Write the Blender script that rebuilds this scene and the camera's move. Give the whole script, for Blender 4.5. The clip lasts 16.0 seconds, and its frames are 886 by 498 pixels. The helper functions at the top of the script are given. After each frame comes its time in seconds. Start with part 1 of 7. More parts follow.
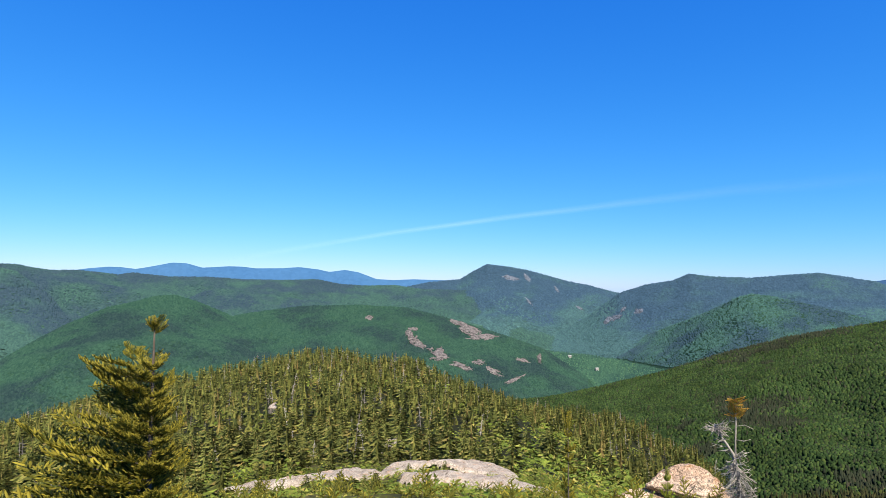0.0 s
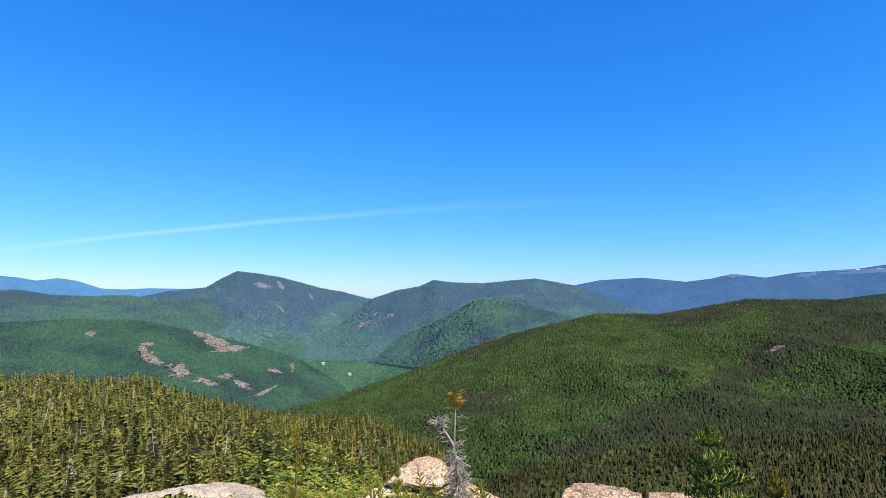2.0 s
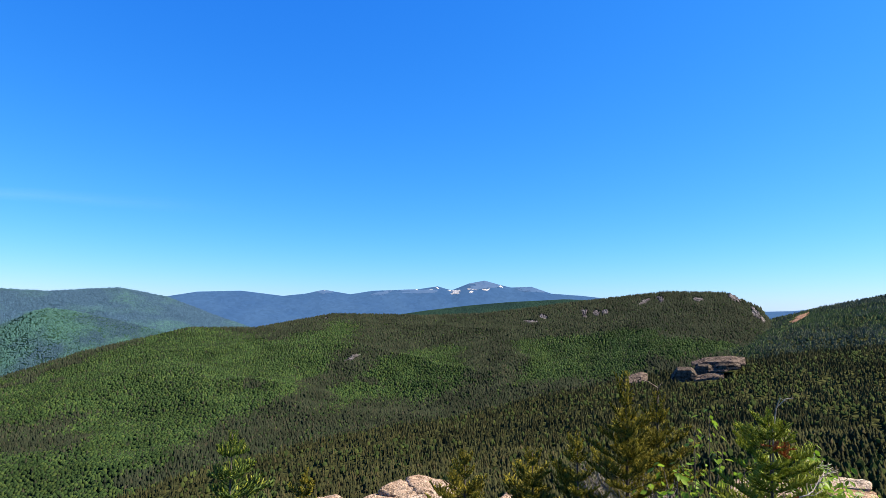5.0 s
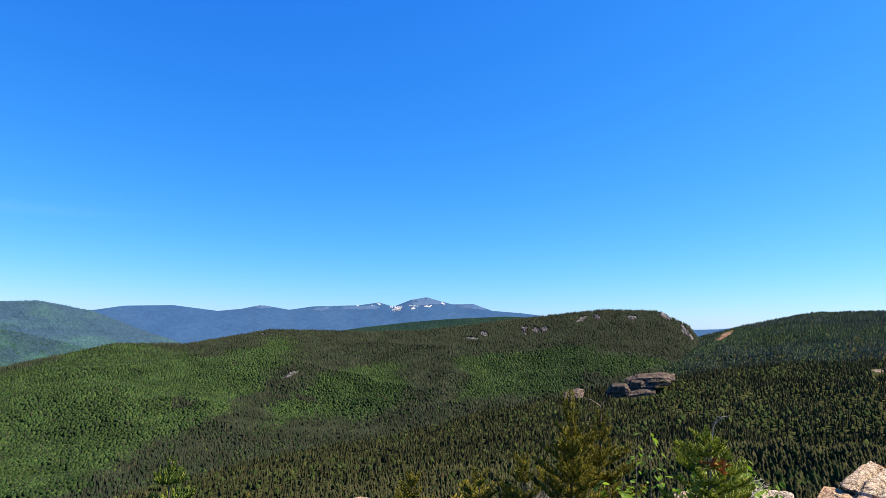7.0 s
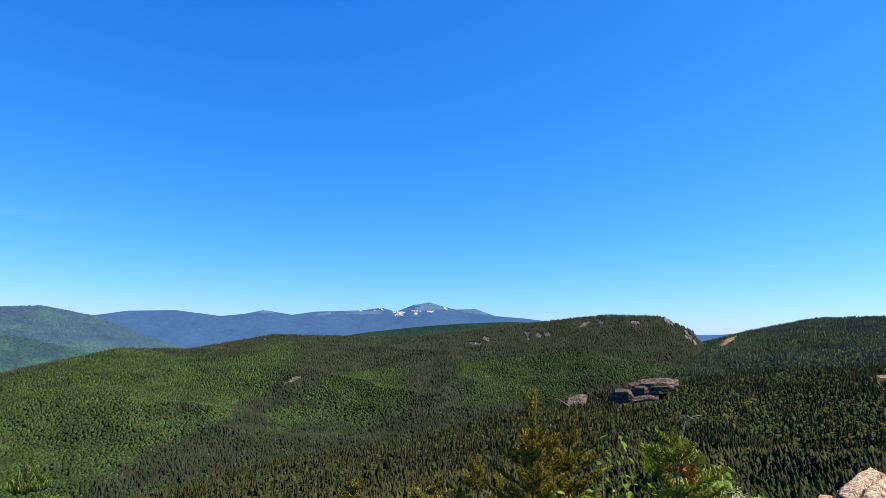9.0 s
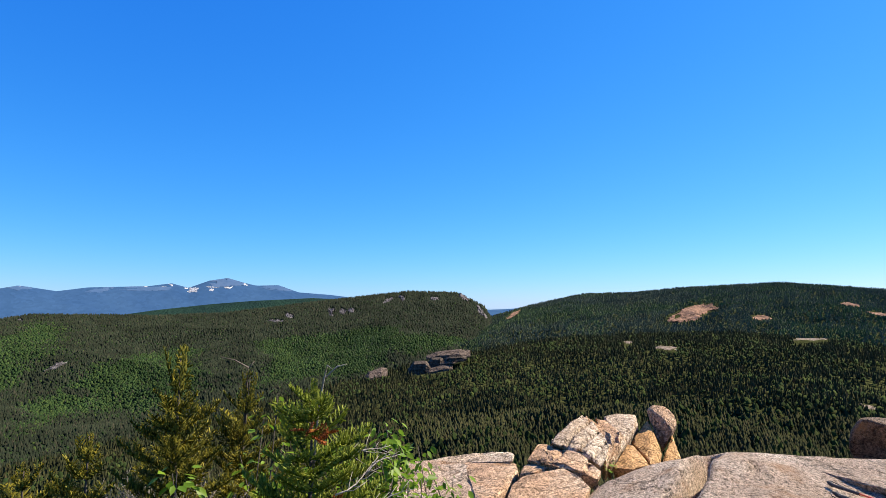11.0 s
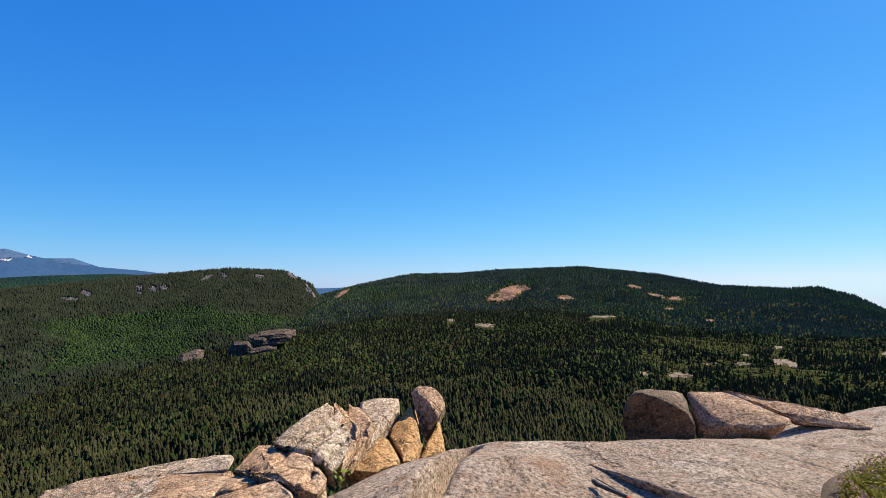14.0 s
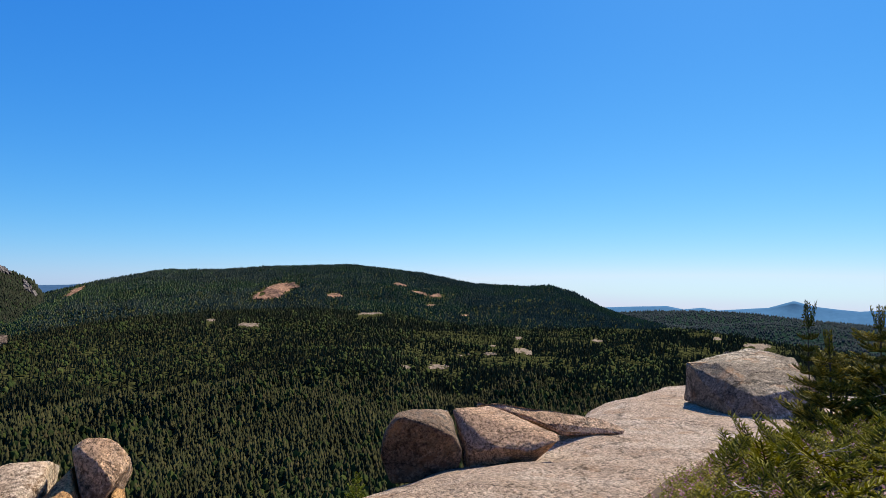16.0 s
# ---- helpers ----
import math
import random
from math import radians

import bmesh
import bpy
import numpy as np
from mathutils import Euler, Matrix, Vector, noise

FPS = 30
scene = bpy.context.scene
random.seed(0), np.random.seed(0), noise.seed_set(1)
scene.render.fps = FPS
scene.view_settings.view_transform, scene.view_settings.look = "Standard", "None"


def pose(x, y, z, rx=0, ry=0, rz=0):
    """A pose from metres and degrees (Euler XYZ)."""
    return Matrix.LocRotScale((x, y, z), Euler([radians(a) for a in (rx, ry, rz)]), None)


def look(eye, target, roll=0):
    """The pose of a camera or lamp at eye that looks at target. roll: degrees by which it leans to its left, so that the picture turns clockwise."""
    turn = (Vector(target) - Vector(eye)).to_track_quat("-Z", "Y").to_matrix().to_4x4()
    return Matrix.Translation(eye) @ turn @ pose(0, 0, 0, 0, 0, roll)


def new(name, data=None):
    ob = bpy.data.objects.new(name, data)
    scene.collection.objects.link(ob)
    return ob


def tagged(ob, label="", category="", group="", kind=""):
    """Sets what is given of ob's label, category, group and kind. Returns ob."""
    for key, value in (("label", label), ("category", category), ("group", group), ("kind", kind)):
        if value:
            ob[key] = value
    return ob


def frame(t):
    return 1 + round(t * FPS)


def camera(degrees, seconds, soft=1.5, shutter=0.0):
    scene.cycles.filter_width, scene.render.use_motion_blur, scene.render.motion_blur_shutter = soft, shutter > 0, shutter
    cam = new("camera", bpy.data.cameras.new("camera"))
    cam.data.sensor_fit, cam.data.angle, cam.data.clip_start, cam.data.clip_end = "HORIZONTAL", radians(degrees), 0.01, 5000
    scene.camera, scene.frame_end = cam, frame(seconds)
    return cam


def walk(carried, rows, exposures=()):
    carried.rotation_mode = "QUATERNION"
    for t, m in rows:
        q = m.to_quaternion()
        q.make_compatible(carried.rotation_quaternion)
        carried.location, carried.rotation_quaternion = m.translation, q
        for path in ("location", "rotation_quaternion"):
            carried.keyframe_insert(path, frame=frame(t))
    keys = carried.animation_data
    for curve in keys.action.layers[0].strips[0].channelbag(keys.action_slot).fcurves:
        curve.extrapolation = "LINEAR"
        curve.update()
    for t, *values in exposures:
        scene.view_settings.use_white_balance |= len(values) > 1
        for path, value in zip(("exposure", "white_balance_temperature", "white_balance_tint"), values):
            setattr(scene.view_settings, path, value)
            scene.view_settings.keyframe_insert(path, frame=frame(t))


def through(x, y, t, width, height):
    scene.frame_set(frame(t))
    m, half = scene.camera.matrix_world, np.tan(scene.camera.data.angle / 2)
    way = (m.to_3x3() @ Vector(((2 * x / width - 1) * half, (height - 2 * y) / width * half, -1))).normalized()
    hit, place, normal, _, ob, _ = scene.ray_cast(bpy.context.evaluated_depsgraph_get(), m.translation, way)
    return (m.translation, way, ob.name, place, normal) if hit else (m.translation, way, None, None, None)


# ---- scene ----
cam = camera(75.4, 16.0, soft=0.45)
# seconds, place, and turn about x, y, z
PATH = [
    (0.0, 0.253, 0.767, 1.731, 93.76, -0.34, -0.00),
    (0.5, 0.270, 0.806, 1.727, 94.17, 0.58, -8.24),
    (1.0, 0.275, 0.781, 1.734, 93.42, 0.45, -14.39),
    (1.5, 0.325, 0.804, 1.729, 93.38, 0.74, -19.90),
    (2.0, 0.425, 0.825, 1.713, 94.41, 0.61, -24.13),
    (2.5, 0.507, 0.795, 1.709, 94.47, 0.83, -29.61),
    (3.0, 0.542, 0.810, 1.700, 94.37, -0.66, -35.27),
    (3.5, 0.556, 0.849, 1.681, 94.27, -2.08, -43.24),
    (4.0, 0.608, 0.820, 1.668, 94.21, -1.95, -52.79),
    (4.5, 0.695, 0.776, 1.673, 95.87, -1.30, -57.77),
    (5.0, 0.736, 0.735, 1.675, 95.66, -0.51, -62.66),
    (5.2, 0.715, 0.716, 1.681, 96.53, -0.39, -65.33),
    (7.3, 0.717, 0.800, 1.693, 97.41, -0.83, -68.49),
    (7.5, 0.733, 0.804, 1.691, 97.58, -0.82, -68.31),
    (8.0, 0.777, 0.813, 1.681, 97.89, -0.77, -67.11),
    (10.3, 1.895, 0.118, 1.466, 97.06, -0.66, -77.18),
    (10.5, 1.930, 0.069, 1.453, 96.76, -0.54, -79.80),
    (11.0, 2.073, -0.034, 1.428, 95.75, -0.40, -87.40),
    (11.5, 2.260, -0.269, 1.359, 94.70, -0.43, -93.32),
    (12.0, 2.510, -0.432, 1.340, 94.43, -0.48, -94.91),
    (12.5, 2.792, -0.553, 1.309, 94.30, -0.62, -96.67),
    (13.0, 3.054, -0.829, 1.280, 94.15, -0.74, -98.66),
    (13.5, 3.372, -0.956, 1.254, 93.95, -0.80, -102.38),
    (14.0, 3.743, -1.144, 1.223, 93.88, -0.97, -104.26),
    (14.5, 4.090, -1.391, 1.245, 93.67, -1.34, -108.61),
    (15.0, 4.412, -1.561, 1.219, 93.64, -1.39, -114.51),
    (15.5, 4.695, -1.763, 1.214, 93.69, -1.28, -120.85),
    (16.0, 5.024, -1.975, 1.276, 94.05, -1.08, -126.94),
]
walk(cam, [(t, pose(x, y, z, rx, ry, rz)) for t, x, y, z, rx, ry, rz in PATH],
     [(0, 1.31, 6500, 10), (2, 1.39, 6500, 10), (5, 1.50, 6600, 10), (8, 1.44, 6600, 10), (10.5, 1.39, 6500, 10), (12.5, 1.22, 6560, 10), (14.5, 1.08, 6620, 10), (16, 1.06, 6650, 10)])

# ---------------------------------------------------------------- world and sun
SUN_AZ, SUN_EL = 155.0, 46.0          # degrees, clockwise from +y
EYE = 1.6                             # height of the viewpoint above the summit rock
world = bpy.data.worlds.new("sky")
scene.world = world
world.use_nodes = True
wn, wl = world.node_tree.nodes, world.node_tree.links
sky = wn.new("ShaderNodeTexSky")
sky.sky_type, sky.sun_disc = "NISHITA", False
sky.sun_elevation, sky.sun_rotation = radians(SUN_EL), radians(SUN_AZ)
sky.altitude, sky.air_density, sky.dust_density, sky.ozone_density = 900, 1.0, 0.25, 3.0
SKY_STRENGTH = 0.12
split, join = wn.new("ShaderNodeSeparateColor"), wn.new("ShaderNodeCombineColor")
wl.new(sky.outputs[0], split.inputs[0])
# deep, clear mountain air: each band of the sky's light falls off at its own rate away from the horizon
for k, (power, gain, most) in enumerate(((1.6, 0.64, 0.74), (0.88, 0.815, 1.0), (0.42, 1.16, 1.3))):
    dim, fall, lift, cap = [wn.new("ShaderNodeMath") for _ in range(4)]
    dim.operation, fall.operation, lift.operation, cap.operation = "MULTIPLY", "POWER", "MULTIPLY", "MINIMUM"
    dim.inputs[1].default_value, fall.inputs[1].default_value, lift.inputs[1].default_value = SKY_STRENGTH, power, gain / SKY_STRENGTH
    wl.new(split.outputs[k], dim.inputs[0])
    wl.new(dim.outputs[0], fall.inputs[0])
    wl.new(fall.outputs[0], lift.inputs[0])
    cap.inputs[1].default_value = most / SKY_STRENGTH
    wl.new(lift.outputs[0], cap.inputs[0])
    wl.new(cap.outputs[0], join.inputs[k])
wl.new(join.outputs[0], wn["Background"].inputs[0])
wn["Background"].inputs[1].default_value = SKY_STRENGTH * 0.42
sun_data = bpy.data.lights.new("sun", "SUN")
sun_data.energy, sun_data.angle, sun_data.color = 5.0, radians(0.5), (1.0, 0.90, 0.73)
sun = new("sun", sun_data)
sun.matrix_world = look((0, 0, 0), (-math.sin(radians(SUN_AZ)) * math.cos(radians(SUN_EL)),
                                    -math.cos(radians(SUN_AZ)) * math.cos(radians(SUN_EL)), -math.sin(radians(SUN_EL))))

# ---------------------------------------------------------------- small tools
rng = np.random.default_rng(7)


def hash2(ix, iy, seed):
    h = (ix.astype(np.int64) * 374761393 + iy.astype(np.int64) * 668265263 + seed * 974634777) & 0xFFFFFFFF
    h = ((h ^ (h >> 13)) * 1274126177) & 0xFFFFFFFF
    return ((h ^ (h >> 16)) & 0xFFFF) / 65535.0


def vnoise(x, y, seed=0):
    """Smooth noise from 0 to 1, for arrays."""
    x, y = np.asarray(x, float), np.asarray(y, float)
    ix, iy = np.floor(x), np.floor(y)
    u, v = x - ix, y - iy
    u, v = u * u * (3 - 2 * u), v * v * (3 - 2 * v)
    a, b = hash2(ix, iy, seed), hash2(ix + 1, iy, seed)
    c, e = hash2(ix, iy + 1, seed), hash2(ix + 1, iy + 1, seed)
    return (a * (1 - u) + b * u) * (1 - v) + (c * (1 - u) + e * u) * v


def fbm(x, y, seed=0, octaves=4):
    """Layered noise round 0, from about -1 to 1."""
    total, amp = 0, 1.0
    for o in range(octaves):
        total = total + amp * (2 * vnoise(np.asarray(x) * 2 ** o, np.asarray(y) * 2 ** o, seed + o) - 1)
        amp *= 0.5
    return total / 1.6


def mesh_of(name, verts, faces, smooth=False):
    """A mesh from arrays of points and of triangles or quads."""
    me = bpy.data.meshes.new(name)
    verts, faces = np.asarray(verts, np.float32), np.asarray(faces, np.int32)
    n = faces.shape[1]
    me.vertices.add(len(verts))
    me.vertices.foreach_set("co", verts.ravel())
    me.loops.add(faces.size)
    me.loops.foreach_set("vertex_index", faces.ravel())
    me.polygons.add(len(faces))
    me.polygons.foreach_set("loop_start", np.arange(0, faces.size, n, dtype=np.int32))
    me.polygons.foreach_set("use_smooth", np.full(len(faces), smooth))
    me.update(calc_edges=True)
    return me


def grid_faces(rows, cols):
    i = np.arange((rows - 1) * cols).reshape(rows - 1, cols)[:, :-1].ravel()
    return np.stack([i, i + 1, i + cols + 1, i + cols], 1)


def thing(name, me, material, label="", category="", group="", kind=""):
    ob = new(name, me)
    if material:
        me.materials.append(material)
    return tagged(ob, label, category, group, kind)


def part(name, bm, material, parent, label=""):
    """Links a bmesh, or a mesh, as one part under a thing or a part."""
    if isinstance(bm, bmesh.types.BMesh):
        me = bpy.data.meshes.new(name)
        bm.to_mesh(me)
        bm.free()
    else:
        me = bm
    if material and not me.materials:
        me.materials.append(material)
    ob = new(name, me)
    ob.parent = parent
    return tagged(ob, label)


# ---------------------------------------------------------------- materials
def material(name, rough=0.9, spec=0.3):
    m = bpy.data.materials.new(name)
    m.use_nodes = True
    b = m.node_tree.nodes["Principled BSDF"]
    b.inputs["Roughness"].default_value = rough
    b.inputs["Specular IOR Level"].default_value = spec
    return m, m.node_tree.nodes, m.node_tree.links, b


def tone(c):
    """Dry mountain surfaces are darker than their sample colours."""
    return tuple(0.63 * v for v in c)


def ramp(nodes, stops):
    r = nodes.new("ShaderNodeValToRGB")
    e = r.color_ramp.elements
    while len(e) < len(stops):
        e.new(0.5)
    for k, (p, c) in zip(e, stops):
        k.position, k.color = p, (*c, 1)
    return r


def mixer(nodes, links, fac, a, b, mode="MIX"):
    m = nodes.new("ShaderNodeMix")
    m.data_type, m.blend_type = "RGBA", mode
    for sock, v in ((m.inputs[0], fac), (m.inputs[6], a), (m.inputs[7], b)):
        if hasattr(v, "links"):
            links.new(v, sock)
        elif isinstance(v, tuple):
            sock.default_value = (*v, 1)
        else:
            sock.default_value = v
    return m.outputs[2]


def noise_tex(nodes, links, scale, detail=4.0, rough=0.55, coord="Object", stretch=None):
    tc = nodes.new("ShaderNodeTexCoord")
    n = nodes.new("ShaderNodeTexNoise")
    n.inputs["Scale"].default_value, n.inputs["Detail"].default_value = scale, detail
    n.inputs["Roughness"].default_value = rough
    if stretch:
        mp = nodes.new("ShaderNodeMapping")
        mp.inputs["Scale"].default_value = stretch
        links.new(tc.outputs[coord], mp.inputs[0])
        links.new(mp.outputs[0], n.inputs[0])
    else:
        links.new(tc.outputs[coord], n.inputs[0])
    return n


def bump(nodes, links, height, strength, distance, b, after=None):
    k = nodes.new("ShaderNodeBump")
    k.inputs["Strength"].default_value, k.inputs["Distance"].default_value = strength, distance
    links.new(height, k.inputs["Height"])
    if after:
        links.new(after, k.inputs["Normal"])
    links.new(k.outputs[0], b.inputs["Normal"])
    return k.outputs[0]


def far_forest(name, dark, light, cell, patch, relief=1.0, folding=0.6, spread=0.34, zone=None):
    """A wooded slope seen from far: crowns as cells, darker stands of conifers between lighter broadleaf woods."""
    dark, light = tone(dark), tone(light)
    m, n, l, b = material(name, 0.95, 0.0)
    tc = n.new("ShaderNodeTexCoord")
    v = n.new("ShaderNodeTexVoronoi")
    v.inputs["Scale"].default_value = 1 / cell
    l.new(tc.outputs["Object"], v.inputs["Vector"])
    big = noise_tex(n, l, 1 / patch, 8, 0.66)
    mixed = big.outputs[0]
    if zone:
        sep, high, add = n.new("ShaderNodeSeparateXYZ"), n.new("ShaderNodeMapRange"), n.new("ShaderNodeMath")
        l.new(tc.outputs["Object"], sep.inputs[0])
        l.new(sep.outputs[2], high.inputs[0])
        high.inputs[1].default_value, high.inputs[2].default_value = zone
        high.inputs[3].default_value, high.inputs[4].default_value = 0.16, -0.16
        l.new(mixed, add.inputs[0])
        l.new(high.outputs[0], add.inputs[1])
        mixed = add.outputs[0]
    stand = ramp(n, [(0.38, dark), (0.60, light)])
    l.new(mixed, stand.inputs[0])
    vary = ramp(n, [(0.0, (1 - spread, 1 - spread * 0.9, 1 - spread)), (1.0, (1 + spread * 0.85, 1 + spread * 0.75, 1 + spread * 0.6))])
    l.new(v.outputs["Color"], vary.inputs[0])
    l.new(mixer(n, l, 1.0, stand.outputs[0], vary.outputs[0], "MULTIPLY"), b.inputs["Base Color"])
    k = bump(n, l, v.outputs["Distance"], relief, -cell * 0.6, b)
    folds = noise_tex(n, l, 1 / (patch * 0.6), 6, 0.6)
    bump(n, l, folds.outputs[0], folding, patch * 0.22, b, k)
    return m


def far_woods(name, dark, light, patch, zone=None, spread=0.3):
    """Crowns of distant woods: stands of conifers and of broadleaf trees, each crown a little lighter or darker."""
    m, n, l, b = material(name, 0.95, 0.0)
    big = noise_tex(n, l, 1 / patch, 6, 0.62)
    mixed = big.outputs[0]
    if zone:
        tc = n.new("ShaderNodeTexCoord")
        sep, high, add = n.new("ShaderNodeSeparateXYZ"), n.new("ShaderNodeMapRange"), n.new("ShaderNodeMath")
        l.new(tc.outputs["Object"], sep.inputs[0])
        l.new(sep.outputs[2], high.inputs[0])
        high.inputs[1].default_value, high.inputs[2].default_value = zone
        high.inputs[3].default_value, high.inputs[4].default_value = 0.14, -0.14
        l.new(mixed, add.inputs[0])
        l.new(high.outputs[0], add.inputs[1])
        mixed = add.outputs[0]
    stand = ramp(n, [(0.40, tone(dark)), (0.55, tone(light))])
    l.new(mixed, stand.inputs[0])
    geo = n.new("ShaderNodeNewGeometry")
    vary = ramp(n, [(0.0, (1 - spread, 1 - spread * 0.9, 1 - spread * 0.7)), (1.0, (1 + spread, 1 + spread * 0.85, 1 + spread * 0.5))])
    l.new(geo.outputs["Random Per Island"], vary.inputs[0])
    l.new(mixer(n, l, 1.0, stand.outputs[0], vary.outputs[0], "MULTIPLY"), b.inputs["Base Color"])
    return m


def foliage(name, stops, patch=60.0, shift=(0.7, 1.25), through=0.0):
    """Leaves and needles: each crown with its own tint, and stands that lean warmer or cooler."""
    m, n, l, b = material(name, 0.95, 0.05)
    geo = n.new("ShaderNodeNewGeometry")
    own = ramp(n, [(p, tone(c)) for p, c in stops])
    l.new(geo.outputs["Random Per Island"], own.inputs[0])
    big = noise_tex(n, l, 1 / patch, 3)
    lean = ramp(n, [(0.3, (shift[0],) * 3), (0.7, (shift[1],) * 3)])
    l.new(big.outputs[0], lean.inputs[0])
    colour = mixer(n, l, 1.0, own.outputs[0], lean.outputs[0], "MULTIPLY")
    l.new(colour, b.inputs["Base Color"])
    if through:
        tr, mix = n.new("ShaderNodeBsdfTranslucent"), n.new("ShaderNodeMixShader")
        l.new(colour, tr.inputs[0])
        mix.inputs[0].default_value = through
        l.new(b.outputs[0], mix.inputs[1])
        l.new(tr.outputs[0], mix.inputs[2])
        l.new(mix.outputs[0], n["Material Output"].inputs[0])
    return m


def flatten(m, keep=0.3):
    """Mixes in one fixed sun-facing normal, so light and shade even out as haze would do."""
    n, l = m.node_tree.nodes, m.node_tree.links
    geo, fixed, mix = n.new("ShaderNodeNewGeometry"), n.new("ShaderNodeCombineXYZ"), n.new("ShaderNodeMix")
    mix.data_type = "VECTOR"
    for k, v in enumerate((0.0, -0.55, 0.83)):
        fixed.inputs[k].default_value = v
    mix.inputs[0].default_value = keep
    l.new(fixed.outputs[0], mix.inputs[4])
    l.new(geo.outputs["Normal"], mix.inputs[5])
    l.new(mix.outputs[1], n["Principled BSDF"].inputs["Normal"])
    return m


def granite_material(name, tint=(0.64, 0.415, 0.255), pale=(0.86, 0.685, 0.50), lichen=0.7, spot=(0.52, 0.60), velvet=0.0, speck=28):
    """Coarse pinkish granite: mixed grains, grey weathering, dark lichen, rust stains and hairline cracks."""
    tint, pale = [tuple(0.79 * c for c in v) for v in (tint, pale)]
    m, n, l, b = material(name, 0.9, 0.12)
    b.inputs["Diffuse Roughness"].default_value = velvet
    big = noise_tex(n, l, 0.9, 6, 0.65)
    base = ramp(n, [(0.30, tuple(c * 0.72 for c in tint)), (0.48, tint), (0.70, pale)])
    l.new(big.outputs[0], base.inputs[0])
    grain = noise_tex(n, l, 36, 5, 0.85)
    gr = ramp(n, [(0.40, (0.28, 0.25, 0.23)), (0.46, (0.82, 0.80, 0.78)), (0.54, (1.36, 1.33, 1.30))])
    l.new(grain.outputs[0], gr.inputs[0])
    c1 = mixer(n, l, 1.0, base.outputs[0], gr.outputs[0], "MULTIPLY")
    spots = noise_tex(n, l, 11, 8, 0.8)
    sr = ramp(n, [(spot[0], (0, 0, 0)), (spot[1], (1, 1, 1))])
    l.new(spots.outputs[0], sr.inputs[0])
    cover = noise_tex(n, l, 1.7, 4)
    cr = ramp(n, [(0.40, (0.25 * lichen,) * 3), (0.58, (lichen, lichen, lichen))])
    l.new(cover.outputs[0], cr.inputs[0])
    fac = mixer(n, l, 1.0, sr.outputs[0], cr.outputs[0], "MULTIPLY")
    c2 = mixer(n, l, fac, c1, (0.085, 0.078, 0.066))
    fleck = noise_tex(n, l, speck, 9, 0.82)
    fr = ramp(n, [(0.41, (0.30, 0.28, 0.26)), (0.465, (0.86, 0.84, 0.82)), (0.53, (1.05, 1.05, 1.05)), (0.60, (1.42, 1.42, 1.42))])
    l.new(fleck.outputs[0], fr.inputs[0])
    c2 = mixer(n, l, 0.85, c2, fr.outputs[0], "MULTIPLY")
    rust = noise_tex(n, l, 2.6, 6, 0.65)
    rr = ramp(n, [(0.54, (0, 0, 0)), (0.72, (0.6, 0.6, 0.6))])
    l.new(rust.outputs[0], rr.inputs[0])
    c3 = mixer(n, l, rr.outputs[0], c2, (0.36, 0.175, 0.07))
    wander = noise_tex(n, l, 1.3, 5, 0.7)
    tc, push = n.new("ShaderNodeTexCoord"), n.new("ShaderNodeVectorMath")
    push.operation = "MULTIPLY_ADD"
    push.inputs[1].default_value = (0.9, 0.9, 0.9)
    l.new(wander.outputs["Color"], push.inputs[0])
    l.new(tc.outputs["Object"], push.inputs[2])
    crack = n.new("ShaderNodeTexVoronoi")
    crack.feature = "DISTANCE_TO_EDGE"
    crack.inputs["Scale"].default_value = 0.55
    l.new(push.outputs[0], crack.inputs["Vector"])
    line = ramp(n, [(0.0, (0.12, 0.11, 0.10)), (0.006, (0.35, 0.33, 0.30)), (0.016, (1, 1, 1))])
    l.new(crack.outputs["Distance"], line.inputs[0])
    c4 = mixer(n, l, 0.6, c3, line.outputs[0], "MULTIPLY")
    l.new(c4, b.inputs["Base Color"])
    k = bump(n, l, grain.outputs[0], 0.7, 0.006, b)
    pit = noise_tex(n, l, 9, 8, 0.75)
    k = bump(n, l, pit.outputs[0], 0.9, 0.05, b, k)
    k = bump(n, l, fleck.outputs[0], 0.6, 0.012, b, k)
    bump(n, l, line.outputs[0], 0.8, 0.015, b, k)
    return m


def plain_rock(name, tint, size=14.0, dark=0.28):
    """Weathered bare rock: blotches, darker streaks and a broken surface."""
    tint = tone(tint)
    m, n, l, b = material(name, 0.95, 0.05)
    big = noise_tex(n, l, 1 / size, 8, 0.75)
    r = ramp(n, [(0.38, tuple(c * dark for c in tint)), (0.48, tuple(c * 0.75 for c in tint)), (0.64, tuple(c * 1.2 for c in tint))])
    l.new(big.outputs[0], r.inputs[0])
    run = noise_tex(n, l, 1 / size, 6, 0.7, stretch=(1.6, 1.6, 0.35))
    rr = ramp(n, [(0.40, (0.45, 0.45, 0.47)), (0.56, (1.05, 1.03, 1.0))])
    l.new(run.outputs[0], rr.inputs[0])
    l.new(mixer(n, l, 1.0, r.outputs[0], rr.outputs[0], "MULTIPLY"), b.inputs["Base Color"])
    bump(n, l, big.outputs[0], 0.8, size * 0.18, b)
    return m


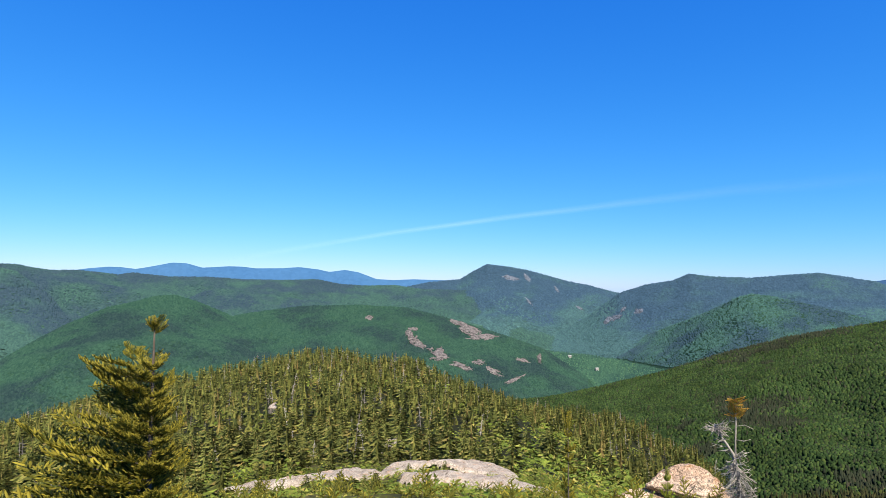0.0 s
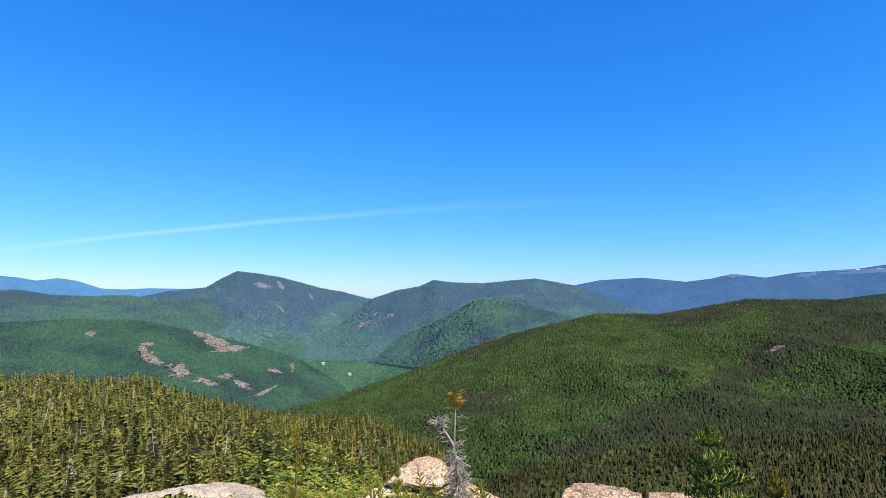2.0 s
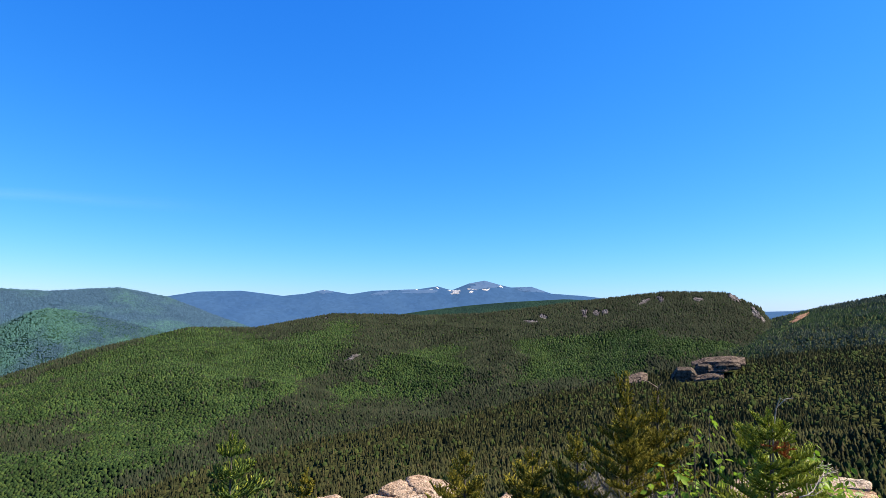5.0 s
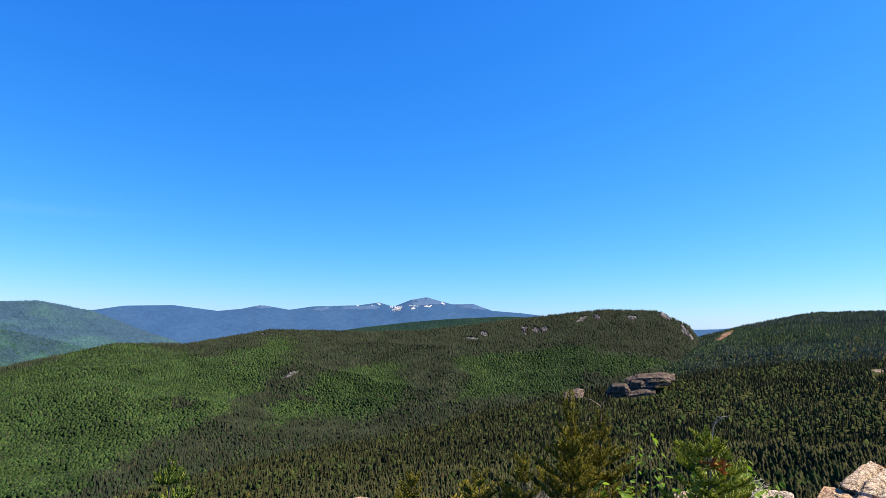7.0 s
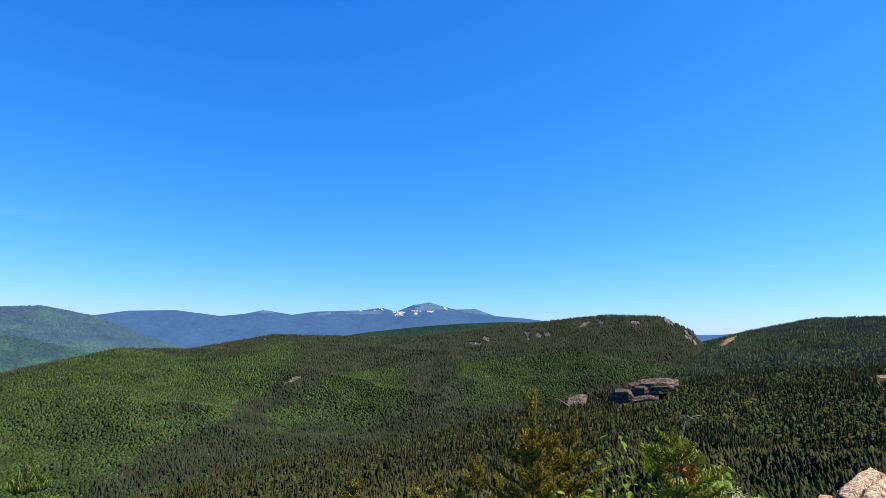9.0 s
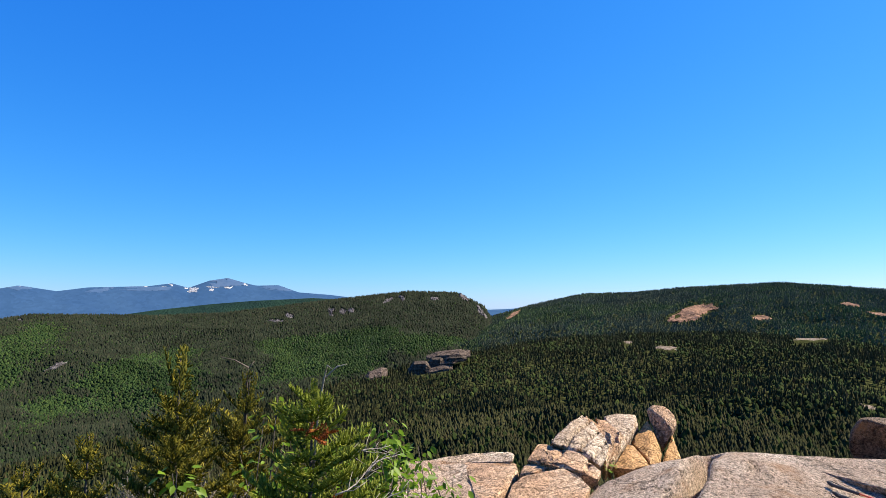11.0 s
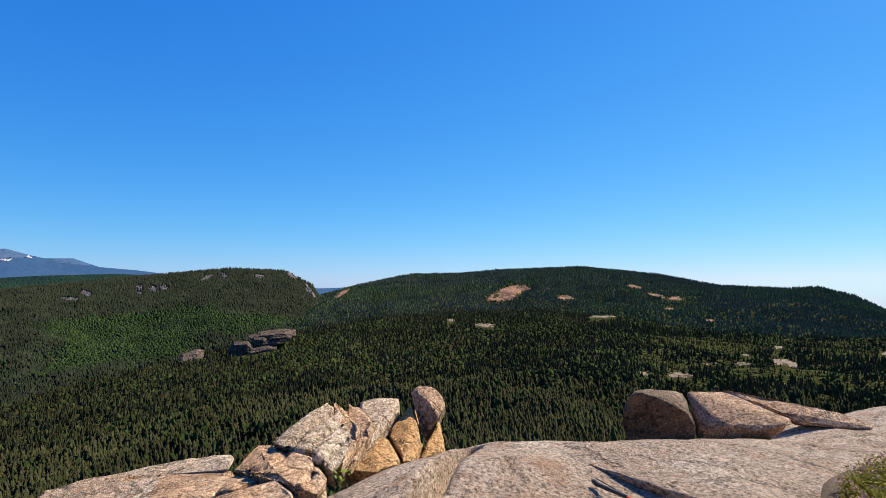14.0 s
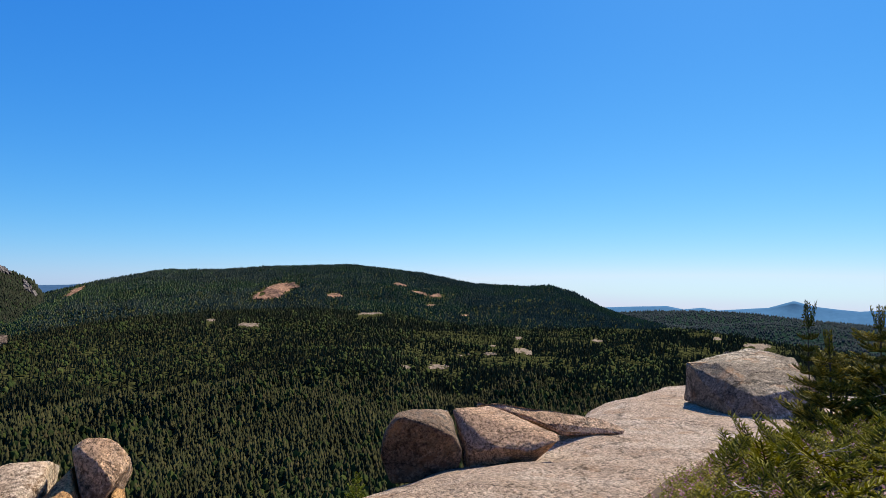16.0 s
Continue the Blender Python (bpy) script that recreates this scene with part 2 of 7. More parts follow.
mat_granite = granite_material("granite", velvet=0.25)
mat_cliff = plain_rock("cliff_rock", (0.235, 0.215, 0.215))
mat_pinkrock = plain_rock("pink_ledge_rock", (0.42, 0.245, 0.165))
# blue of the air put into the far ledges' rock colour
mat_far_rock = plain_rock("far_rock", (0.19, 0.225, 0.29))
mat_shelf_rock = plain_rock("shelf_ledge_rock", (0.36, 0.285, 0.225), 5.0)
# one rock in two tones: risers darkened for shade, treads paler for sun
mat_crag_shade = plain_rock("crag_rock", (0.17, 0.135, 0.11), 6.0, 0.25)
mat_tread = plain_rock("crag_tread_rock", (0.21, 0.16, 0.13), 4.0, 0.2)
mat_floor = far_forest("forest_floor", (0.045, 0.050, 0.020), (0.057, 0.062, 0.025), 6, 120, 1.0, 0.2)
def ground_material():
    """Brown-green summit heath near the camera, darkened for tree shade past 50 m, valley woods beyond a kilometre."""
    m, n, l, b = material("summit_ground", 0.95, 0.1)
    tc = n.new("ShaderNodeTexCoord")
    far = n.new("ShaderNodeVectorMath")
    far.operation = "LENGTH"
    l.new(tc.outputs["Object"], far.inputs[0])
    step = n.new("ShaderNodeMapRange")
    step.inputs[1].default_value, step.inputs[2].default_value = 500, 1300
    l.new(far.outputs["Value"], step.inputs[0])
    heath = noise_tex(n, l, 0.5, 6, 0.65)
    hr = ramp(n, [(0.3, (0.022, 0.024, 0.0063)), (0.5, (0.052, 0.051, 0.0126)), (0.7, (0.095, 0.079, 0.032))])
    l.new(heath.outputs[0], hr.inputs[0])
    # shade between the knoll's trees, put into the ground colour from 44 m
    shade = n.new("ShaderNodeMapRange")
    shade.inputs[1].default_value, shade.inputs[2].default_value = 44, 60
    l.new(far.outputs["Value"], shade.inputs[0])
    shaded_heath = mixer(n, l, shade.outputs[0], hr.outputs[0], (0.012, 0.014, 0.005))
    woods = noise_tex(n, l, 0.012, 8, 0.7)
    wr = ramp(n, [(0.35, (0.025, 0.058, 0.036)), (0.6, (0.041, 0.092, 0.040))])
    l.new(woods.outputs[0], wr.inputs[0])
    l.new(mixer(n, l, step.outputs[0], shaded_heath, wr.outputs[0]), b.inputs["Base Color"])
    k = bump(n, l, heath.outputs[0], 0.7, 0.15, b)
    bump(n, l, woods.outputs[0], 0.5, 12, b, k)
    return m


mat_ground = ground_material()
# haze put into the base colours of the ranges and far slopes
mat_haze_range = flatten(far_forest("blue_range", (0.052, 0.142, 0.30), (0.060, 0.156, 0.315), 24, 500, 0.05, 0.0, 0.10), 0.1)
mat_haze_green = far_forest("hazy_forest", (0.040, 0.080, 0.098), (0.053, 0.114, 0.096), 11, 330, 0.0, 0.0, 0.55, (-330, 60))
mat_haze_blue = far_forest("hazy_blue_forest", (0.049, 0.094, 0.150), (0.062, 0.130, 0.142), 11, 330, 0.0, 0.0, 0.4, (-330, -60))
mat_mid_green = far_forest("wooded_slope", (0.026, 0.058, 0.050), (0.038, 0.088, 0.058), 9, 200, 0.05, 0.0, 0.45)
mat_ridge_green = far_forest("dark_far_ridge", (0.016, 0.036, 0.034), (0.024, 0.052, 0.038), 9, 260, 0.7, 0.0, 0.3)
mat_green = far_forest("leafy_slope", (0.018, 0.028, 0.015), (0.026, 0.046, 0.019), 8, 170, 0.9, 0.2)
mat_leaf = foliage("broadleaf_crowns", [(0.0, (0.036, 0.070, 0.025)), (0.6, (0.056, 0.102, 0.032)), (1.0, (0.100, 0.146, 0.040))], through=0.35)
# woods across the valley: haze is mixed into the crown colours, bluer farther off
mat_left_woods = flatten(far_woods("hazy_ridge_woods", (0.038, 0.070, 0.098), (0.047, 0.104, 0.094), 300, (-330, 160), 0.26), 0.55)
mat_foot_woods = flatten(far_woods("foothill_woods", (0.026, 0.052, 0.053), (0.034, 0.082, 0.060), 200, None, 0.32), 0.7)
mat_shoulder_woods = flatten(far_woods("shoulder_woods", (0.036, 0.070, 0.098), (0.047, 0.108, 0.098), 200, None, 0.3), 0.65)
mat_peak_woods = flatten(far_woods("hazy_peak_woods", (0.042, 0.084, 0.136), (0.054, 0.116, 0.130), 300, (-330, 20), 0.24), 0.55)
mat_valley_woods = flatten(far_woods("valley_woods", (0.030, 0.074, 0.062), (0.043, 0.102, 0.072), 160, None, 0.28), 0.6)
# the fixed normal lightens the near birches' shaded sides
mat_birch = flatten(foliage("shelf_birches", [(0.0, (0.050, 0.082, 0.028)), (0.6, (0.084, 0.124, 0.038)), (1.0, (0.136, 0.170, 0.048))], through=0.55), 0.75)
mat_fir = foliage("dark_conifers", [(0.0, (0.022, 0.029, 0.018)), (0.6, (0.029, 0.038, 0.022)), (0.88, (0.040, 0.046, 0.026)), (1.0, (0.056, 0.050, 0.034))])
# near spruces: shaded sides lightened through the same sun-facing normal
mat_shelf_fir = flatten(foliage("spruce_crowns", [(0.0, (0.062, 0.071, 0.036)), (0.5, (0.098, 0.106, 0.048)), (0.88, (0.140, 0.138, 0.057)), (1.0, (0.162, 0.134, 0.070))], through=0.55), 0.75)
# haze over the domed hill is put into its spruce colours, hence paler
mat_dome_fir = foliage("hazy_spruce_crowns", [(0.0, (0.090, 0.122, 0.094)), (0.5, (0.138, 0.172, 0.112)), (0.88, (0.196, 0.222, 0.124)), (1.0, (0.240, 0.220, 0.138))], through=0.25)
mat_ridge_fir = foliage("blue_green_ridge_firs", [(0.0, (0.024, 0.042, 0.050)), (0.6, (0.034, 0.056, 0.064)), (1.0, (0.050, 0.070, 0.070))])
# the same haze put into the thickets' colour
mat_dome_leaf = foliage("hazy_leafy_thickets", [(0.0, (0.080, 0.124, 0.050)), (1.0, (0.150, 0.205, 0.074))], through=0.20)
mat_spruce = foliage("sunlit_spruce", [(0.0, (0.046, 0.060, 0.020)), (0.4, (0.106, 0.124, 0.035)), (0.85, (0.200, 0.200, 0.052)), (1.0, (0.25, 0.184, 0.068))], 1.3, (0.42, 1.65), 0.2)
mat_moss = foliage("summit_shrubs", [(0.0, (0.080, 0.130, 0.022)), (0.75, (0.200, 0.245, 0.042)), (1.0, (0.31, 0.26, 0.072))], 3.0, (0.6, 1.4))
# haze put into the high range's scree and slopes as blue
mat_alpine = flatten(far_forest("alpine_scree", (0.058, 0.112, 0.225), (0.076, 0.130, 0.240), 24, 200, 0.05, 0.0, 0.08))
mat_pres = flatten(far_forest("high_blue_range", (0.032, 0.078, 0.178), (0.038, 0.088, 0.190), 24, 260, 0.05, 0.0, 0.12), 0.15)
mat_slab = granite_material("pale_granite", (0.345, 0.305, 0.260), (0.475, 0.435, 0.385), 0.9)
mat_snag = plain_rock("grey_dead_wood", (0.42, 0.39, 0.36))
mat_snow = plain_rock("old_snow", (0.9, 0.9, 0.92))

# ---------------------------------------------------------------- the ground: one sheet to the horizon
G_R = np.array([0, 3, 6, 10, 14, 28, 36, 45, 80, 130, 190, 300, 700, 1500, 4990.0])
G_AZ = np.array([-180, -70, -42, -30, -12, -3, 7, 17, 25, 33, 60, 100, 125, 150, 166, 180.0])
DOME_EL = np.array([-16, -14, -12.2, -9.25, -6.45, -7.0, -11.3, -11.4, -14.9, -24, -30, -30, -30, -24, -20, -16.0])
G_Z = np.stack([
    np.zeros(16),
    np.interp(G_AZ, [-180, -42, 0, 60, 100, 180], [0.0, -0.25, -0.35, -0.3, -0.25, 0.0]),
    np.interp(G_AZ, [-180, -42, -20, 0, 30, 60, 100, 166, 180], [0.0, -0.6, -0.9, -0.9, -0.7, -0.65, -0.6, -0.3, 0.0]),
    np.interp(G_AZ, [-180, -42, -20, 0, 25, 40, 60, 100, 125, 150, 166, 180], [-0.2, -1.4, -1.8, -1.8, -1.6, -1.9, -2.3, -2.3, -2.0, -0.9, -0.5, -0.2]),
    np.interp(G_AZ, [-180, -42, -20, 0, 25, 40, 60, 100, 125, 150, 166, 180], [-0.5, -2.6, -3.0, -3.0, -2.9, -6, -8, -8, -6, -1.5, -0.6, -0.5]),
    np.interp(G_AZ, [-180, -42, -20, 10, 20, 33, 60, 125, 150, 166, 180], [-2.5, -7.2, -8.35, -8.25, -8.1, -16, -21, -21, -8, -3.2, -2.5]),
    np.interp(G_AZ, [-180, -42, -20, 10, 20, 33, 60, 125, 150, 166, 180], [-4, -9.7, -10.45, -10.45, -10.7, -21, -28, -28, -13, -5.5, -4]),
    np.interp(G_AZ, [-180, -42, 0, 20, 33, 60, 125, 150, 166, 180], [-6, -12, -12, -13, -26, -36, -36, -18, -8, -6]),
    np.interp(G_AZ, [-180, -42, 0, 8, 20, 33, 60, 125, 150, 166, 180], [-16, -21, -19.5, -20, -26, -48, -60, -60, -38, -20, -16]),
    np.interp(G_AZ, [-180, -42, -15, 0, 8, 20, 33, 60, 125, 150, 166, 180], [-40, -28, -20.5, -22, -27, -38, -75, -90, -90, -64, -45, -40]),
    EYE + 190 * np.tan(np.radians(DOME_EL)) - 4.3,
    np.interp(G_AZ, [-180, 0, 60, 180], [-110, -75, -160, -110]),
    np.full(16, -270.0), np.full(16, -345.0), np.full(16, -345.0)])


def ground_z(az, r):
    """Height of the summit, its saddle and wooded knoll, and the valley floor beyond."""
    az, r = np.broadcast_arrays(np.asarray(az, float), np.asarray(r, float))
    rr = np.interp(r, G_R, np.arange(len(G_R)))
    k = np.clip(rr.astype(int), 0, len(G_R) - 2)
    f = rr - k
    cols = np.stack([np.interp(az.ravel(), G_AZ, row) for row in G_Z])
    kk, idx = k.ravel(), np.arange(az.size)
    p0, p1 = cols[np.maximum(kk - 1, 0), idx], cols[kk, idx]
    p2, p3 = cols[kk + 1, idx], cols[np.minimum(kk + 2, len(G_R) - 1), idx]
    f = f.ravel()
    r0, r1 = G_R[np.maximum(kk - 1, 0)], G_R[kk]
    r2, r3 = G_R[kk + 1], G_R[np.minimum(kk + 2, len(G_R) - 1)]
    h = r2 - r1
    m1 = np.where(r2 > r0, (p2 - p0) / np.maximum(r2 - r0, 1e-6), 0)
    m2 = np.where(r3 > r1, (p3 - p1) / np.maximum(r3 - r1, 1e-6), 0)
    f2, f3 = f * f, f * f * f
    z = (2 * f3 - 3 * f2 + 1) * p1 + (f3 - 2 * f2 + f) * h * m1 + (3 * f2 - 2 * f3) * p2 + (f3 - f2) * h * m2
    a = np.radians(az.ravel())
    x, y = r.ravel() * np.sin(a), r.ravel() * np.cos(a)
    z = z + fbm(x / 2.5, y / 2.5, 3) * np.clip(r.ravel() / 60, 0.03, 0.35) + fbm(x / 14, y / 14, 9) * np.clip(r.ravel() / 60 - 0.2, 0, 1.0)
    return z.reshape(az.shape)


def polar(az, r, z):
    a = np.radians(az)
    return np.stack([r * np.sin(a), r * np.cos(a), z], -1)


g_az = np.concatenate([np.arange(-180, -42, 3.0), np.arange(-42, 168, 0.7), np.arange(168, 180.1, 3.0)])
g_r = np.concatenate([np.arange(0.0, 14, 0.35), 14 * 1.045 ** np.arange(0, 140)])
g_r = np.append(g_r[g_r < 4980], 4990.0)
AZ, R = np.meshgrid(g_az, g_r)
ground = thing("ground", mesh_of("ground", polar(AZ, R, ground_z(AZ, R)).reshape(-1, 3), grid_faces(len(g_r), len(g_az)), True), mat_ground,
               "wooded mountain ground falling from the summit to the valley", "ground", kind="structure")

# ---------------------------------------------------------------- hills and mountains
class Hill:
    """A ridge as seen from the summit: its crest by azimuth, elevation and distance, its foot by distance and height."""

    def __init__(self, crest, foot, power=1.0, folds=0.03, fold_size=300.0, seed=0, rough=0.0):
        self.crest, self.foot = np.array(crest, float), np.array(foot, float)
        self.power, self.folds, self.size, self.seed, self.rough = power, folds, fold_size, seed, rough

    def span(self):
        return self.crest[0, 0], self.crest[-1, 0]

    def at(self, az, s):
        """Places at the azimuths az, s from 0 (foot) over 1 (crest) to 1.3 (behind it)."""
        az, s = np.broadcast_arrays(np.asarray(az, float), np.asarray(s, float))
        c, f = self.crest, self.foot
        el, rc = np.interp(az, c[:, 0], c[:, 1]), np.interp(az, c[:, 0], c[:, 2])
        soft = np.mean([np.interp(az + k, c[:, 0], c[:, 1]) for k in (-3.5, -2.5, -1.7, -1, -0.5, 0, 0.5, 1, 1.7, 2.5, 3.5)], 0)
        soft = np.minimum(soft, el + 0.1)
        near_top = np.clip(s, 0, 1) ** 4
        zc = EYE + rc * np.tan(np.radians(soft + (el - soft) * near_top))
        rf, zf = np.interp(az, f[:, 0], f[:, 1]), np.interp(az, f[:, 0], f[:, 2])
        t = np.clip(s, 0, 1)
        r = rf + (rc - rf) * s
        z = zf + (zc - zf) * t ** self.power - np.clip(s - 1, 0, 1) * (rc - rf) * 0.55
        a = np.radians(az)
        x, y = r * np.sin(a), r * np.cos(a)
        amp = self.folds * (rc - rf) * np.clip(1.02 - t, 0, 1) * np.clip(t * 3, 0, 1)
        z = z + amp * (np.abs(fbm(x / self.size, y / self.size, self.seed)) * -1.6 + 0.5)
        z = z + self.rough * fbm(x / 40, y / 40, self.seed + 20)
        return np.stack([x, y, z], -1)


    def find(self, az, el):
        """Places on the front that show at these azimuths and elevations."""
        az, el = np.broadcast_arrays(np.asarray(az, float), np.asarray(el, float))
        s = np.linspace(0, 1.0, 110)
        e = np.maximum.accumulate(elevation(self.at(az[..., None], s)), -1)
        k = np.clip((e < el[..., None]).sum(-1), 1, len(s) - 1)
        e0, e1 = np.take_along_axis(e, k[..., None] - 1, -1)[..., 0], np.take_along_axis(e, k[..., None], -1)[..., 0]
        f = np.clip((el - e0) / np.maximum(e1 - e0, 1e-9), 0, 1)
        return self.at(az, s[k - 1] + f * (s[k] - s[k - 1]))


def elevation(P):
    return np.degrees(np.arctan2(P[..., 2] - EYE, np.hypot(P[..., 0], P[..., 1])))


def build_hill(name, hill, mat, label, daz=0.2, rows=60, category="mountain"):
    a0, a1 = hill.span()
    az = np.arange(a0, a1 + daz / 2, daz)
    s = np.concatenate([np.linspace(0, 1, rows), [1.08, 1.2, 1.4, 2.0]])
    A, SS = np.meshgrid(az, s)
    P = hill.at(A, SS).reshape(-1, 3)
    return thing(name, mesh_of(name, P, grid_faces(len(s), len(az)), True), mat, label, category, kind="structure")


H_FARLEFT = Hill([(-60, 1.0, 4800), (-40, 0.9, 4800), (-33, 1.17, 4800), (-31.8, 1.38, 4800), (-30.3, 1.56, 4800), (-29.3, 1.54, 4800), (-28.2, 1.40, 4800), (-27, 1.64, 4800), (-25.3, 2.03, 4800),
                  (-24.1, 2.0, 4800), (-22.8, 1.62, 4800), (-20.5, 1.79, 4800), (-19.4, 1.78, 4800), (-18.1, 1.64, 4800), (-15.8, 1.68, 4800), (-14.1, 1.81, 4800), (-12.3, 1.62, 4800),
                  (-11.2, 1.38, 4800), (-9.7, 1.59, 4800), (-8.4, 1.38, 4800), (-6.6, 0.72, 4800), (-4.9, 0.63, 4800), (-3, 0.72, 4800), (1.7, 0.61, 4800), (8, 0, 4800)],
                 [(-60, 4300, -250), (8, 4300, -250)], folds=0.02, seed=1)
H_LEFT = Hill([(-60, 2.2, 3700), (-42, 1.9, 3700), (-37.7, 1.61, 3700), (-36.6, 1.59, 3700), (-35.5, 1.30, 3750), (-34, 1.15, 3800), (-32.4, 1.18, 3800), (-29.5, 0.85, 3900), (-28.4, 1.06, 3900),
               (-25.5, 0.75, 3900), (-22.2, 0.74, 3950), (-19.2, 0.56, 4000), (-15.6, 0.54, 4000), (-12.4, 0.62, 4000), (-10.3, 0.20, 4000), (-7.5, 0.05, 4000), (-4.7, 0.10, 4000), (-2.5, -0.25, 4000),
               (2.6, -0.39, 4000), (8, -1.2, 4000), (14, -3.5, 4000)],
              [(-60, 2700, -330), (-30, 2900, -250), (-6, 3050, -350), (6, 3200, -352), (14, 3330, -355)], 0.95, 0.16, 560, 2)
H_SPUR = Hill([(-60, 1.2, 3100), (-44, 1.42, 3100), (-37.7, 1.29, 3100), (-36.6, 0.96, 3080), (-35.8, 0.29, 3050), (-34.4, -0.81, 3000), (-33.4, -2.3, 2950), (-31.5, -4.4, 2900), (-28, -7, 2850)],
              [(-60, 2100, -360), (-28, 2300, -360)], 0.95, 0.10, 420, 31)
H_MIDL = Hill([(-31, -4.2, 3050), (-27, -2.7, 3050), (-24, -1.28, 3100), (-22.6, -0.6, 3150), (-21.2, -0.32, 3150), (-19.7, -0.40, 3150), (-17.1, -0.87, 3150), (-14, -1.32, 3100), (-10.2, -1.72, 3050),
               (-5.8, -2.1, 3000), (-1.9, -2.6, 3000), (4, -3.8, 3000)], [(-31, 2450, -340), (4, 2500, -340)], 0.9, 0.10, 380, 33)
H_CARR = Hill([(-9, -1.2, 4300), (-4.7, -0.27, 4300), (-1.4, 0.43, 4300), (1.7, 0.73, 4300), (3.1, 1.58, 4300), (4.4, 2.26, 4300), (6.5, 1.98, 4300), (8.2, 1.71, 4300),
               (12, 0.66, 4300), (14.1, 0.23, 4300), (17, -0.51, 4300), (21, -1.9, 4300)], [(-9, 3100, -360), (4, 3150, -360), (8, 3330, -350), (21, 3330, -350)], 1.15, 0.13, 460, 4)
H_LFRONT = Hill([(-60, -9.5, 2300), (-44, -8.6, 2350), (-37.4, -6.05, 2400), (-35.6, -4.83, 2450), (-33.3, -3.43, 2500), (-30.2, -1.95, 2500), (-28.2, -1.5, 2500), (-26.6, -1.0, 2500), (-25, -0.92, 2500),
                 (-23.2, -1.49, 2500), (-20.9, -2.5, 2500), (-19, -3.41, 2500), (-17.4, -4.33, 2500), (-15.6, -5.48, 2450), (-12, -7.6, 2400)], [(-60, 1500, -360), (-12, 1500, -360)], 0.85, 0.10, 480, 5)
H_CLIFF = Hill([(-22, -3.3, 2500), (-18.6, -2.62, 2500), (-14, -2.0, 2500), (-8, -1.84, 2450), (-3.6, -2.11, 2400), (0.9, -3.2, 2350), (5.4, -4.54, 2300), (9.8, -5.93, 2250),
                (12.5, -7.62, 2250), (15, -9.2, 2250)], [(-22, 1650, -360), (15, 1650, -360)], 0.8, 0.07, 300, 6)
H_PEAKB = Hill([(8.6, -5.75, 3480), (9.8, -5.35, 3500), (14.1, -2.76, 3560), (17, -0.51, 3580), (19.3, 0.26, 3600), (21.8, 0.69, 3600), (23.2, 1.31, 3600), (25.1, 1.05, 3600),
                (28.3, 0.94, 3600), (33.2, 1.33, 3600), (37, 0.59, 3600), (41.6, -1.25, 3500), (44.7, -2.35, 3400), (50, -4, 3300)],
               [(8.6, 3300, -354), (14, 3120, -356), (20, 2850, -360), (50, 2300, -360)], 1.0, 0.15, 560, 7)
H_SPURB = Hill([(13.5, -5.75, 3420), (15, -5.55, 3400), (17.6, -5.1, 3250), (20.4, -4.0, 3100), (23.2, -2.8, 2950), (24.9, -2.0, 2900), (27.2, -0.75, 2850), (28.2, -0.48, 2850), (29.5, -0.62, 2850), (32.4, -1.25, 2850),
                (35.1, -1.95, 2850), (37.3, -2.65, 2800), (42, -4.6, 2700), (48, -7, 2600)], [(13.5, 3250, -352), (20, 2750, -352), (27, 2350, -350), (48, 2050, -350)], 0.95, 0.10, 400, 35)
H_PRES = Hill([(33, 0.4, 4750), (36.8, 0.60, 4750), (39.5, 1.10, 4750), (43.3, 1.25, 4750), (47.1, 0.81, 4750), (49.2, 1.06, 4750), (50.9, 1.46, 4750), (53.5, 1.06, 4750),
               (55.7, 1.42, 4750), (60.2, 1.63, 4750), (62.1, 1.93, 4750), (63.5, 1.55, 4750), (65.2, 2.24, 4750), (66.8, 2.53, 4750), (68.3, 2.09, 4750), (69.4, 1.87, 4750),
               (71.4, 1.94, 4750), (73.3, 1.28, 4750), (76.2, 1.08, 4750), (84, 0.2, 4750), (92, -0.26, 4800), (93.8, -0.19, 4800), (96.5, 0.1, 4800), (104, -0.6, 4800)],
              [(33, 4100, -200), (104, 4100, -200)], 1.0, 0.06, 420, 8)
H_FLAT = Hill([(54, -1.6, 2900), (60.8, -0.5, 2900), (65.2, 0.05, 2900), (69.1, 0.42, 2900), (74.6, 0.74, 2900), (82, 0.5, 2900)], [(54, 2200, -200), (82, 2200, -200)], 1.0, 0.03, 300, 9)
H_GREEN = Hill([(3, -11.4, 1650), (5.9, -11.07, 1650), (9.6, -10.64, 1650), (11.8, -10.21, 1650), (15.1, -9.35, 1705), (20.7, -7.73, 1760), (25.8, -5.85, 1815), (30.9, -4.15, 1870),
                (38.9, -2.2, 1925), (44.6, -2.3, 1980), (51.9, -0.95, 2035), (58, -0.97, 2035), (60.8, -1.05, 2035), (66.4, -0.78, 2035), (71.4, -0.15, 2035), (77.8, 0.70, 2035),
                (83.9, 1.42, 1980), (89.1, 1.31, 1925), (90, 0.75, 1914), (91.5, 0.0, 1903), (92.0, -0.8, 1903), (92.6, -1.7, 1892), (97, -3.4, 1870)],
               [(3, 1250, -340), (20, 1100, -335), (34, 950, -300), (45, 1000, -270), (60, 1150, -265), (80, 1250, -205), (97, 1300, -125)], 0.9, 0.06, 380, 11)
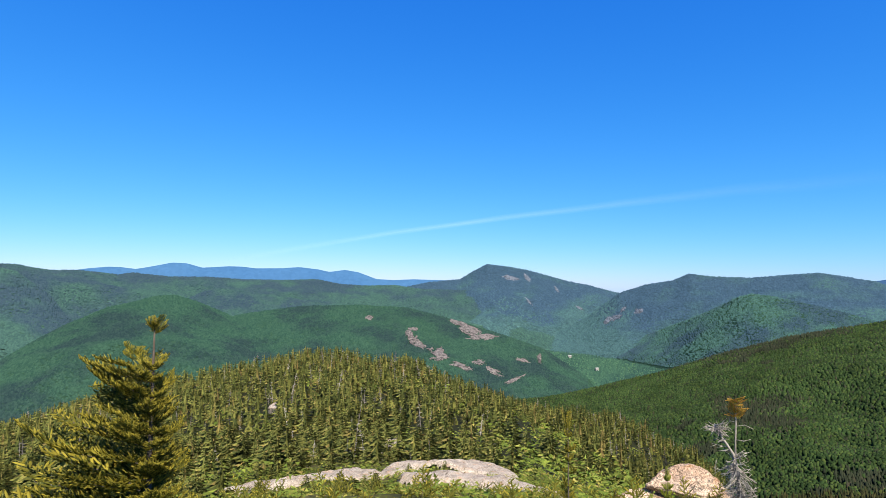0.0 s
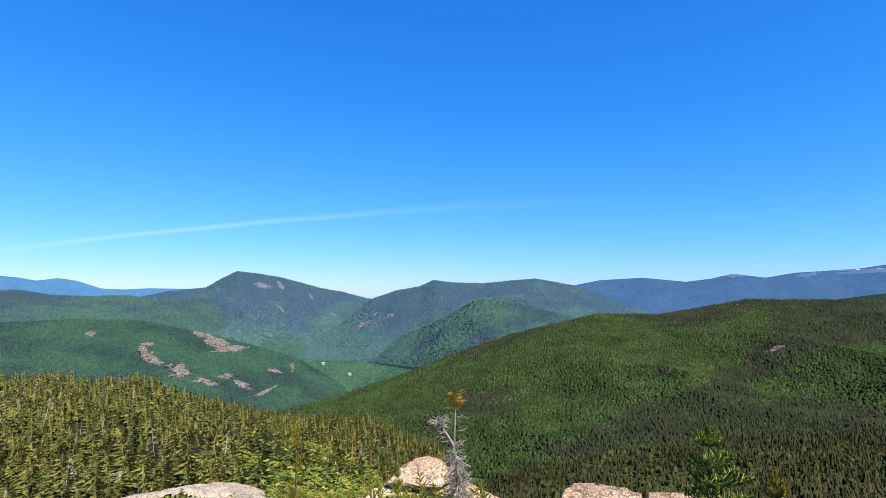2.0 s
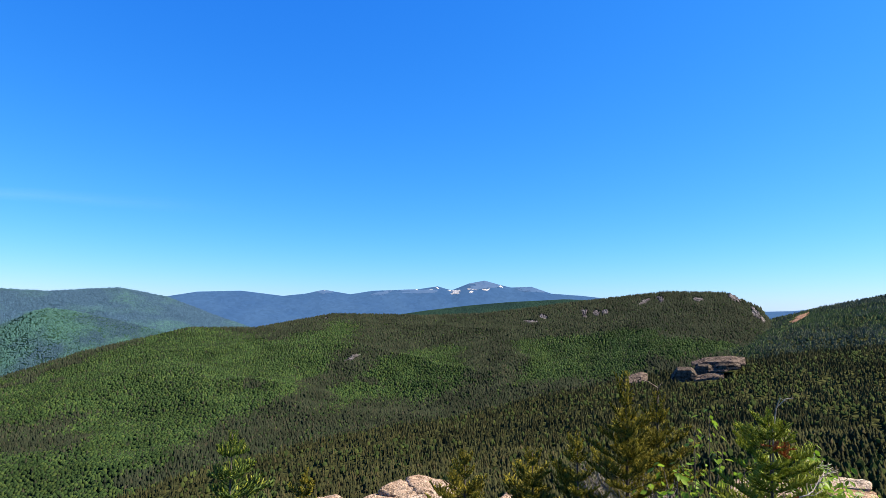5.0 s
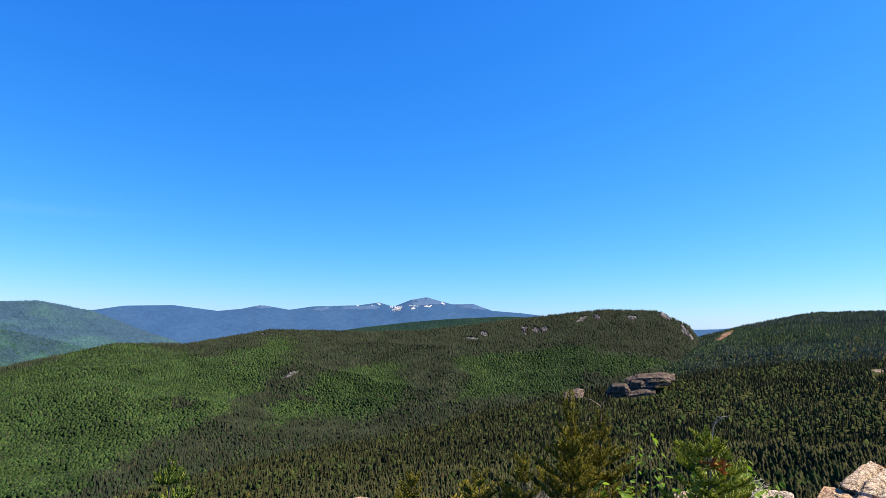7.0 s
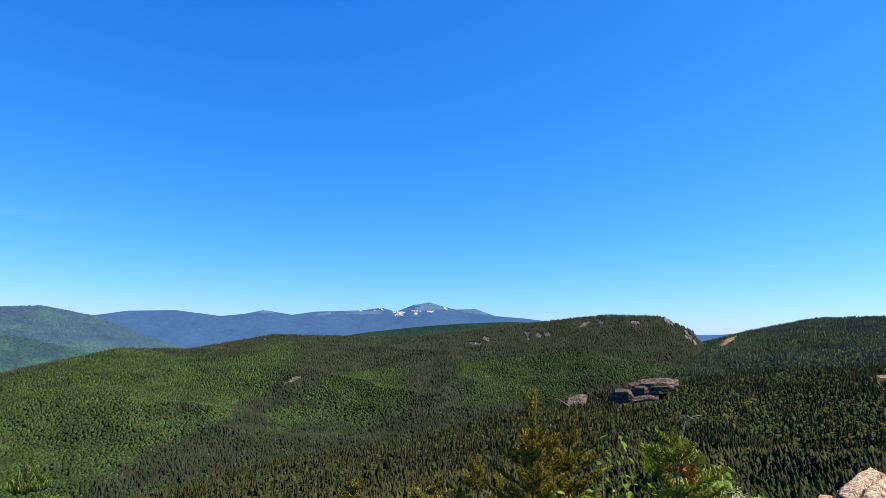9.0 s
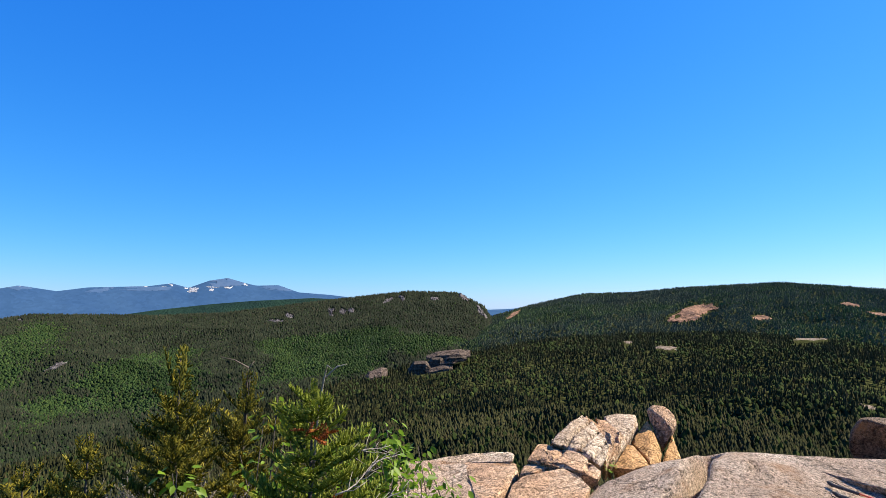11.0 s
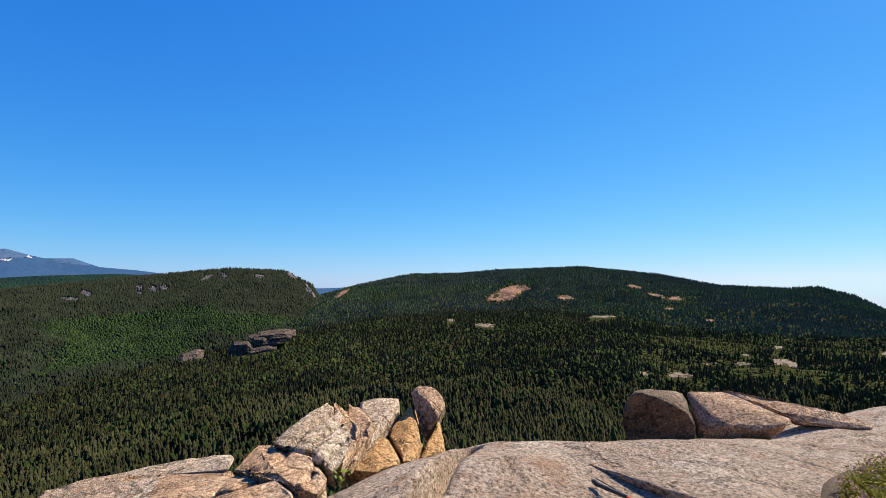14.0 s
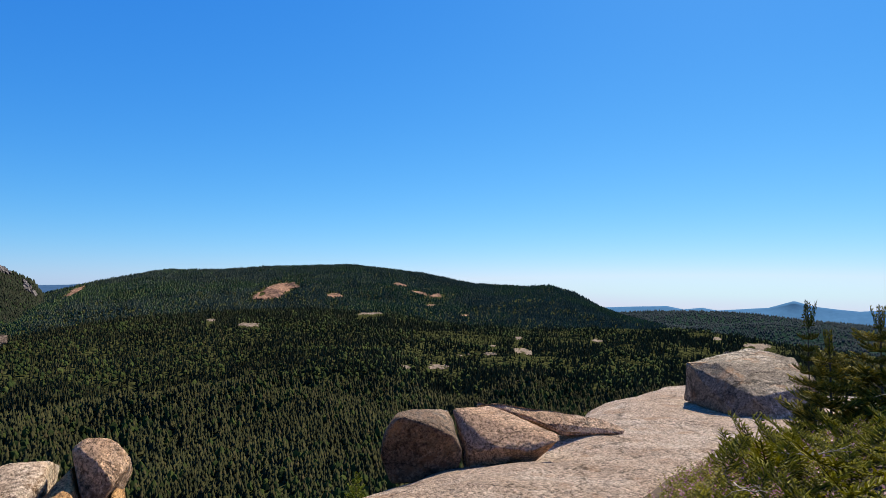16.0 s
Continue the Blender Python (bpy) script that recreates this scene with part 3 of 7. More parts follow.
H_DOME = Hill([(84, -4.5, 1875), (90, -1.75, 1937), (91.9, -1.05, 1950), (96.2, 0.22, 2000), (101.1, 1.29, 2062), (106.1, 1.42, 2100), (109.5, 1.84, 2125), (117.9, 2.23, 2125),
               (124.8, 1.57, 2062), (129.9, 0.6, 2000), (135.1, 0.40, 1937), (137.3, 0.59, 1900), (139.8, -0.1, 1875), (142.2, -1.42, 1850), (144.5, -2.2, 1812), (152, -4, 1750)],
              [(84, 1250, -140), (112, 1400, -75), (152, 1250, -105)], 0.75, 0.06, 260, 12)
H_SHELF = Hill([(22, -19.5, 620), (30, -17.2, 640), (33.8, -16.1, 660), (42.6, -14.3, 690), (52.8, -12.4, 740), (63.6, -10.95, 790), (74.5, -8.1, 870), (82.2, -6.4, 930), (89.5, -4.7, 1010), (95.3, -3.5, 1120),
                (99.8, -2.95, 1200), (104, -2.6, 1260), (112.4, -2.15, 1330), (120.6, -2.45, 1330), (128.4, -3.4, 1260), (135.5, -3.75, 1190), (145.9, -3.4, 1190), (151.5, -3.3, 1190), (158, -4.3, 1120), (170, -5.5, 1120)],
               [(22, 430, -215), (30, 400, -190), (60, 330, -150), (100, 280, -122), (130, 260, -108), (170, 240, -95)], 0.85, 0.04, 200, 13, 2.5)
H_MIDR = Hill([(136, -3.0, 2200), (141.6, -2.06, 2200), (146.7, -1.64, 2200), (151.5, -1.54, 2200), (155.1, -1.62, 2200), (158.9, -2.05, 2150), (164.2, -2.33, 2100), (172, -3, 2100)],
              [(136, 1300, -120), (172, 1300, -150)], 0.8, 0.06, 300, 14)
H_FARR = Hill([(136, -1.6, 4800), (141.6, -1.47, 4800), (145.2, -1.26, 4800), (148.2, -1.13, 4800), (149.6, -1.40, 4800), (151.1, -1.2, 4800), (152.4, -1.41, 4800), (156.4, -1.04, 4800),
               (158.3, -0.40, 4800), (159.7, -0.84, 4800), (161.3, -1.02, 4800), (162.8, -1.15, 4800), (164.2, -1.0, 4800), (175, -1.3, 4800)], [(136, 4300, -300), (175, 4300, -300)], 1.0, 0.03, 300, 15)

build_hill("mountain", H_FARLEFT, mat_haze_range, "long mountain range on the far horizon, painted pale blue for haze", 0.25, 20)
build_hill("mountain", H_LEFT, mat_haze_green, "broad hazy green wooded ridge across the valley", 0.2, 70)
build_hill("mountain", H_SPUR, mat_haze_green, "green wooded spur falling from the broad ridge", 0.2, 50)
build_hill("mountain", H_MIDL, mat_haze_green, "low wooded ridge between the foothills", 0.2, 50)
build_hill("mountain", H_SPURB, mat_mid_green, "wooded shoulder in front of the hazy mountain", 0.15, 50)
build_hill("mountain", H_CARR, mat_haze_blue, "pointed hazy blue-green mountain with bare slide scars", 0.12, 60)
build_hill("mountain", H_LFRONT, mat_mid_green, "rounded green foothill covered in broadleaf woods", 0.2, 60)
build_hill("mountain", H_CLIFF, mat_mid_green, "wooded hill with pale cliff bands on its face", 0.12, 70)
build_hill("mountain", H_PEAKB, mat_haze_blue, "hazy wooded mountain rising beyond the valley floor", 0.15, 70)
build_hill("mountain", H_PRES, mat_pres, "high mountain range in painted blue haze with old snow patches", 0.15, 50)
build_hill("mountain", H_FLAT, mat_ridge_green, "low flat dark wooded ridge behind the green hill", 0.25, 30)
build_hill("mountain", H_GREEN, mat_green, "large green hill with broadleaf and conifer stands", 0.3, 70)
build_hill("mountain", H_DOME, mat_floor, "dark wooded dome with pinkish bare ledges", 0.3, 45)
build_hill("mountain", H_SHELF, mat_floor, "near wooded shelf dropping below the summit ledge", 0.4, 70)
build_hill("mountain", H_MIDR, mat_ridge_green, "dark wooded ridge with scattered ledges", 0.25, 40)
build_hill("mountain", H_FARR, mat_haze_range, "distant range in painted blue haze with one pointed peak", 0.2, 20)

# ---------------------------------------------------------------- bare ledges, cliffs and snow on the hills
# azimuth, elevation, half width, half height, rise along the width (all degrees)
L_CLIFF = [(1.59, -3.64, 1.23, 0.33, -0.42), (2.60, -4.30, 1.12, 0.50, -0.32), (4.00, -4.94, 1.56, 0.28, 0.10), (-3.11, -4.99, 0.56, 0.66, -0.27), (-2.43, -5.59, 0.79, 0.38, -0.31),
           (-0.46, -6.63, 1.01, 0.66, -0.19), (1.78, -7.75, 1.12, 0.33, -0.26), (3.61, -7.35, 0.67, 0.27, 0.01), (5.11, -8.25, 0.88, 0.32, -0.33), (7.15, -8.95, 0.99, 0.21, 0.41),
           (7.87, -7.11, 0.77, 0.22, -0.13), (9.51, -6.91, 0.27, 0.54, 0.01), (-3.00, -4.22, 0.56, 0.22, 0.0), (-7.19, -3.11, 0.44, 0.22, 0.0)]
L_CARR = [(6.79, 0.90, 0.95, 0.22, -0.18), (8.34, 0.92, 0.38, 0.28, -0.27), (11.18, -0.17, 0.25, 0.18, -0.26), (8.50, -1.41, 0.40, 0.13, -0.46), (13.31, -1.96, 0.35, 0.12, -0.16)]
L_PEAKB = [(15.93, -3.10, 0.42, 0.32, 0.27), (16.71, -2.81, 0.52, 0.27, 0.17), (18.76, -2.19, 0.40, 0.26, 0.09), (17.39, -2.05, 0.31, 0.21, 0.26)]
L_SNOW = [(64.00, 1.33, 0.51, 0.22, 0.05), (63.54, 1.50, 0.34, 0.08, 0.0), (65.57, 1.68, 0.51, 0.08, 0.0), (65.46, 1.40, 0.17, 0.11, 0.0), (66.75, 1.63, 0.22, 0.08, 0.0), (67.09, 1.64, 0.17, 0.08, 0.05),
          (68.26, 1.98, 0.28, 0.10, -0.11), (51.03, 1.36, 0.14, 0.08, 0.0), (62.02, 1.80, 0.17, 0.08, -0.07), (60.05, 1.55, 0.17, 0.07, -0.05), (61.46, 1.59, 0.17, 0.06, 0.0)]
L_ALPINE = [(66.80, 2.08, 1.75, 0.42, 0.0), (50.87, 1.28, 0.8, 0.18, 0.0), (60.17, 1.41, 2.25, 0.2, 0.02), (71.09, 1.66, 1.3, 0.22, -0.10), (56.53, 1.20, 0.9, 0.2, 0.15)]
L_GREEN = [(51.22, -1.33, 0.22, 0.11, -0.06), (72.55, -1.04, 0.43, 0.22, -0.08), (71.24, -1.49, 0.77, 0.16, 0.01), (76.47, -0.61, 0.32, 0.45, 0.0), (77.53, -0.59, 0.31, 0.27, 0.0), (78.42, -0.48, 0.42, 0.27, 0.0),
           (81.91, 0.51, 0.50, 0.22, 0.21), (83.31, 0.78, 0.34, 0.28, -0.15), (86.54, 0.75, 0.47, 0.24, 0.0), (89.45, 0.95, 0.50, 0.34, -0.35), (91.10, -0.42, 0.42, 0.40, -0.38), (91.6, -0.95, 0.25, 0.24, -0.14),
           (53.83, -5.10, 0.86, 0.22, 0.30)]
L_DOME = [(94.36, -0.75, 0.74, 0.24, 0.44), (110.65, -0.46, 2.12, 0.62, 0.65), (116.24, -0.77, 0.77, 0.22, -0.06), (122.58, 0.38, 0.74, 0.16, -0.14), (124.58, -0.39, 0.83, 0.16, -0.19), (126.39, -0.66, 0.71, 0.21, 0.02),
          (125.67, -1.59, 0.51, 0.11, 0.02), (129.15, -2.52, 0.44, 0.10, 0.02)]
L_SHELF = [(119.76, -2.45, 1.29, 0.16, 0.11), (108.47, -3.64, 1.01, 0.17, -0.03), (105.10, -3.21, 0.45, 0.11, 0.01), (134.79, -5.85, 0.89, 0.30, -0.08), (134.35, -4.59, 0.27, 0.15, 0.02), (131.56, -6.18, 0.57, 0.15, 0.04),
           (131.79, -5.41, 0.38, 0.10, 0.02), (123.32, -7.65, 0.63, 0.21, -0.09), (126.41, -7.56, 1.11, 0.21, 0.02), (128.90, -6.36, 0.69, 0.10, 0.12), (134.99, -8.65, 0.71, 0.19, -0.01), (134.55, -7.68, 0.27, 0.15, 0.02),
           (137.62, -7.77, 0.42, 0.09, 0.0), (141.75, -4.59, 0.62, 0.14, -0.02), (143.97, -7.88, 0.22, 0.13, 0.03), (80.75, -6.33, 0.95, 0.16, 0.40), (80.94, -5.80, 0.43, 0.16, 0.14), (152.19, -3.9, 0.37, 0.15, 0.02), (155.51, -4.4, 1.19, 0.25, -0.06)]
L_MIDR = [(146.95, -3.05, 1.08, 0.21, -0.01)]
CRAG = (87.3, -5.5, 2.6, 0.75, 0.7)


def one_piece(mask):
    """The largest connected patch of a mask of cells."""
    rows, cols = mask.shape
    seen, best = np.zeros(mask.shape, bool), []
    for start in zip(*np.nonzero(mask)):
        if seen[start]:
            continue
        seen[start], todo, got = True, [start], []
        while todo:
            i, j = todo.pop()
            got.append((i, j))
            for a, b in ((i + 1, j), (i - 1, j), (i, j + 1), (i, j - 1)):
                if 0 <= a < rows and 0 <= b < cols and mask[a, b] and not seen[a, b]:
                    seen[a, b] = True
                    todo.append((a, b))
        best = max(best, got, key=len)
    out = np.zeros(mask.shape, bool)
    for i, j in best:
        out[i, j] = True
    return out


def bare_patch(name, hill, spot, mat, seed, label, category, group, proud=0.25, kind=""):
    """An irregular patch of bare rock or snow that stands proud of a slope, with a broken surface and a ragged edge."""
    az, el, ha, he, rise = spot
    n, m = 44, 18
    u, v = np.meshgrid(np.linspace(-1.2, 1.2, n), np.linspace(-1.2, 1.2, m))
    P = hill.find(az + u * ha, el + v * he + u * rise)
    r0 = np.hypot(P[..., 0], P[..., 1])
    size = np.radians(he) * r0
    out = np.sqrt(u * u + v * v) * 1.05 + 0.75 * fbm(u * 1.9 + seed, v * 2.4 + seed * 3, seed, 4) + 0.45 * fbm(u * 5 + seed, v * 3.2 + seed, seed + 9, 3)
    lift = np.clip((1.05 - out) * 3, -0.4, 1)
    lift = lift * proud * size * 1.3 + size * 0.9 * proud * fbm(u * 4 + seed, v * 9 + seed, seed + 5, 3) * (out < 1)
    P[..., 0] -= P[..., 0] / r0 * lift * 0.8
    P[..., 1] -= P[..., 1] / r0 * lift * 0.8
    P[..., 2] += lift * 0.6
    keep = one_piece(out[:-1, :-1] < 1.0)
    used, F = np.unique(grid_faces(m, n)[keep.ravel()], return_inverse=True)
    return thing(name, mesh_of(name, P.reshape(-1, 3)[used], F.reshape(-1, 4), False), mat, label, category, group, kind)


for spots, hill, mat, label, group, proud, seed in (
        (L_CLIFF, H_CLIFF, mat_cliff, "pale broken cliff band among trees on the hill", "cliffs on the wooded hill", 0.15, 100),
        (L_CARR, H_CARR, mat_far_rock, "pale bare slide scar on the hazy mountain", "slide scars", 0.1, 130),
        (L_PEAKB, H_PEAKB, mat_far_rock, "grey rock ledge on the hazy wooded mountain", "ledges on the far mountain", 0.2, 150),
        (L_GREEN, H_GREEN, mat_cliff, "pinkish grey cliff showing through conifers near the crest", "cliffs on the green hill", 0.4, 170),
        (L_DOME, H_DOME, mat_pinkrock, "pinkish bare rock ledge on the domed hill", "ledges on the domed hill", 0.12, 200),
        (L_SHELF, H_SHELF, mat_shelf_rock, "grey bare rock ledge among low spruces", "ledges on the shelf", 0.12, 230),
        (L_MIDR, H_MIDR, mat_pinkrock, "pinkish ledge on the dark ridge", "ledges on the ridge", 0.15, 260)):
    for k, spot in enumerate(spots):
        bare_patch("rock_ledge", hill, spot, mat, seed + k, label, "rock", group, proud)
for k, spot in enumerate(L_ALPINE):
    bare_patch("alpine_summit", H_PRES, spot, mat_alpine, 300 + k, "bare scree above the tree line, painted with lavender-grey haze", "rock", "bare summits", 0.05)
for k, spot in enumerate(L_SNOW):
    bare_patch("snow_patch", H_PRES, spot, mat_snow, 320 + k, "white patch of old snow below the summit", "snow", "snow patches", 0.06)

# ---------------------------------------------------------------- farm buildings on the valley floor
mat_clapboard = plain_rock("white_clapboard", (0.45, 0.45, 0.44), 3.0, 0.8)
mat_tin = plain_rock("pale_tin_roof", (0.62, 0.64, 0.66), 5.0, 0.8)


def far_house(az, r, long, wide, high, turn):
    root = new("house")
    p = polar(np.array(az), np.array(r), ground_z(np.array(az), np.array(r)))
    root.matrix_world = Matrix.Translation(p.tolist()) @ Matrix.Rotation(radians(turn), 4, "Z")
    tagged(root, "white house with a pale roof on the wooded valley floor", "house", "houses in the valley")
    bm = bmesh.new()
    bmesh.ops.create_cube(bm, size=1.0, matrix=Matrix.Translation((0, 0, high / 2 + 4)) @ Matrix.Diagonal((long, wide, high + 8, 1)))
    part("wall", bm, mat_clapboard, root)
    bm = bmesh.new()
    top = high + 8
    a = [bm.verts.new((sx * long * 0.54, sy * wide * 0.58, top - 0.3)) for sx, sy in ((-1, -1), (1, -1), (1, 1), (-1, 1))]
    b = [bm.verts.new((sx * long * 0.54, 0, top + wide * 0.35)) for sx in (-1, 1)]
    for f in ((a[0], a[1], b[1], b[0]), (a[2], a[3], b[0], b[1]), (a[1], a[2], b[1]), (a[3], a[0], b[0]), (a[3], a[2], a[1], a[0])):
        bm.faces.new(f)
    part("roof", bm, mat_tin, root)


far_house(14.9, 2560, 15, 7, 4, 20)
far_house(12.4, 3000, 16, 7, 4, -10)

# ---------------------------------------------------------------- forests
def cone_tree(tiers, sides, wide=0.24):
    """A spire of drooping tiers, one unit high."""
    v, f = [], []
    for k in range(tiers):
        z0, z1 = 0.06 + 0.86 * k / tiers, min(1.0, 0.08 + 0.86 * (k + 1.55) / tiers)
        rad = wide * (1 - 0.84 * (k / tiers) ** 0.9)
        base = len(v)
        for i in range(sides):
            a = 2 * math.pi * (i + 0.5 * (k % 2)) / sides
            rr = rad * (0.55 + 0.8 * random.random())
            v.append((rr * math.cos(a), rr * math.sin(a), z0 - 0.07 * random.random()))
        v.append((0.03 * random.random(), 0.03 * random.random(), z1))
        f += [(base + i, base + (i + 1) % sides, base + sides) for i in range(sides)]
    return np.array(v), np.array(f)


def crown(low=5, high=4):
    """A lumpy broadleaf crown, about one unit wide, open underneath."""
    v = []
    for n, r0, z0 in ((low, 0.47, 0.28), (high, 0.36, 0.68), (1, 0.05, 0.95)):
        turn = random.random()
        for k in range(n):
            a = 2 * math.pi * (k + turn + 0.4 * random.random()) / n
            rr = r0 * random.uniform(0.8, 1.15)
            v.append((rr * math.cos(a), rr * math.sin(a), z0 + 0.14 * random.uniform(-1, 1)))
    hull = bmesh.new()
    for p in v:
        hull.verts.new(p)
    bmesh.ops.convex_hull(hull, input=hull.verts)
    bmesh.ops.delete(hull, geom=[w for w in hull.verts if not w.link_faces], context="VERTS")
    hull.verts.index_update()
    low_faces = [q for q in hull.faces if q.normal.z < -0.4]
    bmesh.ops.delete(hull, geom=low_faces, context="FACES_ONLY")
    v = np.array([w.co[:] for w in hull.verts])
    f = np.array([[w.index for w in q.verts] for q in hull.faces])
    hull.free()
    return v, f


def leaf_clump(leaves=26):
    """A loose shrub of many small leaf tufts on a dome, one unit wide and high."""
    v, f = [], []
    for k in range(leaves):
        a, t = 2.4 * k + random.random(), random.random() ** 0.7
        rr = 0.5 * math.sqrt(1 - (1 - t) ** 2) * (0.6 + 0.5 * random.random())
        z = (1 - t) * (0.7 + 0.5 * random.random()) + 0.05
        p = Vector((rr * math.cos(a), rr * math.sin(a), z))
        base = len(v)
        for _ in range(3):
            v.append(tuple(p + Vector((random.uniform(-1, 1), random.uniform(-1, 1), random.uniform(-0.7, 0.7))) * 0.17))
        f.append((base, base + 1, base + 2))
    return np.array(v), np.array(f)


def feather_tree(limbs, wide=0.5, core=1.0):
    """A nearer spruce: every limb is a fan of three slim needled fingers, one unit high."""
    v, f = [], []
    for k in range(limbs):
        h = 0.03 + 0.9 * ((k + random.random()) / limbs) ** 0.85
        a = 2.4 * k + random.random()
        ln = wide * (1.03 - h) ** 0.6 * (0.4 + 0.75 * random.random()) + 0.03
        sag, lift = -0.3 * ln * random.random(), 0.25 * ln * random.random()
        for side in (-1, 0, 1):
            b = a + side * (0.42 + 0.2 * random.random())
            l2 = ln * (1.0 if side == 0 else 0.72)
            root = 0.0 if side == 0 else 0.3 * ln
            c, s = math.cos(b), math.sin(b)
            ox, oy = root * math.cos(a), root * math.sin(a)
            w = 0.10 * l2 + 0.006
            base = len(v)
            for d, q, dz in ((0.0, 0, 0.03), (0.5, 1, sag * 0.6), (1.0, 0, sag + lift)):
                v.append((ox + (l2 - root) * d * c - q * w * s, oy + (l2 - root) * d * s + q * w * c, h + dz))
            f.append((base, base + 1, base + 2))
    # the dense heart of the crown
    for low, top, rad in ((0.0, 0.66, 0.24 * core), (0.40, 1.04, 0.11 * core)):
        base = len(v)
        for k in range(5):
            rr = wide * rad * random.uniform(1.4, 2.4)
            v.append((rr * math.cos(1.2566 * k), rr * math.sin(1.2566 * k), low + 0.06 * random.random()))
        v.append((0.01 * random.random(), 0, top))
        f += [(base + k, base + (k + 1) % 5, base + 5) for k in range(5)]
    return np.array(v), np.array(f)


def snag_tree(twigs=16):
    """A dead grey spruce: a bare tapering pole with broken limbs, one unit high."""
    v = [(0.02, 0, 0), (-0.012, 0.016, 0), (-0.012, -0.016, 0), (0.01 * random.random(), 0, 1.0)]
    f = [(0, 1, 3), (1, 2, 3), (2, 0, 3)]
    for k in range(twigs):
        h, a = 0.15 + 0.75 * random.random(), 6.3 * random.random()
        ln = 0.16 * (1.1 - h) + 0.03
        c, s = math.cos(a), math.sin(a)
        base = len(v)
        v += [(0, 0, h), (0, 0, h + 0.025), (ln * c, ln * s, h + ln * (random.random() - 0.6))]
        f.append((base, base + 1, base + 2))
    return np.array(v), np.array(f)


def scatter(name, templates, places, heights, widths, mat, label, category="forest", lean=0.03, smooth=True):
    """Many trees as one mesh; every tree takes one of the templates, turned and stretched."""
    n = len(places)
    pick = rng.integers(0, len(templates), n)
    allv, allf, base = [], [], 0
    for k, (tv, tf) in enumerate(templates):
        idx = np.where(pick == k)[0]
        if not len(idx):
            continue
        a = rng.uniform(0, 2 * np.pi, len(idx))
        c, s = np.cos(a)[:, None], np.sin(a)[:, None]
        w, h = widths[idx][:, None], heights[idx][:, None]
        x, y, z = tv[:, 0][None], tv[:, 1][None], tv[:, 2][None]
        lx, ly = rng.normal(0, lean, (len(idx), 1)), rng.normal(0, lean, (len(idx), 1))
        V = np.stack([(x * c - y * s) * w + lx * z * h, (x * s + y * c) * w + ly * z * h, z * h], -1) + places[idx][:, None, :]
        F = tf[None] + (np.arange(len(idx)) * len(tv))[:, None, None] + base
        allv.append(V.reshape(-1, 3))
        allf.append(F.reshape(-1, 3))
        base += V.shape[0] * V.shape[1]
    return thing(name, mesh_of(name, np.concatenate(allv), np.concatenate(allf), smooth), mat, label, category, kind="stuff")


def sow(hill, n, a0, a1, s0=0.0, s1=1.04, bare=(), tall=0.0):
    """Random places on a hill's front, evenly by ground area, off the bare rock."""
    az, s = rng.uniform(a0, a1, n * 2), rng.uniform(s0, s1, n * 2)
    rf, rc = np.interp(az, hill.foot[:, 0], hill.foot[:, 1]), np.interp(az, hill.crest[:, 0], hill.crest[:, 2])
    r = rf + (rc - rf) * s
    keep = rng.random(n * 2) < r * (rc - rf) / np.max(r * (rc - rf))
    az, s = az[keep], s[keep]
    P = hill.at(az, s)
    el = elevation(P)
    free = np.ones(len(az), bool)
    for a, e, ha, he, rise in bare:
        u = (az - a) / ha
        edge = 0.9 + 0.5 * rng.random(len(az))
        for lift in (0.12 * he, tall * 0.5, tall):
            free &= u * u + ((el + lift - e - u * rise) / he) ** 2 > edge
    return az[free], s[free], P[free]


def in_sight(az, P, hill, margin):
    """Trees that rise above a nearer ridge's crest."""
    return elevation(P + np.array((0, 0, 10.0))) > np.interp(az, hill.crest[:, 0], hill.crest[:, 1], left=-90) - margin


def inside(poly, x, y):
    """Which of the points lie within the polygon."""
    odd = np.zeros(len(x), bool)
    for (x0, y0), (x1, y1) in zip(poly, poly[1:] + poly[:1]):
        odd ^= ((y0 > y) != (y1 > y)) & (x < (x1 - x0) * (y - y0) / (y1 - y0 + 1e-9) + x0)
    return odd


def tuft():
    """A distant crown, one unit wide: a ring of leafy bulges under a blunt top."""
    turn = random.random()
    v = [(0.5 * random.uniform(0.8, 1.2) * math.cos(6.2832 * (k + turn) / 5), 0.5 * random.uniform(0.8, 1.2) * math.sin(6.2832 * (k + turn) / 5), random.uniform(-0.35, 0.05)) for k in range(5)]
    v.append((random.uniform(-0.12, 0.12), random.uniform(-0.12, 0.12), random.uniform(0.85, 1.1)))
    return np.array(v), np.array([(k, (k + 1) % 5, 5) for k in range(5)])




def dome():
    """A broadleaf crown, one unit wide: a leafy skirt, bulging shoulders and a blunt top."""
    turn, lift = random.random(), random.random()
    v = [(0.5 * random.uniform(0.8, 1.15) * math.cos(1.5708 * (k + turn)), 0.5 * random.uniform(0.8, 1.15) * math.sin(1.5708 * (k + turn)), random.uniform(-0.3, 0.25)) for k in range(4)]
    v += [(0.34 * random.uniform(0.8, 1.2) * math.cos(1.5708 * (k + turn + 0.5)), 0.34 * random.uniform(0.8, 1.2) * math.sin(1.5708 * (k + turn + 0.5)), random.uniform(0.6, 1.0)) for k in range(4)]
    f = []
    for k in range(4):
        f += [(k, (k + 1) % 4, 4 + k), ((k + 1) % 4, 4 + (k + 1) % 4, 4 + k)]
    return np.array(v), np.array(f + [(4, 5, 6), (4, 6, 7)])


TUFTS = [tuft() for _ in range(14)]
DOMES = [dome() for _ in range(14)]
CONES1 = [cone_tree(1, 5, 0.5) for _ in range(10)]
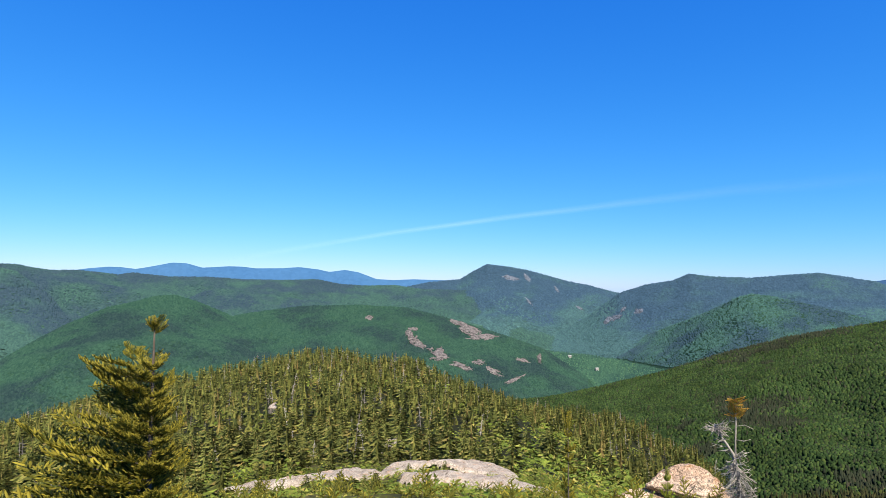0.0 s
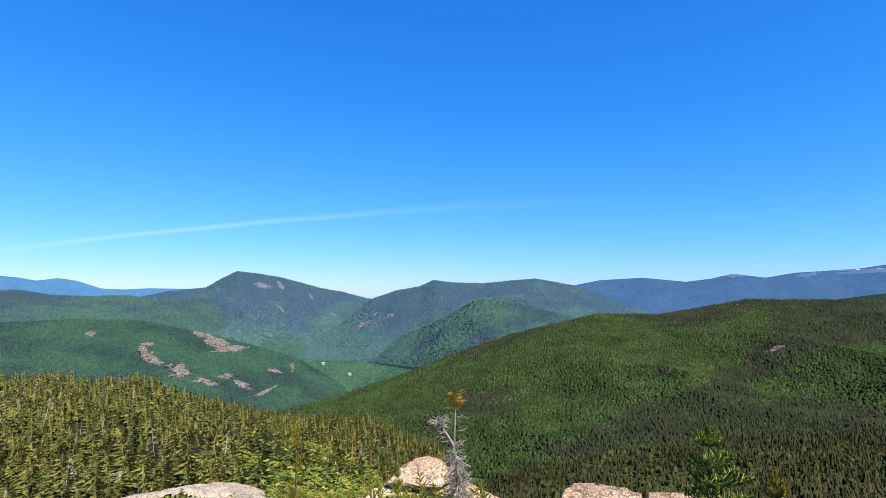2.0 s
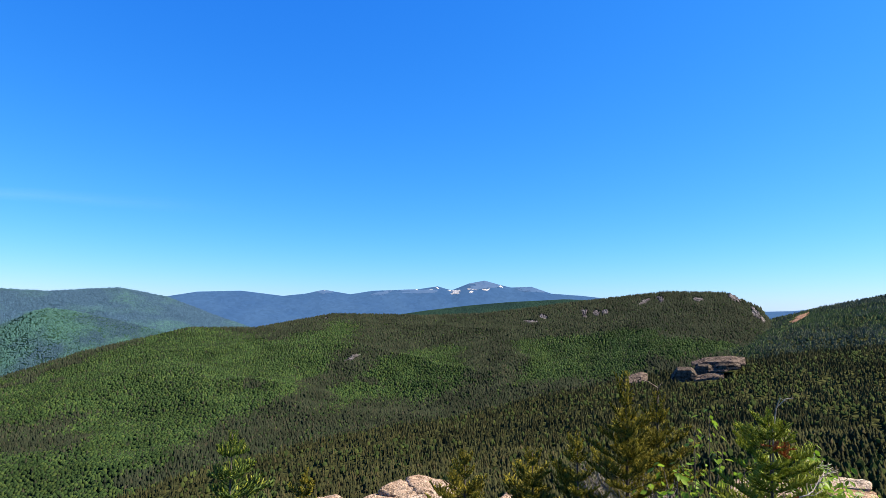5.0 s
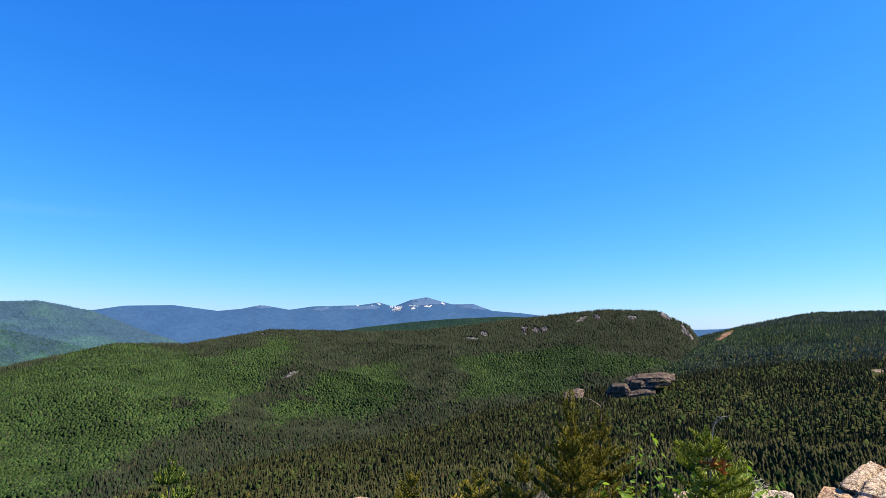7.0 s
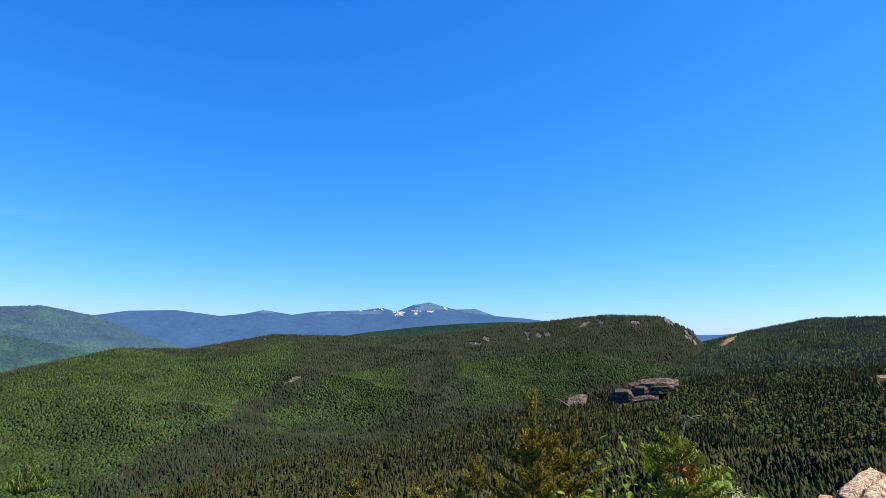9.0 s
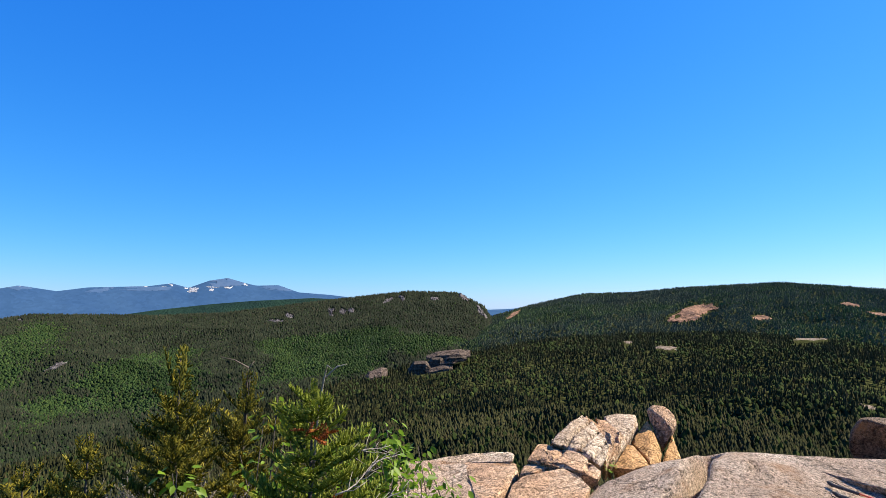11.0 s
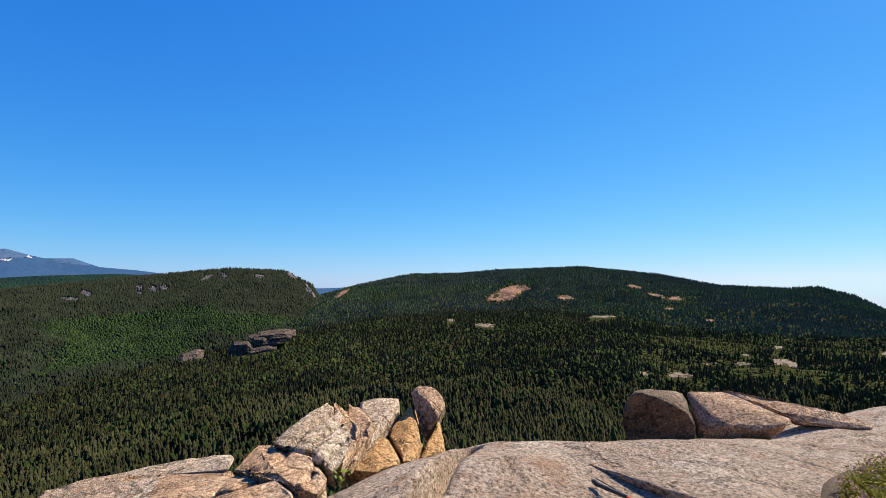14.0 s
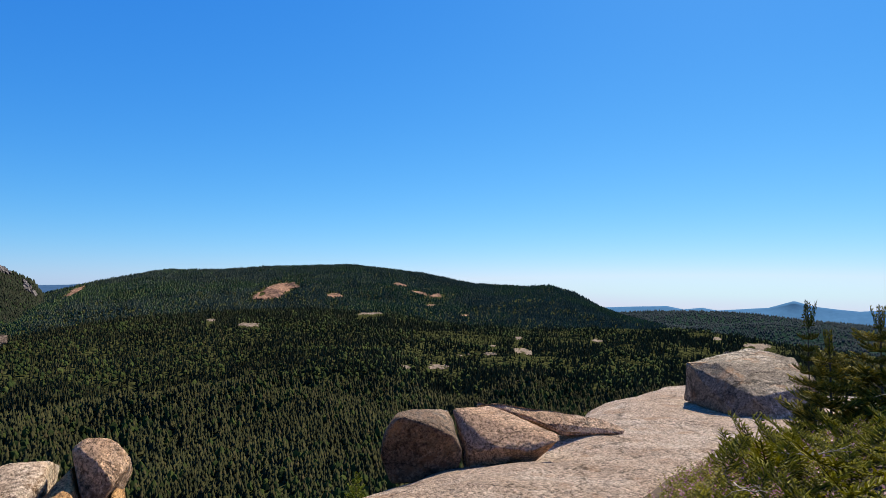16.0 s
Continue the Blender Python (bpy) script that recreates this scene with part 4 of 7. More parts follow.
CONES2 = [cone_tree(2, 4, 0.5) for _ in range(10)]
CONES3 = [cone_tree(3, 5, 0.5) for _ in range(8)]
CROWNS = [crown(5, 3) for _ in range(8)]


def clear_of(az, P, *hills):
    """Trees that no nearer ridge hides."""
    seen = elevation(P) > np.interp(az, G_AZ, DOME_EL) - 0.6
    for h in hills:
        seen &= elevation(P + np.array((0, 0, 9.0))) > np.interp(az, h.crest[:, 0], h.crest[:, 1], left=-90, right=-90) - 0.15
    return seen

# the green hill: broadleaf stands within these bounds of azimuth and elevation, conifers along the crest, the spur and the ravine
STANDS = ([(3, -10.4), (14, -9.2), (31.1, -4.6), (38.6, -2.3), (46.5, -3.6), (49.8, -2.1), (53.1, -1.4), (54.5, -3.6), (49.9, -6.5), (46.1, -9.4), (42.3, -11.1), (39.1, -13.3), (37, -16.3), (23.7, -20), (3, -20)],
          [(55.4, -6.2), (58, -4.6), (65, -3.8), (64.5, -5.6), (63.1, -7.8), (60.6, -9), (50, -10), (51.6, -8)],
          [(69.7, -3.5), (74.4, -2.7), (80.8, -1.75), (83, -3.2), (80.7, -5.9), (75.2, -7.5), (71.8, -7.6), (69.7, -8.1)],
          [(81, -2.6), (88, -2.4), (92, -3.2), (90, -4.2), (84, -4.8)])
az, s, P = sow(H_GREEN, 125000, 4, 97, bare=L_GREEN)
seen = in_sight(az, P, H_SHELF, 0.4) & (elevation(P) > np.interp(az, G_AZ, DOME_EL) - 1.5)
az, s, P = az[seen], s[seen], P[seen]
el = elevation(P)
ja = az + 2.2 * fbm(P[:, 0] / 130, P[:, 1] / 130, 51, 5) + rng.normal(0, 0.5, len(az))
je = el + 0.8 * fbm(P[:, 0] / 130, P[:, 1] / 130, 55, 5) + rng.normal(0, 0.2, len(az))
leafy = inside(STANDS[0], ja, je) | inside(STANDS[1], ja, je) | inside(STANDS[2], ja, je) | inside(STANDS[3], ja, je)
dark = inside([(24.6, -9.2), (31.3, -9.2), (31.4, -11.3), (25.7, -11.7)], ja, je) | (fbm(P[:, 0] / 120, P[:, 1] / 120, 31) > 0.55)
con = np.where(leafy & ~dark, rng.random(len(az)) < 0.07, rng.random(len(az)) < 0.93)
hgt = rng.uniform(0.8, 1.2, len(az))
scatter("forest", DOMES, P[~con], 4.6 * hgt[~con], 6.4 * hgt[~con], mat_leaf, "bright green broadleaf forest on the hillside")
scatter("forest", CONES1, P[con], 7.4 * hgt[con], 4.4 * hgt[con], mat_fir, "dark conifer stands along the ridge")

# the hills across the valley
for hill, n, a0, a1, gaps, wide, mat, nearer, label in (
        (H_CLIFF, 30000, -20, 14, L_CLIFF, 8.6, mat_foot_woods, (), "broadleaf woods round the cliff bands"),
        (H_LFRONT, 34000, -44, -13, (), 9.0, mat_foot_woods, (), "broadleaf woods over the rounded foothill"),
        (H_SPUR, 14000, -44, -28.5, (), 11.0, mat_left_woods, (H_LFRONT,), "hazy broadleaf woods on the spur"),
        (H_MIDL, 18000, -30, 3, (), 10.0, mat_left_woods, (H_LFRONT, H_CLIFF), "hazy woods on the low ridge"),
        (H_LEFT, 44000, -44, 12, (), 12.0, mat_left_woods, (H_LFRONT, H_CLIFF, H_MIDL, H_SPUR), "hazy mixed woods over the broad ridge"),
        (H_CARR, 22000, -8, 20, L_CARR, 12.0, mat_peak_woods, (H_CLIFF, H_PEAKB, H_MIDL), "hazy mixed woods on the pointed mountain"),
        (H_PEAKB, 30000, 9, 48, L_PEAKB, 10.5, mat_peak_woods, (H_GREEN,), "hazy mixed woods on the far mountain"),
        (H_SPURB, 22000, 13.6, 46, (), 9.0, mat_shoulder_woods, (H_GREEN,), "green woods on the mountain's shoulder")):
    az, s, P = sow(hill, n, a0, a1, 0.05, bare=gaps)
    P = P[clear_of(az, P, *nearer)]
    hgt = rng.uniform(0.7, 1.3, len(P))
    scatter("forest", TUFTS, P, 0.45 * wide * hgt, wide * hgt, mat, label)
az, r = rng.uniform(2, 34, 26000), np.sqrt(rng.uniform(1650 ** 2, 3450 ** 2, 26000))
P = polar(az, r, ground_z(az, r))
P = P[clear_of(az, P, H_GREEN, H_CLIFF)]
hgt = rng.uniform(0.6, 1.3, len(P))
scatter("forest", TUFTS, P, 7 * hgt, 9 * hgt, mat_valley_woods, "broadleaf woods on the valley floor")

# the domed hill
az, s, P = sow(H_DOME, 40000, 86, 150, 0.0, bare=L_DOME)
seen = in_sight(az, P, H_SHELF, 1.3)
az, s, P = az[seen], s[seen], P[seen]
con = fbm(P[:, 0] / 150, P[:, 1] / 150, 33) + rng.normal(0, 0.3, len(az)) > -0.25
hgt = rng.uniform(0.7, 1.3, len(az))
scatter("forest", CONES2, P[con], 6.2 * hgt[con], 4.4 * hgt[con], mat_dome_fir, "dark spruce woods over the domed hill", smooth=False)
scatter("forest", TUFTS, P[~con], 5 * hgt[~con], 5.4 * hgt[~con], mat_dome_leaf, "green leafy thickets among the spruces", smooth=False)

# the near shelf
az, s, P = sow(H_SHELF, 72000, 23, 167, bare=L_SHELF + [CRAG], tall=0.4)
az2, s2, P2 = sow(H_SHELF, 34000, 23, 167, 0.0, 0.5)
more = np.hypot(P2[:, 0], P2[:, 1]) < 620
az, s, P = np.concatenate([az, az2[more]]), np.concatenate([s, s2[more]]), np.concatenate([P, P2[more]])
r = np.hypot(P[:, 0], P[:, 1])
con = 0.6 * fbm(P[:, 0] / 70, P[:, 1] / 70, 35) + rng.normal(0, 0.4, len(az)) > -0.46 + 0.34 * np.clip((480 - r) / 150, 0, 1)
heath = (fbm(P[:, 0] / 60, P[:, 1] / 60, 77) > 0.15) & (az > 122) & (elevation(P) > -9)
hh = rng.uniform(5.0, 9.5, len(az)) * np.where(heath, 0.5, 1.0) * np.interp(r, [260, 420], [0.8, 1.0])
near = r < 560
scatter("forest", CONES3, P[con & near], hh[con & near], hh[con & near] * 0.6, mat_shelf_fir, "dark spruce forest below the ledge")
scatter("forest", CONES2, P[con & ~near], hh[con & ~near], hh[con & ~near] * 0.46, mat_shelf_fir, "dark spruce forest on the shelf", smooth=False)
scatter("forest", CROWNS, P[~con & near], hh[~con & near] * 0.85, hh[~con & near] * 0.68, mat_birch, "light green birches scattered through the nearer spruces", smooth=False)
scatter("forest", CROWNS, P[~con & ~near], hh[~con & ~near] * 0.7, hh[~con & ~near] * 0.66, mat_birch, "light green birches scattered through the spruces")

# the ridge beyond the shelf
az, s, P = sow(H_MIDR, 7000, 137, 170, 0.1, bare=L_MIDR)
hgt = rng.uniform(0.7, 1.3, len(az))
scatter("forest", CONES1, P, 6.5 * hgt, 4.6 * hgt, mat_ridge_fir, "dark conifer woods on the ridge")

# the summit's wooded knoll
SLABS = [(3.0, 42.8, 5.0), (-3.0, 41.6, 3.6), (-8.5, 39.8, 4.6), (-15.5, 37.5, 4.6), (3.0, 36.2, 5.0), (9.0, 33.5, 4.0), (13.5, 28.5, 2.4)]
az, r = rng.uniform(-46, 33, 30000), 7 + 194 * np.sqrt(rng.random(30000))
keep = rng.random(30000) < np.where(r < 60, 0.42, 0.25)
az, r = az[keep], r[keep]
xy = polar(az, r, 0 * r)
free = np.ones(len(az), bool)
ahead = np.zeros(len(az))
for a, rr, wide in SLABS:
    c = polar(np.array(a), np.array(rr), np.array(0.0))
    free &= np.hypot(xy[:, 0] - c[0], (xy[:, 1] - c[1]) * 1.7) > wide * (0.62 + 0.25 * rng.random(len(az)))
    ahead = np.maximum(ahead, np.clip(1.3 - np.hypot(xy[:, 0] - c[0], (xy[:, 1] - c[1] + 4.5) * 0.6) / wide, 0, 1))
az, r, xy, ahead = az[free], r[free], xy[free], ahead[free]
P = polar(az, r, ground_z(az, r) - 0.1)
hh = np.interp(r, [7, 16, 32, 50, 75, 110, 200], [0.4, 0.8, 1.5, 2.2, 2.8, 3.2, 3.5]) * (0.45 + 1.1 * rng.uniform(0, 1, len(az)) ** 1.4) * (1 - 0.6 * ahead)
roll_ = rng.random(len(az))
leafy = (fbm(P[:, 0] / 16, P[:, 1] / 16, 61) + 0.8 * np.clip((az - 1) / 9, 0, 1) * (r < 120) + 0.5 * np.clip((40 - r) / 20, 0, 1) + rng.normal(0, 0.25, len(az)) > 0.55)
dead = ~leafy & (roll_ < 0.10)
live = ~leafy & ~dead
SPRAYS = [feather_tree(62, 0.5, 0.5) for _ in range(10)]
SNAGS = [snag_tree() for _ in range(6)]
CLUMPS = [leaf_clump() for _ in range(8)]
big = live & (r < 95)
scatter("forest", SPRAYS, P[big], hh[big] * 1.05, hh[big] * 1.0, mat_spruce, "low olive-green spruces round the summit slabs", lean=0.06, smooth=False)
SPIRES = [feather_tree(20, 0.5, 0.75) for _ in range(14)]
sm = live & ~big
scatter("forest", SPIRES, P[sm], hh[sm] * 1.0, hh[sm] * 0.95, mat_spruce, "sunlit olive spruce forest covering the knoll", lean=0.04, smooth=False)
scatter("dead_trees", SNAGS, P[dead], hh[dead] * 1.1, hh[dead] * 1.1, mat_snag, "bare grey dead spruces among the living ones", "trees", 0.1, False)
az, r = rng.uniform(-44, 24, 5200), 9 + 34 * np.sqrt(rng.random(5200))
xy = polar(az, r, 0 * r)
free = np.ones(len(az), bool)
for a, rr, wide in SLABS:
    c = polar(np.array(a), np.array(rr), np.array(0.0))
    free &= np.hypot(xy[:, 0] - c[0], (xy[:, 1] - c[1]) * 1.7) > wide * (0.45 + 0.35 * rng.random(len(az)))
az, r = az[free], r[free]
Q = polar(az, r, ground_z(az, r) - 0.05)
wide = rng.uniform(0.5, 1.1, len(az)) * np.interp(r, [9, 20, 43], [0.5, 0.8, 1.0])
scatter("heath", CLUMPS, Q, wide * 0.45, wide, mat_moss, "low yellow-green heath covering the ground between slabs", "shrubs", 0.1, False)
scatter("shrubs", CLUMPS, P[leafy], hh[leafy] * 0.5, hh[leafy] * 0.7, mat_moss, "bright green leafy shrubs between the spruces", "shrubs", 0.1, False)

# ---------------------------------------------------------------- the granite summit: ledge, blocks and boulders
mat_lichen = granite_material("lichened_granite", (0.54, 0.42, 0.31), (0.80, 0.72, 0.60), 1.0)
mat_boulder = granite_material("dark_lichened_granite", (0.26, 0.215, 0.17), (0.66, 0.58, 0.48), 1.0, (0.45, 0.56))
mat_ledge = granite_material("worn_ledge_granite", (0.60, 0.455, 0.335), (0.78, 0.665, 0.535), 0.6, (0.52, 0.59), 0.6, 30)
# lichened granite darkened throughout to carry the shade on one block's face
mat_shade_dark = granite_material("dusky_brown_granite", (0.18, 0.12, 0.085), (0.40, 0.30, 0.225), 1.0, (0.45, 0.55))
mat_brown = granite_material("brown_granite", (0.56, 0.37, 0.24), (0.74, 0.56, 0.40), 0.8, (0.51, 0.58), 0.3)
mat_rim = granite_material("weathered_rim_granite", (0.46, 0.335, 0.245), (0.66, 0.555, 0.45), 0.95, (0.49, 0.57))
mat_gold = granite_material("stained_granite", (0.58, 0.34, 0.15), (0.70, 0.48, 0.25), 0.4)


def block(front, back, mat, edge, sink, label, category="rock", group="granite blocks on the summit", name="granite_block", drop=0.28, rough=1.0, fine=0.065, beds=None, grow=1.0, bulge=0.04):
    """A weathered block: its front outline, carried back and down, with broken, rounded edges and a rough skin."""
    front = [Vector(p) for p in front]
    mid = sum(front, Vector()) / len(front)
    far = Vector((back[0], back[1], 0))
    front = [mid + Vector(((p - mid).x * grow, (p - mid).y * grow, (p - mid).z)) for p in front]
    pts = list(front)
    width = max((p - mid).length for p in front)
    for p in front:
        if p.z < mid.z - 0.1 * width and bulge:
            pts.append(p + (mid - p) * 0.35 - far.normalized() * bulge * width)
    for p in front:
        pts.append(mid + (p - mid) * 0.86 + far - Vector((0, 0, drop * far.length)))
        if sink and p.z < mid.z + 0.05:
            pts.append(mid + (p - mid) * 0.94 + far * 0.3 - Vector((0, 0, sink)))
    bm = bmesh.new()
    for p in pts:
        bm.verts.new(p - mid)
    made = bmesh.ops.convex_hull(bm, input=bm.verts)
    loose = [v for v in bm.verts if not v.link_faces]
    bmesh.ops.delete(bm, geom=loose, context="VERTS")
    bmesh.ops.dissolve_limit(bm, angle_limit=radians(9), verts=bm.verts, edges=bm.edges)
    bmesh.ops.bevel(bm, geom=bm.edges[:], offset=edge, segments=3, profile=0.6, affect="EDGES", clamp_overlap=True)
    bmesh.ops.triangulate(bm, faces=bm.faces)
    size = max(v.co.length for v in bm.verts)
    for _ in range(6):
        long = [e for e in bm.edges if e.calc_length() > size * fine]
        if not long or len(bm.faces) > 9000:
            break
        bmesh.ops.subdivide_edges(bm, edges=long, cuts=1)
        bmesh.ops.triangulate(bm, faces=bm.faces)
    bm.normal_update()
    off = mid * 1.7
    grain = edge * 0.55
    for v in bm.verts:
        q = v.co + off
        h = noise.fractal(q * (0.5 / size), 1.0, 2.0, 3) * size * 0.022 * rough - size * 0.012
        h += noise.fractal(q * (0.16 / edge), 1.0, 2.1, 4) * grain * 0.5 * rough
        if beds:
            (bx, by, bz), gap, deep = beds
            k = (q.x * bx + q.y * by + q.z * bz) / gap + 0.35 * noise.fractal(q * 1.4, 1.0, 2.0, 3)
            k = k - math.floor(k) - 0.5
            h -= deep * math.exp(-(k / 0.09) ** 2)
        h -= 0.22 * edge * max(0.0, 1 - abs(noise.fractal(q * (0.9 / size) + Vector((3, 1, 7)), 1.0, 2.0, 3)) / 0.045) * rough
        v.co += v.normal * h
    for f in bm.faces:
        f.smooth = True
    me = bpy.data.meshes.new(name)
    bm.to_mesh(me)
    bm.free()
    ob = thing(name, me, mat, label, category, group)
    ob.location = mid
    return ob


RIM = np.array([(-14.5, 12.2), (-11, 11.4), (-9.4, 10.5), (-8.5, 10.0), (-6.6, 9.9), (-5.4, 9.5), (-4.6, 9.05), (-3.8, 8.75), (-3.0, 8.6), (-2.5, 8.32), (-1.9, 8.05), (-1.4, 7.7), (-0.95, 7.0), (-0.5, 6.3), (0.9, 5.2)])
CRACKS = [((8.55, -2.66), (7.27, -1.96), 0.062, 0.6), ((7.27, -1.96), (6.2, -1.35), 0.062, 0.6), ((7.75, -2.0), (6.7, -1.05), 0.012, 0.03), ((7.55, -2.62), (7.3, -2.52), 0.03, 0.08),
          ((8.3, -3.3), (7.5, -3.9), 0.02, 0.03), ((8.6, -4.4), (7.0, -5.2), 0.018, 0.03), ((8.9, -6.4), (7.8, -6.9), 0.02, 0.03), ((8.3, -7.7), (7.4, -8.0), 0.03, 0.05), ((8.2, -3.9), (7.0, -4.4), 0.012, 0.02)]
STEP = [(8.1, -3.12), (7.6, -3.27), (7.1, -3.38), (6.7, -3.47), (6.1, -3.72)]


def gap_to(x, y, a, b):
    """Distance from points to a line from a to b, and how far along it they lie."""
    dx, dy = b[0] - a[0], b[1] - a[1]
    t = np.clip(((x - a[0]) * dx + (y - a[1]) * dy) / (dx * dx + dy * dy), 0, 1)
    return np.hypot(x - a[0] - t * dx, y - a[1] - t * dy), t


def ledge_z(x, y):
    """Height of the granite ledge: a low whaleback with cracks, a stepped sheet and a rounded rim."""
    x, y = np.asarray(x, float), np.asarray(y, float)
    z = -0.06 - 0.06 * (x - 7.3) - 0.032 * np.clip(-y - 2.8, 0, 9)
    z = z - 0.20 * np.clip(y + 2.1, 0, 9) ** 1.4
    z = z + 0.07 * np.exp(-((x - 8.2) ** 2 + (y + 3.0) ** 2) / 0.5) + 0.05 * np.exp(-((x - 8.0) ** 2 + (y + 4.4) ** 2) / 0.6)
    z = z - 0.11 * np.clip(x - 8.1, 0, 3) ** 1.4 * np.clip((-y - 3.0) / 1.2, 0, 1) * np.clip((7.5 + y) / 1.0, 0, 1) - 0.008 * np.clip(-y - 2.8, 0, 9) * np.clip((x - 7) / 1.5, 0, 1)
    z = z + 0.10 * np.exp(-((x - 7.45) ** 2 + (y + 2.5) ** 2) / 0.18) - 0.06 * np.exp(-((x - 6.9) ** 2 + (y + 3.1) ** 2) / 0.35) + 0.04 * np.exp(-((x - 8.2) ** 2 / 0.6 + (y + 4.8) ** 2 / 2))
    z = z + 0.05 * fbm(x / 1.1, y / 1.4, 81, 3) + 0.020 * fbm(x / 0.3 + y * 1.2, y / 0.4, 84, 4) + 0.03 * np.abs(fbm(x / 0.8 + y * 0.6, y / 0.8, 87, 2))
    z = z - 0.9 * np.clip(5.35 + 0.35 * fbm(y / 1.2, y * 0, 97, 3) - x, 0, 9) ** 1.2
    d = x - np.interp(y, RIM[:, 0], RIM[:, 1]) + 0.12 * fbm(x / 0.5, y / 0.5, 88, 2)
    z = z - 0.16 * np.clip(d + 0.45, 0, 9) ** 2 - 1.6 * np.clip(d - 0.55, 0, 9) ** 1.5
    for a, b, wide, deep in CRACKS:
        g, t = gap_to(x + 0.03 * fbm(x * 3, y * 3, 90, 2), y + 0.03 * fbm(x * 3, y * 3, 94, 2), a, b)
        z = z - deep * np.exp(-(g / wide) ** 2) + np.minimum(deep * 0.12, 0.035) * np.exp(-(g / (wide * 4)) ** 2)
    return z


gx, gy = np.arange(3.6, 12.6, 0.04), np.arange(-14.2, 0.9, 0.052)
GX, GY = np.meshgrid(gx, gy)
ledge = thing("granite_ledge", mesh_of("granite_ledge", np.stack([GX, GY, ledge_z(GX, GY)], -1).reshape(-1, 3), grid_faces(len(gy), len(gx)), True), mat_ledge,
              "broad pinkish granite ledge with cracks and shallow steps", "rock", kind="structure")

def ledge_at(x, y, up):
    return (x, y, float(ledge_z(np.array(x), np.array(y))) + up)


block([ledge_at(x, y, up) for (x, y), up in zip(STEP, (-0.01, 0.035, 0.08, 0.085, 0.07))] + [ledge_at(x + 0.02, y - 0.05, -0.06) for x, y in STEP] + [ledge_at(8.3, -3.6, 0.02), ledge_at(5.9, -4.1, 0.0), ledge_at(7.9, -4.2, 0.0)], (0.1, -0.75), mat_ledge, 0.03, 0.0,
      "thin granite sheet overlapping the ledge behind the poles", drop=0.22, bulge=0.0, fine=0.035)
block([(8.58, 0.91, -0.67), (9.11, 0.98, -0.62), (9.55, 0.94, -0.58), (9.79, 0.61, -0.57), (9.72, 0.16, -0.53), (9.32, -0.08, -0.50), (9.00, -0.17, -0.52), (8.48, -0.10, -0.54), (8.17, -0.05, -0.53)], (0.80, 0.04), mat_rim, 0.16, 0.5, "rounded pinkish granite slab with dark lichen", beds=((0.1, 0.3, 0.95), 0.34, 0.03), bulge=0.16, grow=0.99, rough=0.5, fine=0.04)
block([(10.07, 0.70, -0.66), (10.31, 0.34, -0.65), (10.33, -0.15, -0.59), (9.93, -0.57, -0.47), (9.62, -0.64, -0.43), (9.41, -0.61, -0.47), (9.70, -0.26, -0.60)], (0.60, -0.01), mat_lichen, 0.045, 0.5, "flat grey granite slab at the rim", beds=((0.1, 0.3, 0.95), 0.2, 0.045), bulge=0.16, grow=0.955)
block([(9.72, 0.10, -0.53), (9.61, -0.31, -0.54), (9.50, -0.68, -0.48), (9.09, -0.66, -0.48), (8.59, -0.37, -0.48), (7.97, -0.31, -0.46), (7.98, -0.05, -0.47), (8.81, -0.18, -0.47)], (0.60, -0.02), mat_brown, 0.10, 0.5, "brown weathered granite wedge between slabs", bulge=0.16, grow=0.955, rough=0.6)
block([(8.83, -0.66, -0.29), (9.15, -0.84, -0.18), (9.14, -0.95, -0.18), (8.90, -1.10, -0.21), (8.66, -1.31, -0.17), (8.43, -1.37, -0.21), (8.30, -1.43, -0.26), (8.09, -1.35, -0.30), (8.14, -1.19, -0.24), (8.39, -1.05, -0.21), (8.50, -0.92, -0.26)], (0.59, -0.10), mat_granite, 0.08, 0.5, "long warm granite block in the broken ledge", beds=((0.2, 0.5, 0.84), 0.24, 0.045), bulge=0.16, grow=0.955, rough=0.7, fine=0.045)
block([(8.51, -0.57, -0.37), (8.82, -0.65, -0.35), (8.81, -0.80, -0.32), (8.59, -0.95, -0.30), (8.40, -0.71, -0.31)], (0.40, -0.04), mat_granite, 0.028, 0.5, "small dark granite wedge stuck in a crack", bulge=0.16, grow=0.955)
block([(7.68, -0.36, -0.37), (8.10, -0.44, -0.35), (8.41, -0.59, -0.35), (8.38, -1.04, -0.23), (8.04, -1.17, -0.23), (7.71, -1.20, -0.25), (7.41, -1.07, -0.27)], (0.79, -0.11), mat_granite, 0.13, 0.5, "rounded granite block with a shaded undercut", bulge=0.0, grow=0.97, rough=0.5, fine=0.045)
block([(9.00, -0.92, -0.12), (9.35, -1.21, 0.03), (9.62, -1.47, 0.09), (9.48, -1.60, 0.03), (9.01, -1.69, -0.14), (8.79, -1.61, -0.23), (8.60, -1.48, -0.30), (8.76, -1.31, -0.18), (8.91, -1.08, -0.18)], (0.88, -0.17), mat_lichen, 0.07, 0.25, "grey lichened granite block at the rim", beds=((0.35, 0.75, 0.56), 0.17, 0.07), bulge=0.16, grow=0.955, rough=0.7, fine=0.04)
block([(9.76, -1.51, 0.06), (9.69, -1.61, 0.03), (9.20, -1.81, -0.09), (9.08, -1.78, -0.19), (8.68, -1.55, -0.33), (8.79, -1.52, -0.33), (9.10, -1.71, -0.18)], (0.68, -0.15), mat_granite, 0.028, 0.25, "thin granite sheet leaning on its neighbour", bulge=0.16, grow=0.955)
